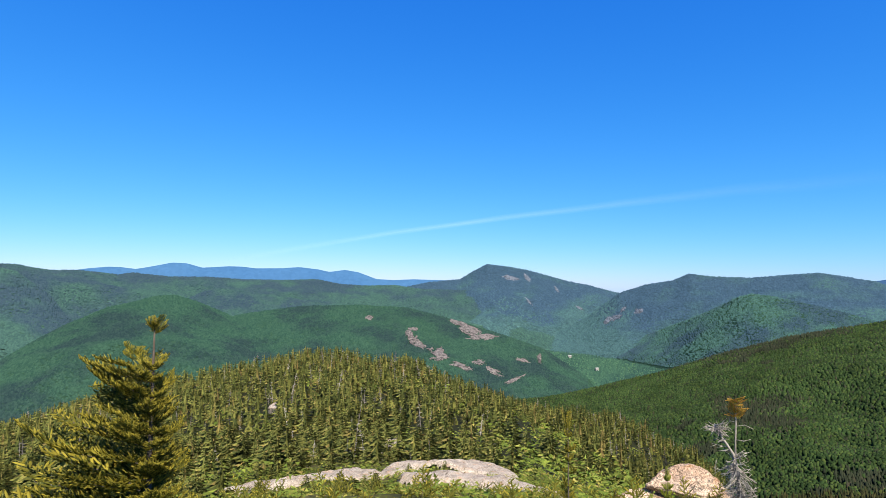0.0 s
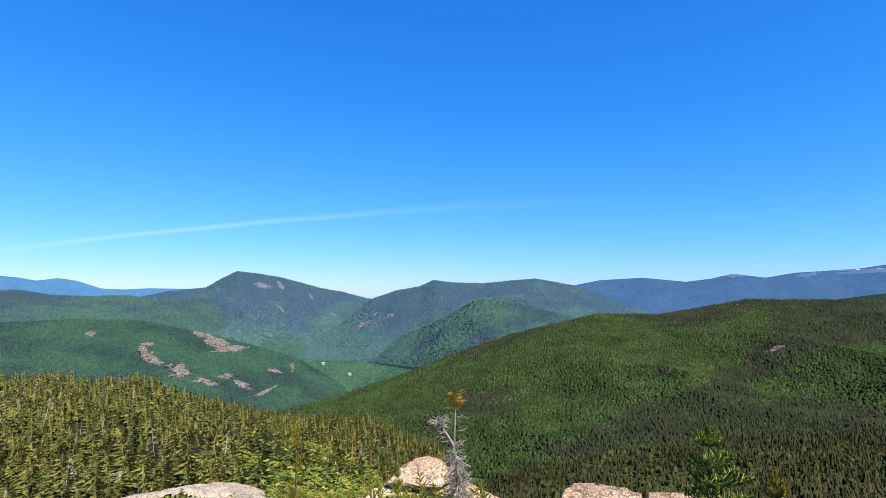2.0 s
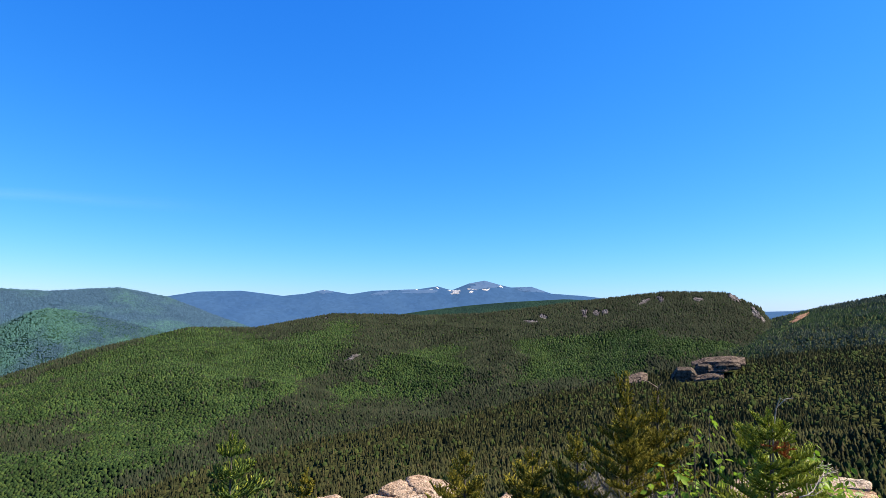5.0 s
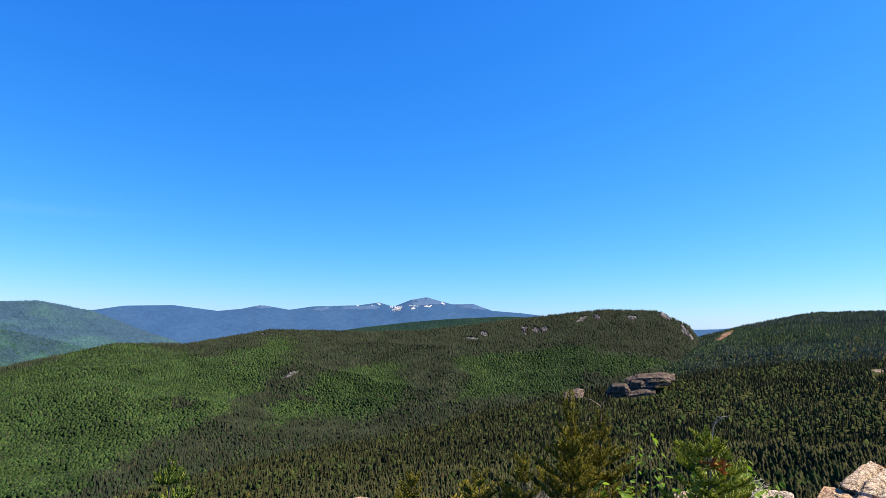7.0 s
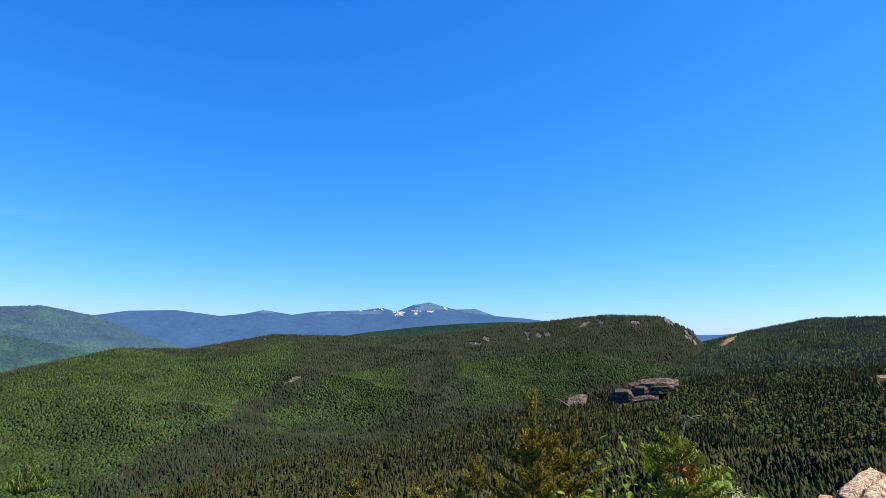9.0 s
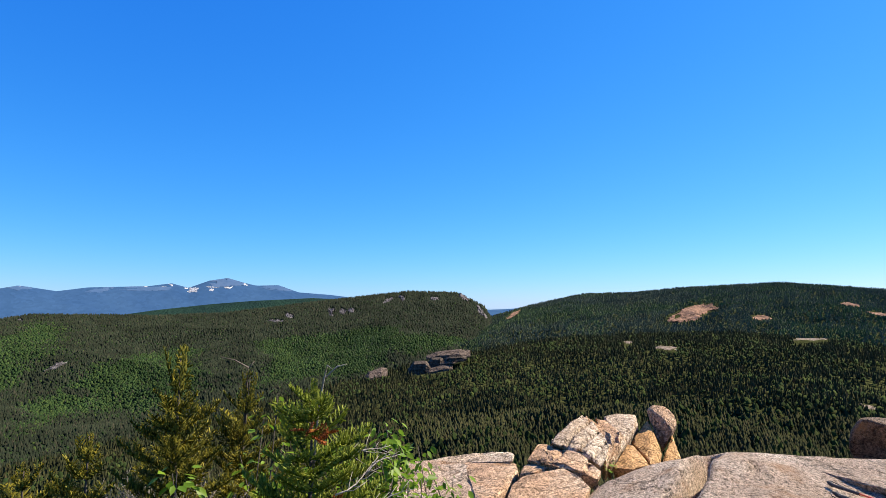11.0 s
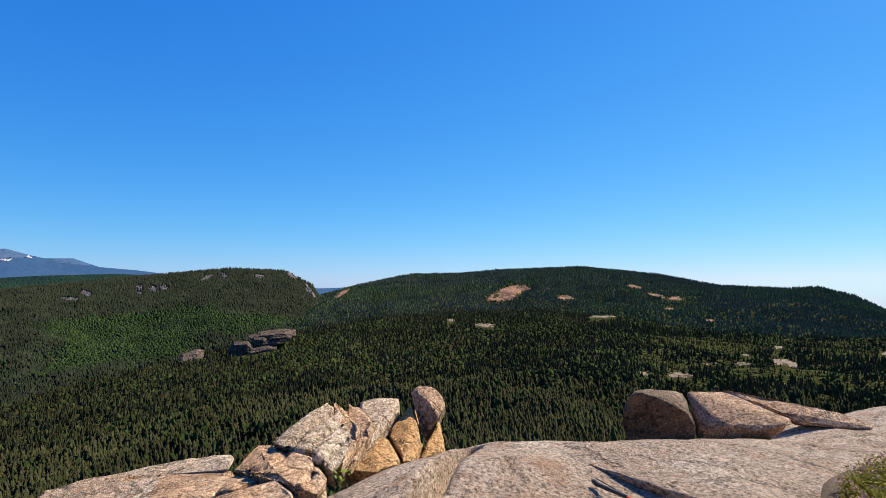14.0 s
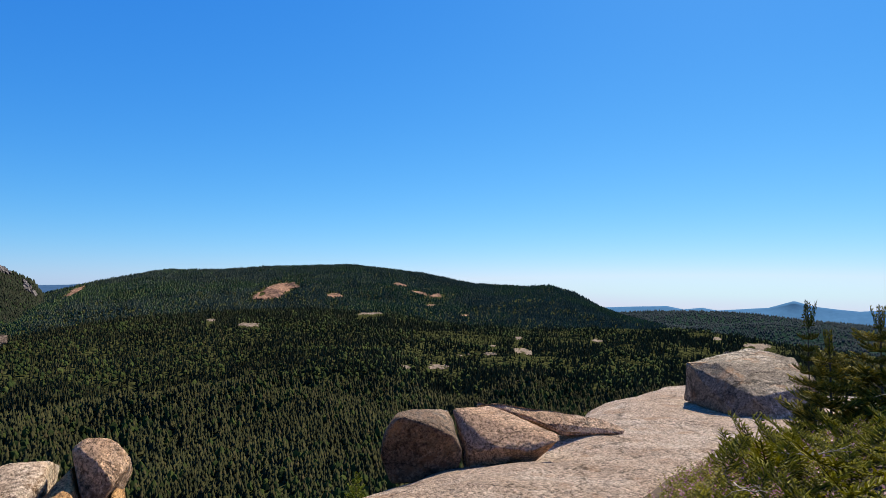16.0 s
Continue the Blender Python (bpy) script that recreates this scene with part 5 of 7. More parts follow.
block([(9.93, -1.67, 0.01), (9.84, -1.83, 0.00), (9.38, -1.95, -0.09), (9.26, -1.90, -0.18), (8.81, -1.64, -0.36), (8.87, -1.59, -0.37), (9.28, -1.83, -0.19)], (0.68, -0.16), mat_granite, 0.028, 0.25, "thin granite sheet leaning on its neighbour", bulge=0.16, grow=0.955)
block([(10.05, -1.81, -0.01), (10.16, -2.02, 0.01), (10.04, -2.28, 0.02), (9.82, -2.25, -0.07), (9.53, -2.05, -0.23), (9.14, -1.76, -0.40), (9.47, -1.96, -0.15)], (0.58, -0.15), mat_lichen, 0.045, 0.25, "thin grey granite sheet behind the others", bulge=0.16, grow=0.955)
block([(8.85, -1.65, -0.37), (9.35, -1.95, -0.21), (9.32, -2.04, -0.22), (8.86, -2.09, -0.32), (8.70, -1.85, -0.35)], (0.48, -0.13), mat_gold, 0.028, 0.25, "golden stained granite block below the sheets", bulge=0.16, grow=0.955)
block([(9.63, -2.07, -0.25), (10.00, -2.41, -0.02), (9.76, -2.42, -0.15), (9.30, -2.38, -0.32), (9.10, -2.27, -0.40), (9.04, -2.13, -0.38)], (0.48, -0.15), mat_gold, 0.045, 0.25, "upright brown granite slab", bulge=0.16, grow=0.955)
block([(9.84, -2.41, 0.11), (9.72, -2.53, 0.02), (9.63, -2.62, -0.12), (9.72, -2.49, -0.38), (9.80, -2.42, -0.19), (9.98, -2.38, 0.09), (9.96, -2.46, 0.16), (9.94, -2.58, 0.17), (9.93, -2.68, 0.11), (9.90, -2.75, 0.02), (9.88, -2.76, -0.06), (9.84, -2.70, -0.16)], (0.30, -0.10), mat_brown, 0.035, 0.0, "rounded granite boulder perched on an upright slab", bulge=0.0, drop=0.5)
block([(9.88, -2.68, -0.18), (9.40, -2.64, -0.44), (9.28, -2.34, -0.45), (9.58, -2.49, -0.35)], (0.38, -0.13), mat_gold, 0.028, 0.0, "thin upright granite fin behind the perched boulder", bulge=0.16, grow=0.955)
block([(9.70, -4.96, 0.08), (9.52, -5.23, -0.01), (9.49, -5.51, -0.16), (9.55, -5.68, -0.32), (9.93, -4.91, -0.33), (9.94, -4.96, -0.13), (9.98, -5.09, -0.68), (9.78, -5.29, -0.64), (9.66, -5.71, -0.61), (10.15, -5.46, 0.01), (10.08, -5.89, -0.02), (10.08, -5.20, 0.02)], (0.30, -0.20), mat_shade_dark, 0.045, 0.0, "lichened granite block, its face's shade put into a dark colour", drop=0.25, bulge=0.0, fine=0.045)
block([(10.08, -5.93, -0.02), (9.64, -5.81, -0.23), (9.57, -5.73, -0.35), (9.24, -5.84, -0.25), (8.97, -6.06, -0.26), (8.81, -6.31, -0.14), (9.00, -6.47, -0.14), (9.44, -6.47, -0.08), (9.94, -6.38, -0.01), (9.70, -5.81, -0.64), (9.48, -6.07, -0.61), (9.21, -6.28, -0.51)], (0.20, -0.10), mat_brown, 0.030, 0.0, "tilted warm granite block with an undercut", drop=0.3, bulge=0.0, fine=0.045)
block([(10.18, -6.33, -0.02), (10.04, -6.57, 0.00), (9.96, -6.80, -0.03), (9.81, -7.08, -0.13), (9.56, -7.70, -0.21), (9.38, -7.95, -0.30), (9.28, -7.98, -0.36), (9.27, -7.91, -0.41), (9.42, -7.42, -0.39), (9.49, -7.11, -0.35), (9.70, -6.77, -0.17)], (0.20, -0.10), mat_brown, 0.030, 0.0, "long thin granite slab lying on the ledge", drop=0.5, bulge=0.0, fine=0.04)
block([(10.36, -11.11, 0.13), (10.33, -11.65, 0.16), (10.14, -12.15, 0.29), (10.01, -12.59, 0.36), (9.12, -12.23, 0.29), (8.70, -11.46, 0.10), (9.75, -11.03, 0.20), (10.43, -11.20, -0.50), (9.92, -11.10, -0.52), (9.24, -10.66, -0.14), (8.95, -10.50, -0.16),
       (9.20, -10.43, -0.42), (9.00, -10.38, -0.55), (8.60, -10.62, -0.50), (8.35, -11.20, -0.45), (8.40, -11.35, 0.0)], (0.15, -0.30), mat_boulder, 0.045, 0.0, "large grey lichened granite boulder resting on the ledge", drop=0.3, bulge=0.0, fine=0.03, rough=2.0)
block([(4.22, 6.25, -0.57), (4.45, 6.38, -0.51), (4.66, 6.48, -0.52), (4.97, 6.37, -0.56), (5.19, 6.05, -0.56), (4.93, 5.56, -0.59)], (0.61, 0.79), mat_rim, 0.028, 1.2, "pinkish cracked granite block along the rim", rough=2.2, grow=1.10, fine=0.05, beds=((0.5, 0.35, 0.8), 0.16, 0.03))
block([(4.98, 5.65, -0.62), (5.29, 5.96, -0.57), (5.64, 5.76, -0.59), (5.95, 5.57, -0.61), (5.60, 5.14, -0.66)], (0.71, 0.70), mat_rim, 0.028, 1.2, "pinkish cracked granite block along the rim", rough=2.2, grow=1.10, fine=0.05, beds=((0.5, 0.35, 0.8), 0.16, 0.03))
block([(5.65, 5.22, -0.70), (5.82, 5.38, -0.64), (6.16, 5.32, -0.61), (6.46, 5.11, -0.60), (6.43, 4.95, -0.65), (6.05, 4.72, -0.68)], (0.63, 0.49), mat_rim, 0.028, 1.2, "pinkish cracked granite block along the rim", rough=2.2, grow=1.10, fine=0.05, beds=((0.5, 0.35, 0.8), 0.16, 0.03))
block([(6.07, 4.70, -0.68), (6.36, 4.85, -0.65), (6.69, 4.76, -0.61), (6.78, 4.42, -0.62), (6.44, 3.96, -0.60)], (0.76, 0.48), mat_rim, 0.028, 1.2, "pinkish cracked granite block along the rim", rough=2.2, grow=1.10, fine=0.05, beds=((0.5, 0.35, 0.8), 0.16, 0.03))
block([(6.94, 4.77, -0.60), (7.25, 4.70, -0.55), (7.20, 4.30, -0.63), (6.93, 4.12, -0.66), (6.88, 4.43, -0.65)], (0.61, 0.35), mat_rim, 0.028, 1.2, "pinkish cracked granite block along the rim", rough=2.2, grow=1.10, fine=0.05, beds=((0.5, 0.35, 0.8), 0.16, 0.03))
block([(7.29, 4.62, -0.55), (7.45, 4.56, -0.54), (7.51, 4.43, -0.55), (7.42, 4.10, -0.62), (6.97, 3.77, -0.69), (6.85, 4.00, -0.72), (7.11, 4.25, -0.61)], (0.71, 0.37), mat_rim, 0.028, 1.2, "pinkish cracked granite block along the rim", rough=2.2, grow=1.10, fine=0.05, beds=((0.5, 0.35, 0.8), 0.16, 0.03))
block([(7.64, 4.37, -0.61), (7.76, 4.10, -0.63), (7.46, 3.91, -0.77), (7.51, 4.10, -0.69)], (0.54, 0.26), mat_rim, 0.028, 1.2, "pinkish cracked granite block along the rim", rough=2.2, grow=1.10, fine=0.05, beds=((0.5, 0.35, 0.8), 0.16, 0.03))
block([(7.91, 3.62, -0.80), (8.06, 3.57, -0.74), (8.09, 3.44, -0.79), (7.89, 3.33, -0.83), (7.69, 3.58, -0.83)], (0.56, 0.21), mat_rim, 0.028, 1.2, "pinkish cracked granite block along the rim", rough=2.2, grow=1.10, fine=0.05, beds=((0.5, 0.35, 0.8), 0.16, 0.03))
block([(2.75, 12.6, -2.95), (3.45, 12.9, -2.62), (4.1, 13.05, -2.42), (4.7, 13.2, -2.30), (5.3, 13.3, -2.26), (6.0, 12.95, -2.34), (6.4, 12.5, -2.50), (6.8, 12.0, -2.72), (6.9, 11.5, -2.95), (4.6, 11.9, -2.75)], (0.76, 1.85), mat_rim, 0.06, 1.2, "pinkish granite mound below the summit", rough=2.4, fine=0.035, beds=((0.35, 0.25, 0.9), 0.30, 0.05))
block([(4.45, 12.94, -2.36), (4.85, 13.2, -2.14), (5.3, 13.31, -2.00), (5.62, 13.21, -1.98), (5.85, 12.99, -2.08), (6.05, 12.55, -2.30), (5.43, 12.3, -2.38)], (0.51, 1.20), mat_rim, 0.06, 0.35, "cracked pinkish granite knob on the mound", rough=2.4, fine=0.045, beds=((0.1, 0.15, 0.98), 0.15, 0.045))


def outcrop(x0, x1, y0, y1, shapes, label, lift=0.26):
    """Low bare rock breaking out of the heath: broad worn sheets with ragged edges, joints and shallow steps."""
    X, Y = np.meshgrid(np.arange(x0, x1, 0.13), np.arange(y0, y1, 0.13))
    az, r = np.degrees(np.arctan2(X, Y)), np.hypot(X, Y)
    jx, jy = X + 0.35 * fbm(X / 1.6, Y / 1.6, 160, 3), Y + 0.35 * fbm(X / 1.6, Y / 1.6, 164, 3)
    up = np.full(X.shape, -0.35)
    for poly, high in shapes:
        inn = inside(poly, jx.ravel(), jy.ravel()).reshape(X.shape)
        d = np.min([gap_to(jx, jy, a, b)[0] for a, b in zip(poly, poly[1:] + poly[:1])], 0)
        d = np.where(inn, d, -d)
        front = min(q[1] for q in poly)
        level = 0.095 * np.clip(Y - front, 0, 6) * np.clip((d + 0.18) / 0.5, 0, 1)
        up = np.maximum(up, high * lift * np.clip((d + 0.18) / 0.3, 0, 1) ** 0.5 + level - 0.35 * (d < -0.15))
    steps = fbm(X / 2.4 + Y * 0.1, Y / 1.5, 168, 3)
    z = ground_z(az, r) * 0.35 + 0.65 * np.mean([ground_z(az, np.clip(r + k, 1, 99)) for k in (-1.5, -0.5, 0.5, 1.5)], 0) + up
    z = z + np.where(up > 0, 0.14 * np.round(steps * 4) / 4 + 0.03 * fbm(X / 0.4, Y / 0.4, 170, 3) - 0.09 * np.exp(-(fbm(X / 2.0, Y / 2.8, 175, 3) / 0.05) ** 2), 0)
    keep = (up[:-1, :-1] > -0.3).ravel()
    used, Fc = np.unique(grid_faces(*X.shape)[keep], return_inverse=True)
    return thing("granite_slab", mesh_of("granite_slab", np.stack([X, Y, z], -1).reshape(-1, 3)[used], Fc.reshape(-1, 4), True), mat_slab, label, "rock", "granite slabs among the low spruces")


UPPER_SLAB = [(-1.0, 42.4), (0.6, 44.6), (2.6, 45.2), (4.4, 44.4), (5.3, 42.4), (5.3, 40.4), (4.4, 40.2), (2.6, 41.2), (0.2, 41.8)]
BACK_SLAB = [(-4.2, 40.0), (-3.2, 42.2), (-1.4, 43.6), (-0.5, 43.0), (-0.9, 41.6), (-2.2, 40.2), (-3.4, 39.2)]
SIDE_SLAB = [(-9.6, 38.2), (-8.0, 39.8), (-5.6, 41.0), (-4.0, 40.6), (-3.6, 38.8), (-6.0, 38.0), (-8.6, 37.2)]
END_SLAB = [(-12.8, 34.6), (-11.6, 36.4), (-9.2, 37.8), (-8.0, 37.4), (-9.6, 35.8), (-11.4, 33.8)]
LOW_SLAB = [(-2.6, 37.4), (0.4, 37.8), (3.2, 37.2), (5.6, 35.2), (6.9, 32.0), (7.6, 29.0), (7.4, 27.4), (6.4, 28.0), (6.2, 30.2), (4.6, 33.0), (2.2, 34.6), (-0.4, 35.6), (-2.4, 36.2)]
outcrop(-14, 9, 26, 47, [(UPPER_SLAB, 1.5), (BACK_SLAB, 0.9), (SIDE_SLAB, 0.8), (END_SLAB, 0.7), (LOW_SLAB, 0.8)], "pale weathered granite slabs breaking out of low heath")
block([(-5.73, 58.43, -13.72), (-5.08, 60.52, -13.93), (-3.75, 59.62, -13.80), (-3.38, 56.62, -13.48), (-5.25, 56.45, -13.55)], (-0.21, 2.49), mat_slab, 0.18, 1.5, "pale flat granite slab among low spruces", drop=0.08, fine=0.09, grow=1.06)
block([(0.65, 54.67, -14.14), (0.82, 55.79, -13.83), (1.35, 55.80, -13.78), (1.59, 54.70, -13.99)], (0.02, 1.20), mat_slab, 0.18, 1.5, "pale flat granite slab among low spruces", drop=0.08, fine=0.09, grow=1.06)
block([(-30.61, 104.13, -19.79), (-30.28, 106.42, -19.45), (-29.24, 105.63, -19.59), (-29.12, 103.49, -19.85)], (-0.55, 1.92), mat_slab, 0.18, 1.5, "pale flat granite slab among low spruces", drop=0.08, fine=0.09, grow=1.06)
# the crag on the shelf: stepped beds, shade put into the risers' darker rock and sun into the paler treads; azimuth of
# both ends, and at each end the elevation of foot, brow and top
CRAG_R = float(np.hypot(*H_SHELF.find(87.3, -6.2)[:2]))


def crag_step(a0, a1, left, right, out, slope, mat, label, seed):
    """One bed of a crag: an upright riser under a tread that slopes back."""
    rnd = random.Random(seed)
    front = []
    base = min(CRAG_R, float(np.hypot(*H_SHELF.find((a0 + a1) / 2, (left[1] + right[1]) / 2)[:2])))
    for k in range(5):
        u = k / 4
        foot, brow, top = [p + (q - p) * u for p, q in zip(left, right)]
        if k in (0, 4):
            brow, top = foot + (0.4 if k == 0 else 0.6) * (brow - foot), foot + (0.6 if k == 0 else 0.8) * (top - foot)
        wave = rnd.uniform(-0.08, 0.08) if 0 < k < 4 else -0.05
        az, r = a0 + (a1 - a0) * u, base + out + rnd.uniform(-2, 2) + (3 if k in (0, 4) else 0)
        back = slope * CRAG_R * radians(top - brow)
        for el, d in ((foot, -1.0), (brow + wave, 0.0), (top + wave * 0.5, back), (top - 0.12, back + 16)):
            front.append(polar(np.array(az), np.array(r + d), np.array(EYE + (r + d) * math.tan(radians(el)))).tolist())
    return block(front, (2.0, 0.1), mat, 0.7, 0.0, label, group="crag on the shelf", name="crag", drop=0.4, bulge=0.0, fine=0.03, rough=1.9, beds=((-0.12, 0.10, 0.98), 4.4, 1.3))


crag_step(84.0, 86.3, (-7.1, -5.75, -5.35), (-7.0, -5.5, -5.2), -6, 1.8, mat_crag_shade, "dark rounded crag face in the spruce forest", 1)
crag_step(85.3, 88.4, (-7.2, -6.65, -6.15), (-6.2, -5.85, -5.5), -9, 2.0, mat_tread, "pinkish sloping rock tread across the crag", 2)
crag_step(85.9, 87.6, (-6.2, -5.25, -5.0), (-6.0, -5.05, -4.84), 8, 2.0, mat_crag_shade, "dark upper riser of the crag", 3)
crag_step(87.4, 89.8, (-5.7, -5.0, -4.75), (-5.3, -4.85, -4.62), 6, 2.0, mat_crag_shade, "dark overhung riser of the crag", 4)
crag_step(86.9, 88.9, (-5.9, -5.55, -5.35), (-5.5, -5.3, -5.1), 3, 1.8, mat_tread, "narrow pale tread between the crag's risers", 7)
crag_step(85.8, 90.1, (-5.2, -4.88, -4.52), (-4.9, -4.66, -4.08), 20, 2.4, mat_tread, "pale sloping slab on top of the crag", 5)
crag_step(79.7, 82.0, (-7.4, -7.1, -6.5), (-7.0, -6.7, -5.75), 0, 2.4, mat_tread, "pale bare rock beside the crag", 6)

# a faint trail of cirrus in the lower sky
def sky_streak():
    az = np.linspace(-22, 44, 70)
    mid = np.interp(az, [-22, -14.6, -4.8, 6.5, 17.4, 27.1, 44], [2.0, 3.6, 5.4, 6.95, 8.05, 8.75, 9.0])
    half = np.interp(az, [-22, 0, 15, 44], [0.35, 0.30, 0.40, 0.9])
    rows = np.linspace(-1, 1, 5)
    A, V = np.meshgrid(az, rows)
    el = mid[None] + V * half[None]
    P = polar(A, 4900 + 0 * A, EYE + 4900 * np.tan(np.radians(el)))
    me = mesh_of("cloud_streak", P.reshape(-1, 3), grid_faces(5, 70), True)
    uv = me.uv_layers.new(name="UVMap")
    U = np.stack([(A + 22) / 66, (V + 1) / 2], -1).reshape(-1, 2)
    uv.data.foreach_set("uv", U[np.array([l.vertex_index for l in me.loops])].astype(np.float32).ravel())
    m = bpy.data.materials.new("thin_cirrus")
    m.use_nodes = True
    n, l = m.node_tree.nodes, m.node_tree.links
    n.remove(n["Principled BSDF"])
    tc, sep = n.new("ShaderNodeTexCoord"), n.new("ShaderNodeSeparateXYZ")
    l.new(tc.outputs["UV"], sep.inputs[0])
    across = ramp(n, [(0.0, (0, 0, 0)), (0.45, (1, 1, 1)), (1.0, (0, 0, 0))])
    l.new(sep.outputs[1], across.inputs[0])
    along = ramp(n, [(0.0, (0, 0, 0)), (0.35, (0.085, 0.085, 0.085)), (0.6, (0.048, 0.048, 0.048)), (1.0, (0, 0, 0))])
    l.new(sep.outputs[0], along.inputs[0])
    mp = n.new("ShaderNodeMapping")
    mp.inputs["Scale"].default_value = (14, 1.2, 1)
    wisps = n.new("ShaderNodeTexNoise")
    wisps.inputs["Scale"].default_value = 1.0
    l.new(tc.outputs["UV"], mp.inputs[0])
    l.new(mp.outputs[0], wisps.inputs[0])
    k1 = mixer(n, l, 1.0, across.outputs[0], along.outputs[0], "MULTIPLY")
    k2 = mixer(n, l, 0.6, k1, wisps.outputs[0], "MULTIPLY")
    clear, white, blend = n.new("ShaderNodeBsdfTransparent"), n.new("ShaderNodeBsdfDiffuse"), n.new("ShaderNodeMixShader")
    white.inputs[0].default_value = (0.95, 0.96, 1.0, 1)
    l.new(k2, blend.inputs[0])
    l.new(clear.outputs[0], blend.inputs[1])
    l.new(white.outputs[0], blend.inputs[2])
    l.new(blend.outputs[0], n["Material Output"].inputs[0])
    return thing("cloud_streak", me, m, "thin white streak of cirrus cloud low in the blue sky", "cloud", kind="structure")


streak = sky_streak()
streak.visible_shadow = False

# ---------------------------------------------------------------- plants close to the camera
def leafy_material(name, low, high, gloss=0.5, through=0.35):
    """Needles or leaves, each lighter or darker, letting some light through."""
    m = bpy.data.materials.new(name)
    m.use_nodes = True
    n, l = m.node_tree.nodes, m.node_tree.links
    b = n["Principled BSDF"]
    b.inputs["Roughness"].default_value = gloss
    b.inputs["Specular IOR Level"].default_value = 0.12
    geo, own = n.new("ShaderNodeNewGeometry"), n.new("ShaderNodeObjectInfo")
    add = n.new("ShaderNodeMath")
    add.operation = "FRACT"
    both = n.new("ShaderNodeMath")
    l.new(geo.outputs["Random Per Island"], both.inputs[0])
    l.new(own.outputs["Random"], both.inputs[1])
    l.new(both.outputs[0], add.inputs[0])
    r = ramp(n, [(0.0, tone(low)), (1.0, tone(high))])
    l.new(add.outputs[0], r.inputs[0])
    l.new(r.outputs[0], b.inputs["Base Color"])
    tr, mix = n.new("ShaderNodeBsdfTranslucent"), n.new("ShaderNodeMixShader")
    l.new(r.outputs[0], tr.inputs[0])
    mix.inputs[0].default_value = through
    l.new(b.outputs[0], mix.inputs[1])
    l.new(tr.outputs[0], mix.inputs[2])
    l.new(mix.outputs[0], n["Material Output"].inputs[0])
    return m


def wood_material(name, dark, light):
    m, n, l, b = material(name, 0.9, 0.2)
    g = noise_tex(n, l, 45, 5, 0.7, stretch=(1, 1, 0.25))
    r = ramp(n, [(0.35, tone(dark)), (0.65, tone(light))])
    l.new(g.outputs[0], r.inputs[0])
    l.new(r.outputs[0], b.inputs["Base Color"])
    bump(n, l, g.outputs[0], 0.7, 0.004, b)
    return m


mat_bark = wood_material("spruce_bark", (0.06, 0.045, 0.035), (0.17, 0.14, 0.115))
mat_silver = wood_material("silver_dead_wood", (0.18, 0.16, 0.14), (0.46, 0.43, 0.39))
mat_twig = wood_material("grey_dead_twigs", (0.26, 0.22, 0.18), (0.58, 0.51, 0.43))
mat_needle = leafy_material("olive_needles", (0.075, 0.088, 0.014), (0.250, 0.240, 0.034), 0.6, 0.5)
mat_tip = leafy_material("yellow_new_needles", (0.300, 0.265, 0.036), (0.580, 0.490, 0.068), 0.6, 0.5)
mat_fir_needle = leafy_material("green_fir_needles", (0.120, 0.170, 0.018), (0.340, 0.400, 0.042), 0.6, 0.55)
mat_young_fir = leafy_material("deep_green_fir_needles", (0.040, 0.085, 0.018), (0.125, 0.195, 0.034), 0.6, 0.35)
mat_fir_tip = leafy_material("pale_fir_tips", (0.32, 0.39, 0.05), (0.56, 0.60, 0.10), 0.6, 0.5)
mat_rust = leafy_material("rusty_dead_needles", (0.34, 0.09, 0.025), (0.60, 0.20, 0.05))
mat_dark_needle = leafy_material("shaded_spruce_needles", (0.070, 0.090, 0.016), (0.230, 0.250, 0.036), 0.6, 0.5)
mat_mat_needle = leafy_material("sunny_matted_needles", (0.085, 0.095, 0.008), (0.250, 0.240, 0.016), 0.6, 0.6)
mat_mat_tip = leafy_material("bright_matted_tips", (0.320, 0.315, 0.020), (0.520, 0.485, 0.040), 0.6, 0.6)
mat_birch_leaf = leafy_material("birch_leaves", (0.13, 0.25, 0.020), (0.30, 0.45, 0.045), 0.4, 0.5)
mat_heath_leaf = leafy_material("heath_leaves", (0.105, 0.108, 0.010), (0.34, 0.305, 0.022), 0.6, 0.55)
mat_pink = leafy_material("pink_heath_flowers", (0.32, 0.12, 0.18), (0.5, 0.25, 0.32))


def tube(bm, line, radii, sides=6, mat=0):
    """A tapering round limb along a line of points."""
    rings = []
    for k, p in enumerate(line):
        p = Vector(p)
        ahead = Vector(line[min(k + 1, len(line) - 1)]) - Vector(line[max(k - 1, 0)])
        q = ahead.to_track_quat("Z", "X").to_matrix() if ahead.length > 1e-6 else Matrix.Identity(3)
        rings.append([bm.verts.new(p + q @ Vector((radii[k] * math.cos(6.2832 * i / sides), radii[k] * math.sin(6.2832 * i / sides), 0))) for i in range(sides)])
    for a, b in zip(rings, rings[1:]):
        for i in range(sides):
            f = bm.faces.new((a[i], a[(i + 1) % sides], b[(i + 1) % sides], b[i]))
            f.smooth, f.material_index = True, mat
    for ring, flip in ((rings[0], True), (rings[-1], False)):
        f = bm.faces.new(ring[::-1] if flip else ring)
        f.material_index = mat
    return bm


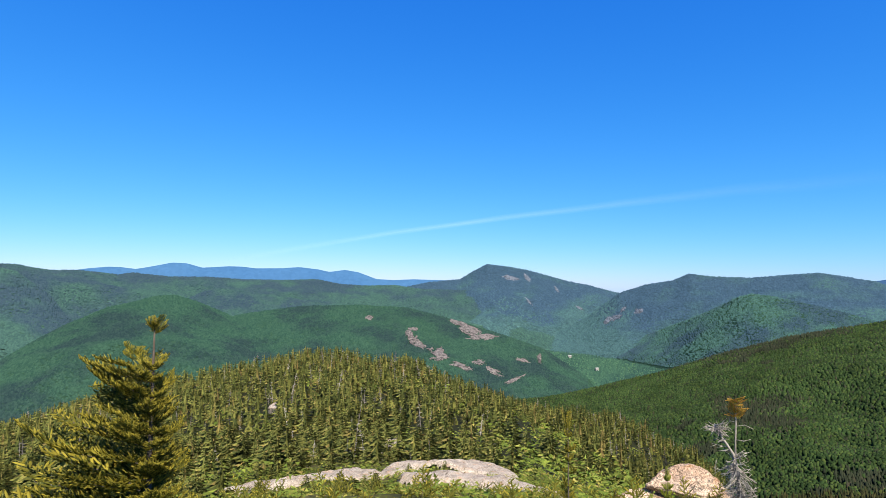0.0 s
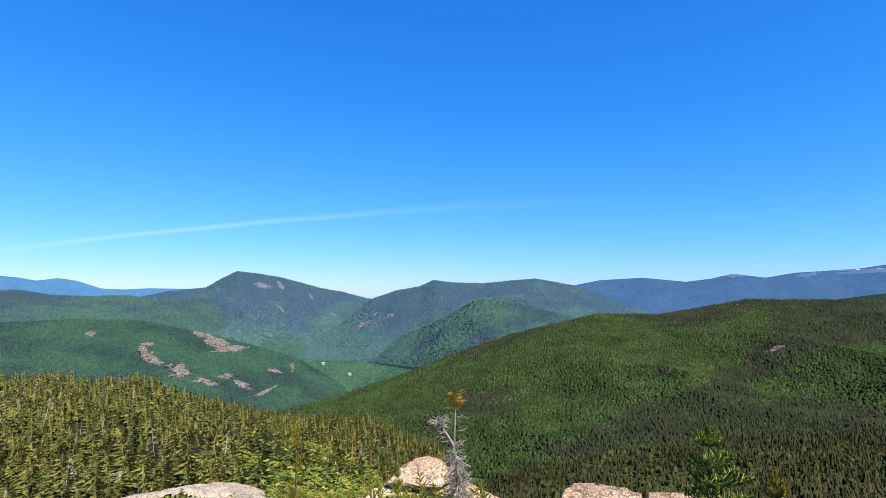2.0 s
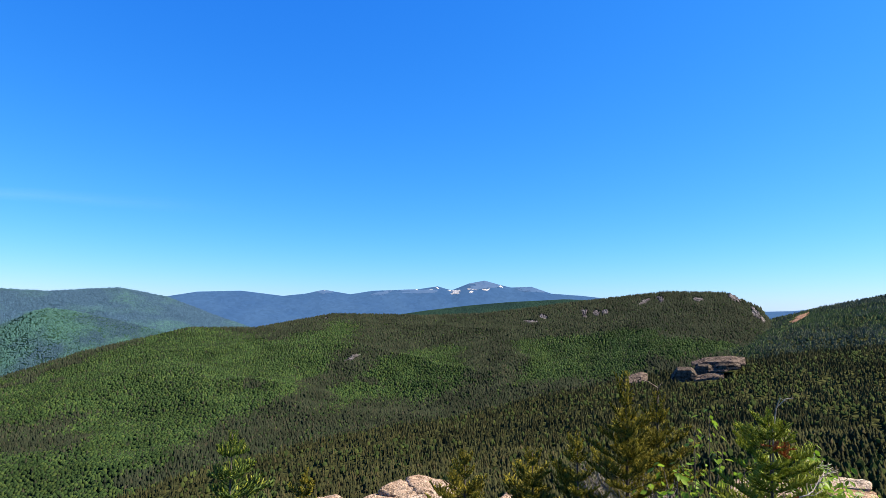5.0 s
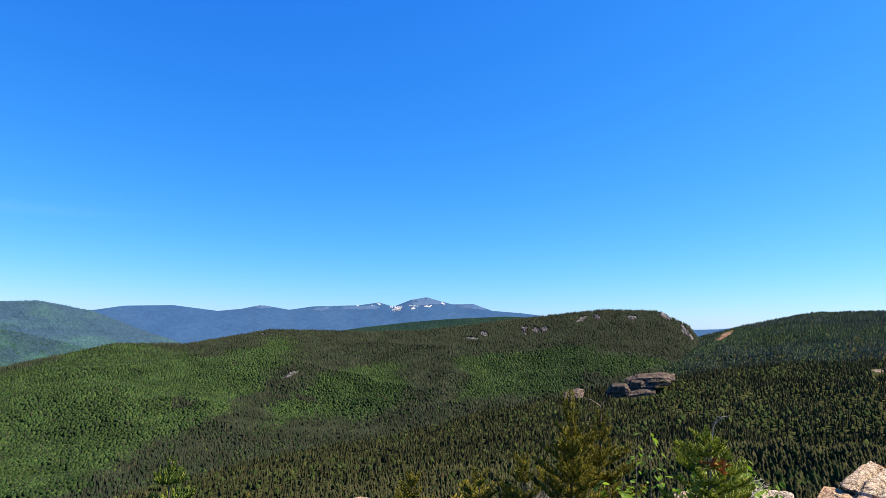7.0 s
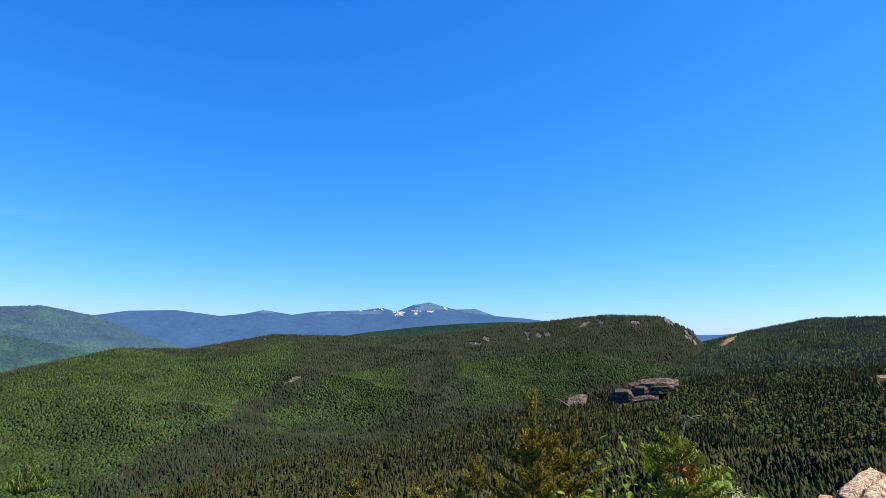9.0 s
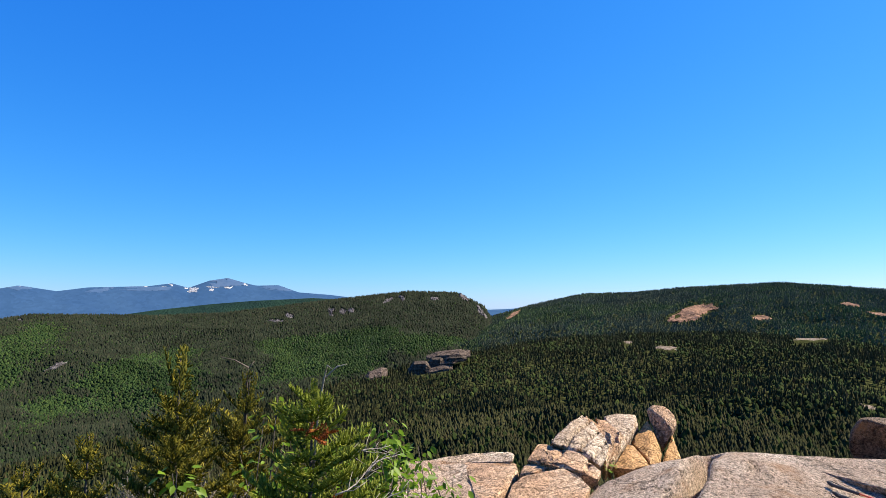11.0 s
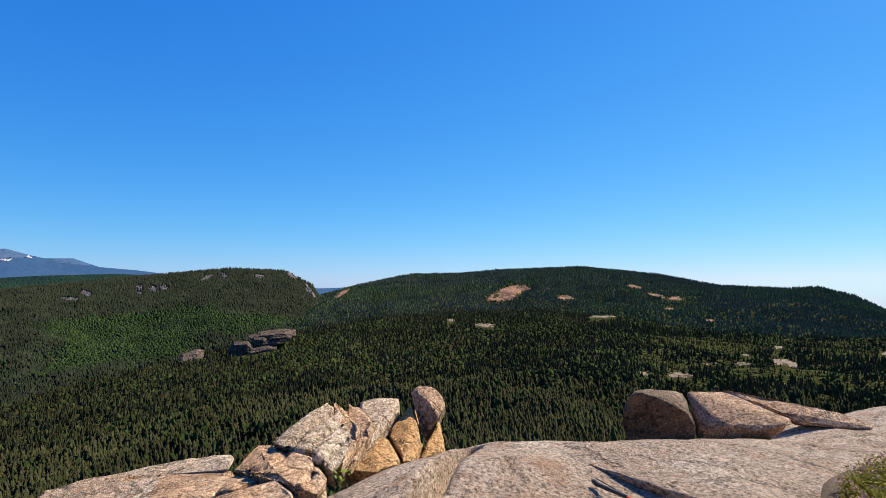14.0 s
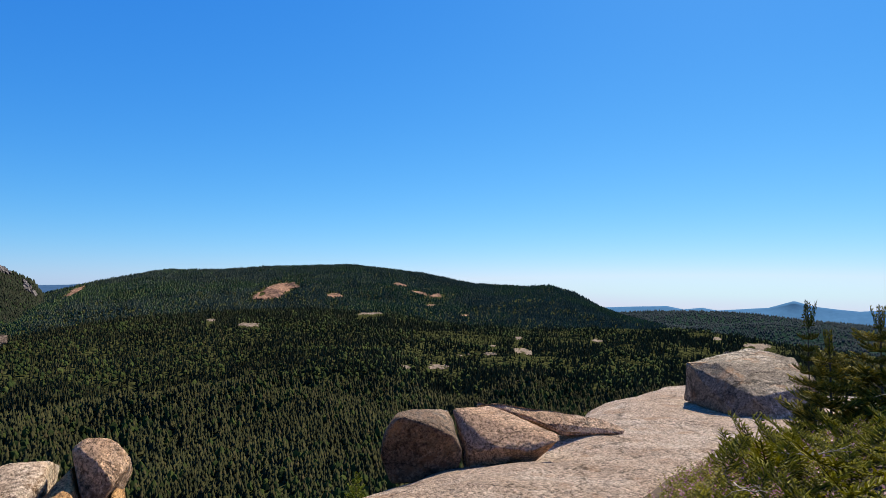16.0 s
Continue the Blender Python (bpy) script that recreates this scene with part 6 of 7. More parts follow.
def needle_branch(name, mats, seed, length=0.5, spread=0.42, curl=0.10, new_growth=0.3, thin=1.0, sides=15, fat=0.0105, bare=False):
    """A needled spray along +x: a woody axis, bottle-brush twigs with lifted tips and single needles; mats are bark, old needles, new needles."""
    rnd = random.Random(seed)
    twigs = [((0, 0, 0), (1, 0, 0.0), length)]
    for k in range(sides):
        u = 0.10 + 0.84 * k / (sides - 1)
        side = 1 if k % 2 else -1
        ln = spread * length * (1.08 - u) ** 0.65 * (0.7 + 0.5 * rnd.random())
        a = radians(42 + 18 * rnd.random()) * side
        z = curl * length * (u * u - 0.5 * u)
        twigs.append(((u * length, 0, z), (math.cos(a), math.sin(a), 0.3 * rnd.random() - 0.08), ln))
        for w, flip in ((0.35, 1), (0.62, -1)):
            if ln < 0.085 or sides < 12 and flip < 0:
                continue
            base = (u * length + math.cos(a) * ln * w, math.sin(a) * ln * w, z)
            b = a + flip * radians(rnd.uniform(32, 52))
            twigs.append((base, (math.cos(b), math.sin(b), rnd.uniform(-0.1, 0.35)), ln * rnd.uniform(0.35, 0.55)))
    V, F, M = [], [], []
    for k, (o, d, ln) in enumerate(twigs):
        o, d = Vector(o), Vector(d).normalized()
        if k == 0:
            steps = [Vector((length * u, 0, curl * length * (u * u - 0.5 * u))) for u in (0, 0.25, 0.5, 0.75, 1)]
        else:
            steps = [o + d * ln * u + Vector((0, 0, 0.22 * ln * u * u)) for u in ((0, 0.5, 1) if ln > 0.09 or bare else (0, 1))]
        wide = 0.006 if k == 0 else 0.0028
        for i, (p, q) in enumerate(zip(steps, steps[1:])):
            w0, w1 = wide * (1 - 0.6 * i / len(steps)), wide * (1 - 0.6 * (i + 1) / len(steps))
            axis = (q - p).normalized()
            s = axis.cross(Vector((0, 0, 1))).normalized()
            if k == 0 or bare:
                base = len(V)
                V += [p + s * w0, p - s * w0, q + s * w1 * 0.7, q - s * w1 * 0.7, p + Vector((0, 0, w0)), q + Vector((0, 0, w1))]
                F += [(base, base + 2, base + 5), (base, base + 5, base + 4), (base + 1, base + 4, base + 5), (base + 1, base + 5, base + 3)]
                M += [0] * 4
            if bare or (k == 0 and i == 0):
                continue
            # the brush of needles round the twig
            up = s.cross(axis)
            last = i == len(steps) - 2
            tip_ = q + axis * 0.008 if last else q
            wd = fat * rnd.uniform(0.8, 1.15)
            base = len(V)
            for m_ in (0.12, 0.72):
                mid = p.lerp(tip_, m_)
                g = wd * (1.0 if m_ < 0.5 or not last else 0.85)
                V += [mid + s * g, mid + up * g * 0.75, mid - s * g, mid - up * g * 0.5]
            V += [p - axis * 0.004, tip_ + axis * (0.004 if last else 0.010)]
            for e in range(4):
                g = (e + 1) % 4
                F += [(base + 8, base + g, base + e), (base + e, base + g, base + 4 + g), (base + e, base + 4 + g, base + 4 + e), (base + 9, base + 4 + e, base + 4 + g)]
            M += [2 if (k > 0 and last and rnd.random() < new_growth * 2.0) else 1] * 16
        if bare:
            continue
        count = max(2, int(ln / 0.013 * thin))
        for i in range(count):
            u = (i + rnd.random()) / count
            if k == 0 and u < 0.12:
                continue
            f = u * (len(steps) - 1)
            j = min(int(f), len(steps) - 2)
            p = steps[j].lerp(steps[j + 1], f - j)
            ax = (steps[j + 1] - steps[j]).normalized()
            turn = rnd.uniform(-2.4, 2.4)
            s = ax.cross(Vector((0, 0, 1))).normalized()
            up = s.cross(ax)
            out = (s * math.sin(turn) + up * math.cos(turn))
            nd = (ax * 0.8 + out * 0.8).normalized()
            nl = rnd.uniform(0.016, 0.025)
            w = nd.cross(out).normalized() * 0.0034
            base = len(V)
            V += [p - w, p + w, p + nd * nl]
            F.append((base, base + 1, base + 2))
            M.append(2 if (u > 1 - new_growth and (k > 0 or u > 0.85)) else 1)
    me = mesh_of(name, [tuple(v) for v in V], F, False)
    for m in mats:
        me.materials.append(m)
    me.polygons.foreach_set("material_index", np.array(M, np.int32))
    return me


GOLD_NEEDLES = leafy_material("golden_dying_needles", (0.42, 0.22, 0.035), (0.62, 0.38, 0.07))
GOLD_SPRAYS = [needle_branch("living_branch", (mat_bark, mat_tip, GOLD_NEEDLES), 170 + k, new_growth=0.5) for k in range(3)]
SPRUCE_SPRAYS = [needle_branch("branch", (mat_bark, mat_needle, mat_tip), 10 + k, new_growth=0.34) for k in range(5)]
FIR_SPRAYS = [needle_branch("branch", (mat_bark, mat_fir_needle, mat_fir_tip), 30 + k, spread=0.5, new_growth=0.5, thin=1.0) for k in range(4)]
YOUNG_SPRAYS = [needle_branch("branch", (mat_bark, mat_young_fir, mat_fir_tip), 40 + k, spread=0.5, new_growth=0.14) for k in range(4)]
DARK_SPRAYS = [needle_branch("branch", (mat_bark, mat_dark_needle, mat_needle), 50 + k, new_growth=0.3) for k in range(4)]
BARE_SPRAYS = [needle_branch("dead_branch", (mat_twig, mat_twig, mat_twig), 70 + k, spread=0.7, curl=0.5, bare=True, sides=11) for k in range(3)]
MAT_SPRAYS = [needle_branch("branch", (mat_bark, mat_mat_needle, mat_mat_tip), 150 + k, new_growth=0.4, thin=0.5, sides=19, fat=0.0085, spread=0.36) for k in range(5)]
RUST_SPRAYS = [needle_branch("rusty_branch", (mat_bark, mat_rust, mat_rust), 90 + k, length=0.25, spread=0.6) for k in range(2)]


def conifer(name, place, height, reach, sprays, label, seed, whorls=12, each=4.5, lean=(0, 0), lop=None, bare_below=0.0, leader=0.12, trunk=0.018, tuft=0, shape=0.75, forked=False, category="tree", group="small spruces on the summit", first=0.04, rise=38, least=0.62):
    """A small summit conifer: a thin trunk with whorls of needled branches. lop: azimuth to which the longer limbs point."""
    rnd = random.Random(seed)
    base = Vector(place)
    root = new(name)
    root.location = base
    tagged(root, label, category, group)
    bm = bmesh.new()
    line = [(lean[0] * u * u * height, lean[1] * u * u * height, height * u) for u in (0, 0.2, 0.4, 0.6, 0.8, 0.93, 1.0)]
    tube(bm, line, [trunk * (1 - 0.86 * u) for u in (0, 0.2, 0.4, 0.6, 0.8, 0.93, 1.0)], 6)
    part("trunk", bm, mat_bark, root)
    for k in range(whorls):
        u = first + (1 - leader - first) * (k + 0.3 * rnd.random()) / max(1, whorls - 1)
        u = min(u, 1 - leader * 0.5)
        n = int(each + rnd.random())
        for i in range(n):
            a = 6.2832 * (i + rnd.random() * 0.7) / n + 2.4 * k
            ln = reach * ((1 - u) ** shape * 0.93 + 0.07) * rnd.uniform(0.6, 1.15)
            if lop is not None:
                ln *= least + (1.12 - least) * (0.5 + 0.5 * math.cos(a - (math.pi / 2 - radians(lop))))
            if u < bare_below and rnd.random() < 0.75:
                me = rnd.choice(BARE_SPRAYS)
            else:
                me = rnd.choice(sprays)
            tilt = radians(-rise * u - 4 + rnd.uniform(-12, 14))
            p = Vector((lean[0] * u * u * height, lean[1] * u * u * height, height * u))
            limb = Matrix.Translation(p) @ Matrix.Rotation(a, 4, "Z") @ Matrix.Rotation(tilt, 4, "Y")
            pieces = [(0.0, 0.0, 1.0)] if ln < 0.26 or not forked else [(0.0, 0.0, 0.60), (0.34, 30.0, 0.46), (0.42, -32.0, 0.44), (0.56, 0.0, 0.46)]
            for along, swing, share in pieces:
                size = ln * share / 0.5
                ob = part(me.name.split(".")[0], me, None, root)
                ob.matrix_local = limb @ Matrix.Translation((along * ln, 0, 0)) @ Matrix.Rotation(radians(swing), 4, "Z") @ Matrix.Rotation(rnd.uniform(-0.4, 0.4), 4, "X") @ Matrix.Rotation(radians(-8 * along), 4, "Y") @ Matrix.Diagonal((size, size * rnd.uniform(0.85, 1.1), max(size, 0.6), 1))
                me = me if me in BARE_SPRAYS else rnd.choice(sprays)
    for i in range(tuft):
        ob = part("top_tuft", sprays[i % len(sprays)], None, root)
        size = rnd.uniform(0.19, 0.30)
        ob.matrix_local = Matrix.Translation((lean[0] * 0.9 * height, lean[1] * 0.9 * height, height * (0.945 + 0.012 * (i % 3)))) @ Matrix.Rotation(2.4 * i, 4, "Z") @ Matrix.Rotation(radians(rnd.uniform(-58, -12)), 4, "Y") @ Matrix.Diagonal((size, size, size, 1))
    for i in range(3):
        ob = part("top_shoot", sprays[i % len(sprays)], None, root)
        size = max(0.10, leader * height * (0.35 if tuft else 0.9)) / 0.5
        ob.matrix_local = Matrix.Translation((lean[0] * 0.85 * height, lean[1] * 0.85 * height, height * (1 - leader * (0.3 if tuft else 0.75)))) @ Matrix.Rotation(2.1 * i + seed, 4, "Z") @ Matrix.Rotation(radians(-84 + 6 * i), 4, "Y") @ Matrix.Diagonal((size, size * 0.5, size * 0.6, 1))
    return root


def gz(x, y):
    """Ground height under a place."""
    return float(ground_z(math.degrees(math.atan2(x, y)), math.hypot(x, y)))


def stand(x, y, top, **kw):
    z = gz(x, y) - 0.05
    return dict(place=(x, y, z), height=top - z, **kw)


conifer("spruce", label="sunlit yellow-green spruce with a leaning bushy crown", sprays=SPRUCE_SPRAYS, seed=3, whorls=20, each=6.2, lop=-100, least=0.30, leader=0.17, tuft=7, forked=True, trunk=0.036, rise=30, shape=0.85, **stand(-1.80, 4.88, 1.50, reach=1.32))
conifer("spruce", label="thin half-bare spruce sapling with sparse yellow needles", sprays=SPRUCE_SPRAYS, seed=5, whorls=7, each=2.6, leader=0.12, trunk=0.012, first=0.55, **stand(1.12, 4.79, 0.86, reach=0.22))
conifer("fir", label="young balsam fir with pale green tips", sprays=YOUNG_SPRAYS, seed=7, whorls=12, each=6, leader=0.07, trunk=0.016, first=0.2, shape=0.6, rise=14, lop=110, **stand(2.765, 2.905, 1.06, reach=0.46))
conifer("spruce", label="small yellowish spruce behind the rim rocks", sprays=SPRUCE_SPRAYS, seed=9, whorls=9, each=4, leader=0.10, first=0.3, **stand(3.79, 3.32, 0.60, reach=0.42))
conifer("spruce", label="bushy olive spruce beside the rim rocks", sprays=SPRUCE_SPRAYS, seed=11, forked=True, whorls=9, each=4, rise=46, leader=0.10, first=0.25, **stand(4.53, 2.51, 0.64, reach=0.66))
conifer("spruce", label="low bushy olive spruce", sprays=SPRUCE_SPRAYS, seed=13, whorls=10, each=5, leader=0.10, first=0.3, **stand(4.85, 2.12, 0.62, reach=0.6))
conifer("spruce", label="low bushy olive spruce", sprays=SPRUCE_SPRAYS, seed=15, forked=True, whorls=9, each=4, rise=46, leader=0.10, first=0.25, **stand(4.81, 1.78, 0.80, reach=0.60))
conifer("spruce", label="tall olive spruce with silver dead lower limbs", sprays=SPRUCE_SPRAYS, seed=17, forked=True, whorls=12, each=4.2, shape=0.8, leader=0.2, rise=46, first=0.3, bare_below=0.52, trunk=0.024, **stand(5.10, 1.50, 1.17, reach=0.66))
conifer("spruce", label="browning spruce with a bare broken leader", sprays=SPRUCE_SPRAYS, seed=19, forked=True, whorls=10, each=3.6, leader=0.16, rise=50, first=0.3, bare_below=0.4, trunk=0.02, lean=(0.05, -0.02), **stand(5.62, 1.38, 0.98, reach=0.72))
red = conifer("fir", label="fir with rusty dead sprays and pale new tips", sprays=FIR_SPRAYS, seed=21, forked=True, whorls=14, each=4, rise=26, shape=0.6, leader=0.05, first=0.3, bare_below=0.0, trunk=0.02, **stand(4.50, 0.62, 1.08, reach=0.62))
low = red.location.z
rnd = random.Random(17)
for k in range(13):
    h, a = (0.91, 3.6) if k < 8 else ((0.62, 4.5) if k < 11 else (0.50, 3.9))
    a, size = a + rnd.uniform(-0.5, 0.5), rnd.uniform(0.16, 0.28)
    ob = part("rusty_branch", RUST_SPRAYS[k % 2], None, red, "rust-red dead needles")
    ob.matrix_local = Matrix.Translation((0.10 * math.cos(a), 0.10 * math.sin(a), h - low + rnd.uniform(-0.03, 0.03))) @ Matrix.Rotation(a + rnd.uniform(-1, 1), 4, "Z") @ Matrix.Rotation(radians(rnd.uniform(-60, 20)), 4, "Y") @ Matrix.Rotation(rnd.uniform(-1, 1), 4, "X") @ Matrix.Diagonal((size, size, size, 1))
bm = bmesh.new()
tube(bm, [(0.0, 0.0, 0.6 - low), (0.02, -0.02, 1.0 - low), (0.02, -0.04, 1.12 - low), (-0.01, -0.06, 1.18 - low), (-0.05, -0.09, 1.17 - low)], [0.006, 0.0045, 0.004, 0.003, 0.0015], 5)
tube(bm, [(0.02, -0.04, 1.12 - low), (0.05, -0.09, 1.17 - low), (0.04, -0.13, 1.18 - low)], [0.004, 0.003, 0.0015], 4)
part("dead_leader", bm, mat_twig, red, "bare grey hooked leader")
bm = bmesh.new()
root = [o for o in bpy.data.objects if o.get("label") == "browning spruce with a bare broken leader"][0]
low = root.location.z
tube(bm, [(0.05, -0.02, 0.6 - low), (0.06, -0.02, 0.94 - low), (0.05, -0.03, 1.04 - low), (0.0, 0.04, 1.09 - low), (-0.06, 0.10, 1.11 - low)], [0.009, 0.007, 0.006, 0.004, 0.002], 5)
tube(bm, [(0.05, -0.03, 1.03 - low), (0.07, -0.06, 1.08 - low)], [0.005, 0.002], 5)
part("dead_leader", bm, mat_bark, root, "bare forked leader")
conifer("spruce", label="low yellowish spruce in front of the slope", sprays=SPRUCE_SPRAYS, seed=23, whorls=9, each=5, leader=0.1, first=0.3, **stand(5.23, 2.25, 0.46, reach=0.40))
conifer("spruce", label="dark spruce beside the big boulder", sprays=DARK_SPRAYS, seed=25, whorls=22, each=7, shape=0.8, leader=0.12, rise=20, first=0.1, trunk=0.02, **stand(7.57, -8.71, 1.18, reach=0.50))
conifer("spruce", label="dense dark spruce at the ledge's edge", sprays=SPRUCE_SPRAYS + DARK_SPRAYS[:1], seed=27, whorls=22, each=7, shape=0.65, leader=0.12, rise=20, first=0.05, trunk=0.03, **stand(6.95, -8.75, 1.16, reach=1.05))
conifer("spruce", label="dense dark spruce at the ledge's edge", sprays=SPRUCE_SPRAYS, seed=29, whorls=16, each=7, shape=0.6, leader=0.12, rise=20, first=0.05, trunk=0.03, **stand(7.25, -8.35, 0.92, reach=0.85))
conifer("spruce", label="small sunlit spruce below the rim", sprays=FIR_SPRAYS, seed=31, whorls=11, each=5, leader=0.1, first=0.2, place=(11.7, -5.66, -2.7), height=1.6, reach=0.55)

for x, y, top, reach, seed in ((2.28, 6.05, 0.11, 0.22, 33), (2.44, 5.56, 0.04, 0.24, 35), (1.95, 5.53, 0.04, 0.30, 37), (1.80, 6.00, -0.08, 0.26, 39), (1.77, 5.38, 0.07, 0.28, 41)):
    conifer("spruce", label="knee-high sunlit spruce in front of the granite mound", sprays=FIR_SPRAYS if seed % 4 == 1 else SPRUCE_SPRAYS, seed=seed, whorls=8, each=4.5, leader=0.12, trunk=0.010, first=0.35, **stand(x, y, top, reach=reach))


def dead_tree(place):
    """A weather-bleached dwarf spruce: twisted trunk, curled bare limbs, one living tuft at the top."""
    rnd = random.Random(77)
    root = new("dead_tree")
    root.location = place
    tagged(root, "bleached dead dwarf spruce with one yellow living tuft", "tree", "small spruces on the summit")
    bm = bmesh.new()
    main = [(0.06, 0.02, 0), (0.05, 0.01, 0.4), (0.045, 0.005, 0.75), (0.03, 0.0, 0.95), (0.005, 0.0, 1.12), (-0.01, 0.0, 1.20), (-0.055, 0.02, 1.28), (-0.10, 0.035, 1.35), (-0.125, 0.045, 1.41)]
    tube(bm, main, [0.026, 0.024, 0.021, 0.017, 0.014, 0.011, 0.009, 0.006, 0.002], 8)
    trunk = part("trunk", bm, mat_silver, root)
    bm = bmesh.new()
    tube(bm, [(0.005, 0.0, 1.12), (0.008, 0.004, 1.26), (0.014, 0.0, 1.42), (0.016, 0.0, 1.56)], [0.009, 0.007, 0.006, 0.004], 6)
    tube(bm, [(0.014, 0.0, 1.41), (0.07, -0.025, 1.425), (0.12, -0.05, 1.40)], [0.004, 0.003, 0.0012], 5)
    tube(bm, [(0.01, 0.0, 1.31), (0.06, -0.02, 1.305), (0.10, -0.045, 1.325)], [0.004, 0.003, 0.0012], 5)
    part("second_stem", bm, mat_silver, root)
    zs = [q[2] for q in main]
    for k in range(170):
        h = rnd.uniform(0.72, 1.16) if k < 130 else (rnd.uniform(1.36, 1.41) if k < 150 else rnd.uniform(1.12, 1.40))
        fx, fy = np.interp(h, zs, [q[0] for q in main]), np.interp(h, zs, [q[1] for q in main])
        a, ln = rnd.uniform(0, 6.28), rnd.uniform(0.05, 0.15) * (0.75 if k >= 130 else 1.0)
        c, s, bow = math.cos(a), math.sin(a), rnd.uniform(-0.5, 1.0)
        drop_ = 1.0 if k < 130 else rnd.uniform(-0.6, 0.5)
        p = [(fx + c * ln * u + 0.02 * rnd.uniform(-1, 1) * u, fy + s * ln * u, h - drop_ * ln * u + ln * u * u * bow) for u in (0, 0.35, 0.7, 1.0)]
        bm = bmesh.new()
        tube(bm, p, [0.0050, 0.0040, 0.0028, 0.0012], 4)
        for _ in range(3):
            q = p[rnd.choice((1, 2))]
            b = a + rnd.uniform(-1.2, 1.2)
            tube(bm, [q, (q[0] + 0.05 * math.cos(b), q[1] + 0.05 * math.sin(b), q[2] + rnd.uniform(-0.05, 0.03))], [0.003, 0.0012], 3)
        part("dead_limb", bm, mat_silver, trunk)
    for k in range(24):
        ob = part("living_branch", GOLD_SPRAYS[k % 3], None, root, "golden-yellow needles")
        size = rnd.uniform(0.14, 0.22)
        ob.matrix_local = Matrix.Translation((0.016, 0, 1.46 + 0.006 * k)) @ Matrix.Rotation(2.4 * k, 4, "Z") @ Matrix.Rotation(radians(-18 + rnd.uniform(-25, 20)), 4, "Y") @ Matrix.Diagonal((size, size, size, 1))
    return root


dead_tree((2.46, 5.18, -0.72))


# birch shrubs with single leaves
def leaf_mesh():
    v = [(0, 0, 0), (0.30, 0.26, 0.03), (0.62, 0.24, 0.05), (1.0, 0, -0.04), (0.62, -0.24, 0.05), (0.30, -0.26, 0.03), (0.33, 0, -0.02), (0.66, 0, -0.01)]
    f = [(0, 6, 1), (1, 6, 7), (1, 7, 2), (2, 7, 3), (0, 5, 6), (5, 4, 7), (5, 7, 6), (4, 3, 7)]
    me = mesh_of("leaf", v, f, True)
    me.materials.append(mat_birch_leaf)
    return me


LEAF = leaf_mesh()


def birch_shrub(place, stems, seed, leaves, label, size=0.054):
    """A small birch shrub: thin stems with separate toothed leaves."""
    rnd = random.Random(seed)
    root = new("birch_shrub")
    root.location = place
    tagged(root, label, "shrub", "birch shrubs among the spruces")
    for tip in stems:
        bm = bmesh.new()
        bend = Vector((rnd.uniform(-0.1, 0.1), rnd.uniform(-0.1, 0.1), 0))
        line = [Vector(tip) * u + bend * math.sin(3.14 * u) for u in (0, 0.25, 0.5, 0.75, 1.0)]
        tube(bm, line, [0.007, 0.006, 0.005, 0.0035, 0.0015], 5)
        stem = part("stem", bm, mat_bark, root)
        for k in range(leaves):
            u = 0.30 + 0.72 * (k + rnd.random()) / leaves
            f = min(u, 0.999) * 4
            j = int(f)
            p = line[j].lerp(line[j + 1], f - j)
            a = rnd.uniform(0, 6.28)
            off = rnd.uniform(0.01, 0.10)
            s = size * rnd.uniform(0.6, 1.25)
            ob = part("leaf", LEAF, None, stem)
            ob.matrix_local = Matrix.Translation(p + Vector((off * math.cos(a), off * math.sin(a), rnd.uniform(-0.04, 0.03)))) @ Matrix.Rotation(a, 4, "Z") @ Matrix.Rotation(radians(rnd.uniform(5, 60)), 4, "Y") @ Matrix.Rotation(rnd.uniform(-0.8, 0.8), 4, "X") @ Matrix.Diagonal((s, s, s, 1))
    return root


def shoots(x, y, tips):
    """Stem tips from offsets and their true heights."""
    z = gz(x, y)
    return (x, y, z), [(a, b, top - z) for a, b, top in tips]


birch_shrub(*shoots(5.00, 0.95, [(0.05, 0.0, 0.98), (0.14, 0.10, 0.84), (-0.08, -0.08, 0.76), (0.08, 0.20, 0.66), (0.1, -0.2, 0.66), (-0.2, 0.1, 0.55)]), 3, 49, "bright green birch shrub between the spruces")
birch_shrub(*shoots(4.35, 1.02, [(-0.06, 0.06, 0.80), (0.10, 0.16, 0.74), (-0.15, 0.20, 0.70)]), 5, 60, "bright green birch shoots at the spruces' foot")
birch_shrub(*shoots(4.95, 0.32, [(0.30, 0.10, 0.80), (0.27, 0.03, 0.70), (0.22, 0.14, 0.72), (0.12, 0.02, 0.66), (0.05, -0.05, 0.56)]), 7, 70, "bright green birch shrub at the ledge's edge")

birch_shrub(*shoots(5.10, 0.22, [(0.10, 0.15, 0.76), (0.14, 0.02, 0.68), (-0.05, 0.22, 0.74), (0.12, 0.08, 0.62), (-0.1, -0.02, 0.60)]), 9, 84, "dense green birch shrub at the ledge's edge", 0.052)

birch_shrub(*shoots(5.18, 0.40, [(0.05, 0.05, 0.78), (0.06, -0.05, 0.70), (-0.10, 0.25, 0.76), (-0.08, 0.18, 0.66), (0.0, -0.10, 0.62)]), 13, 84, "dense green birch shrub at the ledge's edge", 0.052)
birch_shrub(*shoots(4.92, 0.05, [(0.12, 0.12, 0.64), (0.14, 0.0, 0.56), (-0.06, 0.20, 0.62), (0.06, -0.02, 0.50)]), 15, 80, "low green birch shrub at the ledge's edge", 0.052)

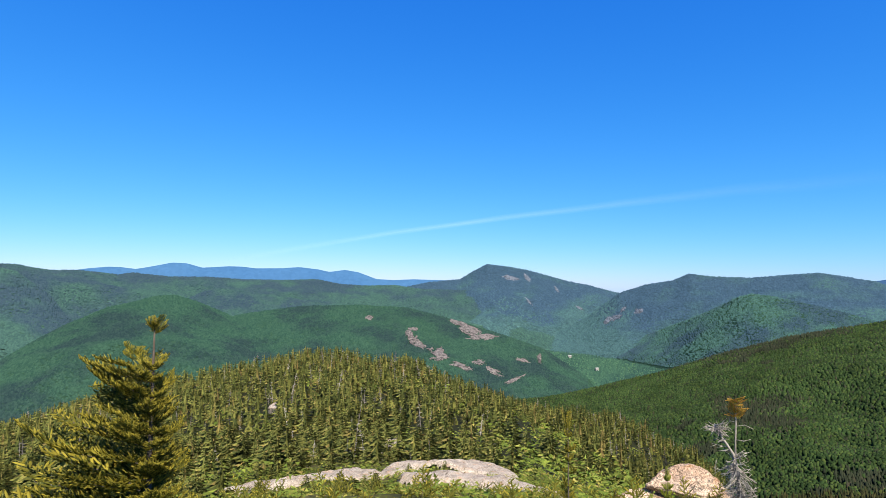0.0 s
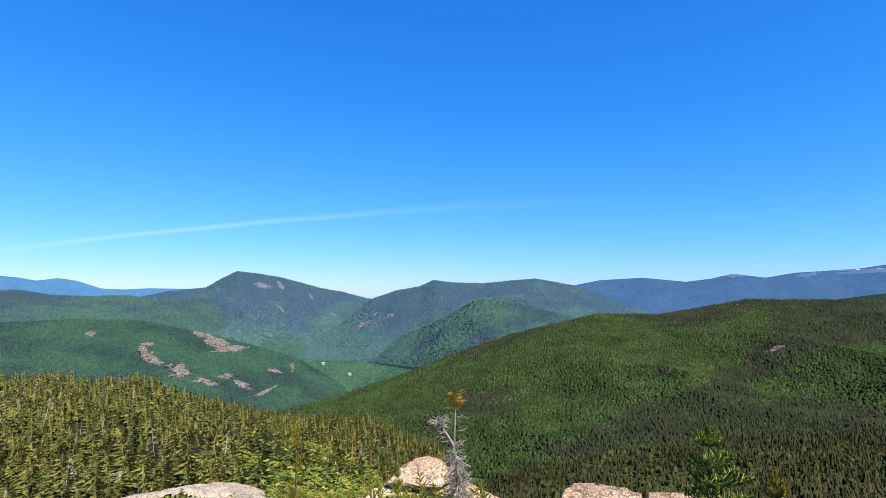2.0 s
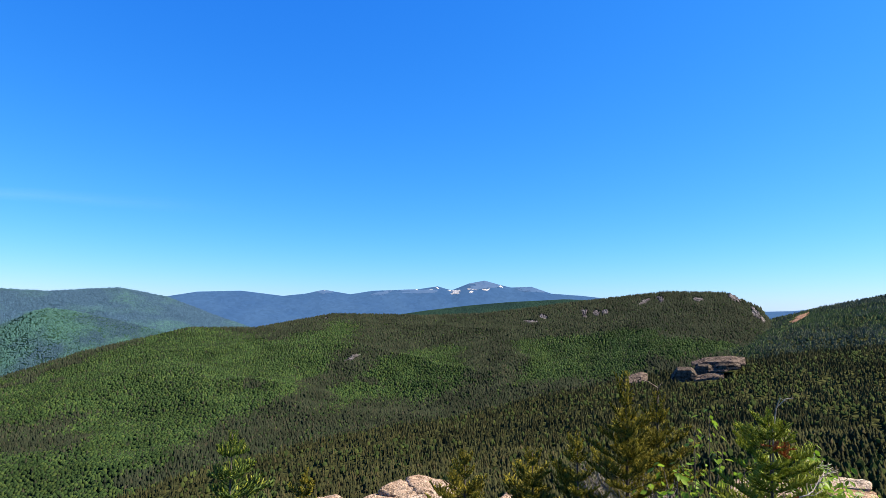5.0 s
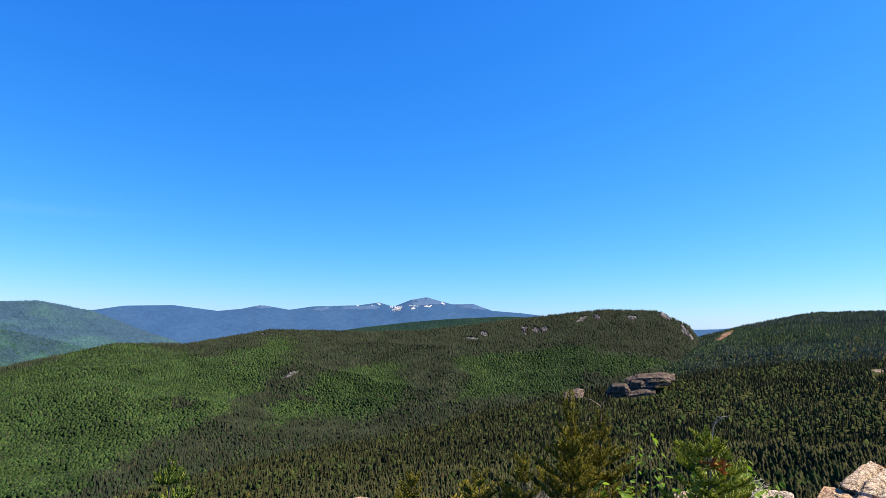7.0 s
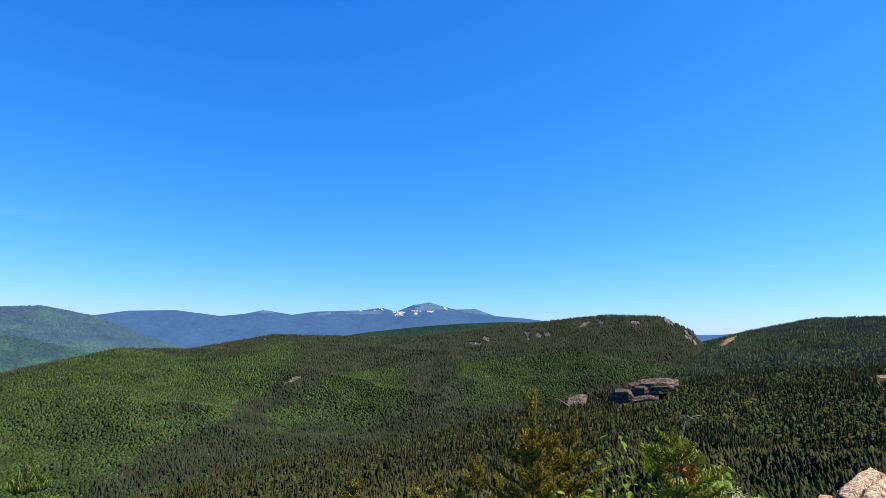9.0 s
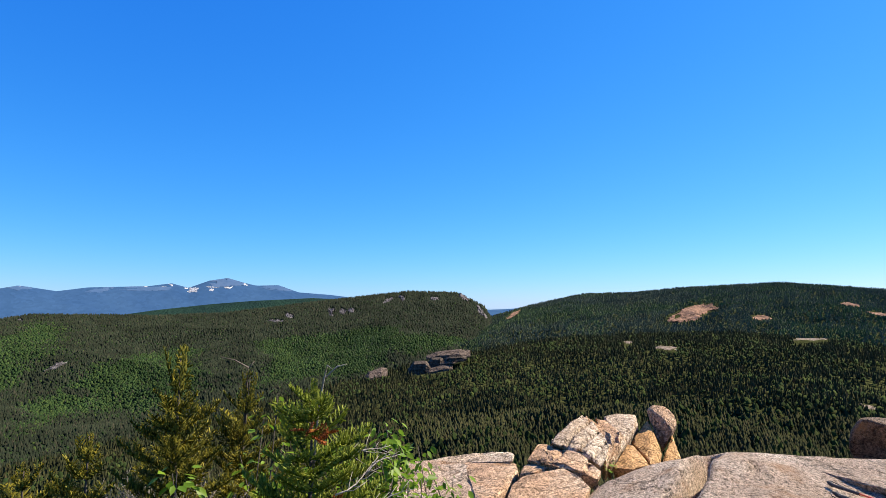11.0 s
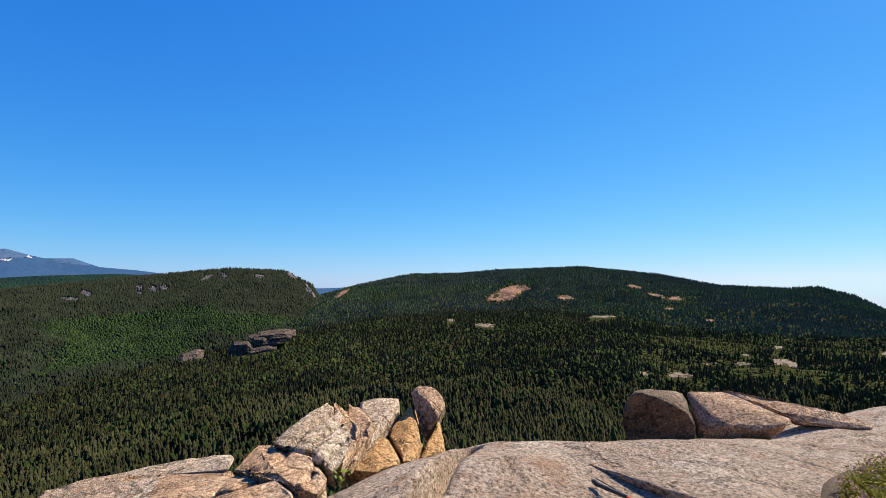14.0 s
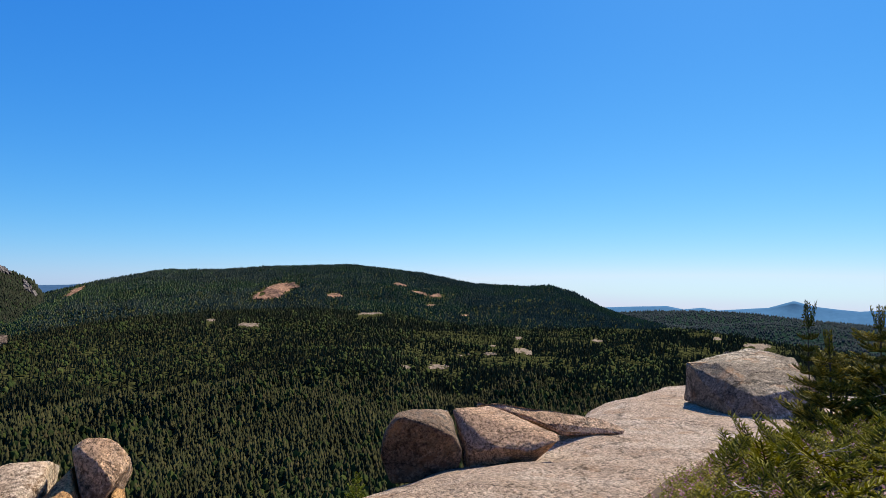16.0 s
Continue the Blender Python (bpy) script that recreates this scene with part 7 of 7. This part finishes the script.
# bare pale twigs in front of the birch
def dead_twig(place, seed, label, length):
    """A bare branchlet along +x: a bowed stem with crooked side twigs."""
    rnd = random.Random(seed)
    root = new("dead_twig")
    root.matrix_world = place
    tagged(root, label, "branch", "dead twigs")
    us = (0, 0.2, 0.4, 0.6, 0.8, 1.0)
    line = [Vector((length * u, 0.06 * length * math.sin(5 * u + seed), 0.30 * length * (u * u - 0.5 * u))) for u in us]
    bm = bmesh.new()
    tube(bm, line, [0.0042 * (1 - 0.75 * u) for u in us], 5)
    part("stem", bm, mat_twig, root)
    for k in range(9):
        f = 0.7 + 4.0 * k / 9
        p = line[int(f)].lerp(line[int(f) + 1], f - int(f))
        a, ln = (1 if k % 2 else -1) * rnd.uniform(0.5, 1.0), length * rnd.uniform(0.16, 0.42) * (1.1 - f / 6)
        d = Vector((math.cos(a), math.sin(a), rnd.uniform(-0.3, 0.5)))
        bend = Vector((0.2 * ln, 0, rnd.uniform(-0.1, 0.3) * ln))
        bm = bmesh.new()
        tube(bm, [p, p + d * ln * 0.5 + Vector((0, 0, rnd.uniform(-0.08, 0.08) * ln)), p + d * ln + bend], [0.0022, 0.0016, 0.0007], 4)
        part("side_twig", bm, mat_twig, root)
    return root


for k, (x, y, z, a) in enumerate(((4.42, 0.50, 0.68, 5.6), (4.45, 0.42, 0.62, 5.2), (4.40, 0.45, 0.56, 5.5), (4.55, 0.4, 0.72, 5.9), (4.40, 0.55, 0.60, 4.6), (4.45, 0.35, 0.50, 5.8), (4.5, 0.5, 0.78, 5.4))):
    dead_twig(Matrix.Translation((x, y, z)) @ Matrix.Rotation(a, 4, "Z") @ Matrix.Rotation(radians(-14 + 9 * (k % 3)), 4, "Y") @ Matrix.Rotation(0.7 * k, 4, "X"), 60 + k, "pale bare twig beside the fir", 0.26)


def joined_sprays(name, meshes, placements, label, category):
    """Many sprays joined into one mesh, keeping their materials."""
    V, F, M, base = [], [], [], 0
    data = []
    for me in meshes:
        v = np.empty(len(me.vertices) * 3, np.float32)
        me.vertices.foreach_get("co", v)
        f = np.empty(len(me.loops), np.int32)
        me.loops.foreach_get("vertex_index", f)
        m = np.empty(len(me.polygons), np.int32)
        me.polygons.foreach_get("material_index", m)
        data.append((v.reshape(-1, 3), f.reshape(-1, 3), m))
    mats = []
    for me in meshes:
        mats += [m for m in me.materials if m not in mats]
    for k, mtx in placements:
        v, f, m = data[k]
        A = np.array(mtx)
        V.append(v @ A[:3, :3].T + A[:3, 3])
        F.append(f + base)
        M.append(np.array([mats.index(x) for x in meshes[k].materials])[m])
        base += len(v)
    me = mesh_of(name, np.concatenate(V), np.concatenate(F), False)
    for m in mats:
        me.materials.append(m)
    me.polygons.foreach_set("material_index", np.concatenate(M).astype(np.int32))
    return thing(name, me, None, label, category, kind="stuff")


def heath_sprig(seed, mats):
    """An upright heath sprig with small oval leaves."""
    rnd = random.Random(seed)
    V, F, M = [], [], []
    for st in range(4):
        a, tilt = rnd.uniform(0, 6.28), rnd.uniform(0.05, 0.5)
        d = Vector((math.sin(tilt) * math.cos(a), math.sin(tilt) * math.sin(a), math.cos(tilt)))
        ln = rnd.uniform(0.16, 0.30)
        base = len(V)
        V += [(-0.002, 0, 0), (0.002, 0, 0), tuple(d * ln)]
        F.append((base, base + 1, base + 2))
        M.append(0)
        for k in range(26):
            u = 0.2 + 0.8 * k / 25
            p = d * ln * u
            b = 2.4 * k
            o = Vector((math.cos(b), math.sin(b), rnd.uniform(0.2, 0.9))).normalized()
            s = o.cross(Vector((0, 0, 1))).normalized() * 0.0075
            lf = rnd.uniform(0.018, 0.030)
            base = len(V)
            V += [tuple(p), tuple(p + o * lf * 0.5 + s), tuple(p + o * lf), tuple(p + o * lf * 0.5 - s)]
            F += [(base, base + 1, base + 2), (base, base + 2, base + 3)]
            pink = u > 0.86 and st == 0
            M += [2 if pink else 1] * 2
    me = mesh_of("sprig", V, F, False)
    for m in mats:
        me.materials.append(m)
    me.polygons.foreach_set("material_index", np.array(M, np.int32))
    return me


# the heath and matted spruce at the edge of the ledge
HEATH = [heath_sprig(110 + k, (mat_bark, mat_heath_leaf, mat_pink)) for k in range(4)]
HEATH_EDGE = np.array([(-2.6, 5.0), (-3.2, 5.55), (-4.0, 6.24), (-4.7, 6.8), (-5.4, 7.2), (-6.3, 7.48), (-7.2, 7.5), (-8.2, 7.5)])
rnd = random.Random(200)
spots = []
for k in range(3000):
    y = rnd.uniform(-8.0, -2.9)
    edge = np.interp(-y, -HEATH_EDGE[:, 0], HEATH_EDGE[:, 1])
    x = edge - 2.2 * rnd.random() ** 1.3 + 0.05
    if math.hypot(x - 5.02, y + 1.98) < 1.35:
        continue
    spots.append((x, y, edge - x))
def mound_z(x, y, d):
    """Top of the cushion of soil and roots, d metres in from its edge."""
    return ledge_z(np.maximum(x, 5.6), y) + 0.36 * np.clip(d / 0.9, 0, 1) ** 0.8 - 0.7 * np.clip(d - 1.7, 0, 9) ** 1.2 - 0.9 * np.clip(y + 3.35, 0, 9)


def base_z(x, y, d):
    return float(mound_z(np.array(x), np.array(y), d))


mat_soil = wood_material("brown_peaty_soil", (0.035, 0.022, 0.013), (0.12, 0.075, 0.045))
my, md = np.meshgrid(np.arange(-8.3, -2.7, 0.12), np.arange(-0.4, 3.3, 0.1), indexing="ij")
mx = np.interp(-my, -HEATH_EDGE[:, 0], HEATH_EDGE[:, 1]) - md
mz = mound_z(mx, my, md) - 0.09 + 0.105 * np.clip(md / -0.3 + 1, 0, 1) * (md < 0) + np.where(md < -0.25, -0.12, 0) + 0.02 * fbm(mx * 5, my * 5, 140, 3)
thing("heath_soil", mesh_of("heath_soil", np.stack([mx, my, mz], -1).reshape(-1, 3), grid_faces(*mx.shape), True), mat_soil, "dark mossy soil under the heath beside the ledge", "soil", kind="structure")
place = []
for x, y, d in spots[:1300]:
    if d > 1.0 and rnd.random() < 0.6:
        continue
    s = rnd.uniform(0.6, 1.0)
    place.append((rnd.randrange(4), Matrix.Translation((x, y, base_z(x, y, d) - 0.12)) @ Matrix.Rotation(rnd.uniform(0, 6.28), 4, "Z") @ Matrix.Rotation(rnd.uniform(-0.25, 0.25), 4, "X") @ Matrix.Diagonal((s, s, s, 1))))
for k in range(330):
    y = rnd.uniform(-8.0, -2.9)
    x = np.interp(-y, -HEATH_EDGE[:, 0], HEATH_EDGE[:, 1]) + rnd.uniform(-0.35, 0.10)
    s = rnd.uniform(0.4, 0.75)
    place.append((rnd.randrange(4), Matrix.Translation((x, y, base_z(x, y, 0.1) - 0.10)) @ Matrix.Rotation(rnd.uniform(0, 6.28), 4, "Z") @ Matrix.Rotation(rnd.uniform(-0.3, 0.3), 4, "X") @ Matrix.Diagonal((s, s, s, 1))))
joined_sprays("heath_shrubs", HEATH, place, "low olive heath with small pink flowers beside the ledge", "shrub")
place = []
for x, y, d in spots[1300:2300]:
    if d < 0.30 or rnd.random() < 0.55:
        continue
    s = rnd.uniform(0.4, 0.75)
    place.append((rnd.randrange(5), Matrix.Translation((x, y, base_z(x, y, d) + rnd.uniform(-0.08, 0.10))) @ Matrix.Rotation(rnd.uniform(0, 6.28), 4, "Z") @ Matrix.Rotation(radians(rnd.uniform(-45, 5)), 4, "Y") @ Matrix.Diagonal((s, s, s, 1))))
joined_sprays("matted_spruce", MAT_SPRAYS, place, "matted low spruce with yellow-green tips beside the ledge", "shrub")
for k, (x, y, z, a, s) in enumerate(((6.5, -5.0, 0.32, 2.2, 0.9), (6.2, -4.6, 0.34, 2.8, 0.8), (6.3, -6.6, 0.62, 1.9, 1.3), (6.6, -5.6, 0.36, 3.4, 0.8))):
    dead_twig(Matrix.Translation((x, y, z)) @ Matrix.Rotation(a, 4, "Z") @ Matrix.Rotation(radians(-8), 4, "Y"), 80 + k, "grey bare twig above the matted spruce", 0.5 * s)

# shrubs that hide the ground below the first rocks
place = []
for k in range(170):
    az_, r_ = rnd.uniform(-44, 30), rnd.uniform(6.0, 16.0)
    x, y = r_ * math.sin(radians(az_)), r_ * math.cos(radians(az_))
    if math.hypot(x - 5.7, y - 13.6) < 2.0:
        continue
    z = gz(x, y)
    for j in range(2):
        s = rnd.uniform(0.6, 1.1)
        place.append((rnd.randrange(5), Matrix.Translation((x, y, z + 0.10 * j)) @ Matrix.Rotation(rnd.uniform(0, 6.28), 4, "Z") @ Matrix.Rotation(radians(rnd.uniform(-60, -10)), 4, "Y") @ Matrix.Diagonal((s, s, s, 1))))
SPARSE = [needle_branch("spray", (mat_bark, mat_needle, mat_tip), 130 + k, thin=0.1, sides=9, fat=0.012, new_growth=0.10) for k in range(5)]
joined_sprays("low_spruce", SPARSE, place, "low matted spruces on the slope below the summit", "shrub")

# ferns and herbs in the rock cracks
for x, y, z, s in ((8.45, -1.55, -0.30, 0.5), (8.05, -0.55, -0.55, 0.55), (8.1, -1.25, -0.45, 0.35), (7.6, -0.35, -0.75, 0.4)):
    rootp = new("crack_plant")
    rootp.location = (x, y, z)
    tagged(rootp, "small green leafy plant growing in a granite crack", "plant", "plants in the cracks")
    for k in range(16):
        ob = part("leaf", LEAF, None, rootp)
        a, w = rnd.uniform(0, 6.28), 0.09 * s * rnd.uniform(0.7, 1.4)
        ob.matrix_local = Matrix.Translation((0.12 * s * rnd.uniform(-1, 1), 0.12 * s * rnd.uniform(-1, 1), 0.22 * s * rnd.random())) @ Matrix.Rotation(a, 4, "Z") @ Matrix.Rotation(radians(rnd.uniform(-50, 20)), 4, "Y") @ Matrix.Diagonal((w, w, w, 1))

# ---------------------------------------------------------------- trekking poles on the ledge
def simple(name, colour, rough, metal=0.0):
    m, n, l, b = material(name, rough, 0.5)
    g = noise_tex(n, l, 30, 4)
    r = ramp(n, [(0.3, tuple(c * 0.75 for c in colour)), (0.7, colour)])
    l.new(g.outputs[0], r.inputs[0])
    l.new(r.outputs[0], b.inputs["Base Color"])
    b.inputs["Metallic"].default_value = metal
    return m


mat_foam = simple("black_foam", (0.03, 0.03, 0.032), 0.8)
mat_orange = simple("orange_painted_tube", (0.75, 0.12, 0.03), 0.3)
mat_strap = simple("black_webbing", (0.025, 0.025, 0.025), 0.9)


def trekking_pole(a, b, seed):
    """A collapsible pole from its grip at a to its tip at b."""
    a, b = Vector(a), Vector(b)
    d = b - a
    root = new("trekking_pole")
    root.matrix_world = Matrix.Translation(a) @ d.to_track_quat("X", "Z").to_matrix().to_4x4()
    tagged(root, "orange and black trekking pole lying on the granite", "trekking pole", "pair of trekking poles")
    bm = bmesh.new()
    tube(bm, [(-0.03, 0, 0.012), (0.0, 0, 0.008), (0.02, 0, 0), (0.06, 0, 0), (0.10, 0, 0), (0.14, 0, 0), (0.15, 0, 0)], [0.010, 0.019, 0.017, 0.014, 0.016, 0.015, 0.012], 10)
    grip = part("grip", bm, mat_foam, root, "black foam grip")
    bm = bmesh.new()
    tube(bm, [(0.15, 0, 0), (0.18, 0, 0), (0.30, 0, 0), (0.31, 0, 0)], [0.012, 0.0135, 0.0130, 0.010], 10)
    part("grip_extension", bm, mat_foam, root, "black foam lower grip")
    bm = bmesh.new()
    tube(bm, [(0.31, 0, 0), (0.72, 0, 0)], [0.009, 0.009], 10)
    upper = part("upper_shaft", bm, mat_orange, root, "orange upper tube")
    bm = bmesh.new()
    tube(bm, [(0.71, 0, 0), (0.73, 0, 0), (0.77, 0, 0), (0.78, 0, 0)], [0.010, 0.013, 0.013, 0.009], 10)
    part("clamp", bm, mat_foam, upper, "black lever clamp")
    bm = bmesh.new()
    tube(bm, [(0.78, 0, 0), (1.12, 0, 0)], [0.0075, 0.0070], 10)
    part("lower_shaft", bm, mat_orange, root, "orange lower tube")
    bm = bmesh.new()
    tube(bm, [(1.12, 0, 0), (1.18, 0, 0)], [0.006, 0.003], 8)
    part("tip", bm, mat_foam, root)
    bm = bmesh.new()
    s = 1 if seed % 2 else -1
    tube(bm, [(0.0, 0, 0.012), (-0.03, 0.03 * s, 0.02), (0.02, 0.06 * s, 0.0), (0.10, 0.06 * s, -0.008), (0.20, 0.05 * s, -0.010), (0.14, 0.03 * s, -0.004), (0.03, 0.012 * s, 0.008)], [0.004] * 7, 5)
    part("strap", bm, mat_strap, grip, "black wrist strap")
    return root


def on_ledge(x, y, up):
    return (x, y, float(ledge_z(np.array(x), np.array(y))) + up)


trekking_pole(on_ledge(7.24, -3.09, 0.035), on_ledge(6.09, -3.26, 0.03), 1)
trekking_pole(on_ledge(6.93, -2.95, 0.035), on_ledge(5.80, -3.12, 0.03), 2)
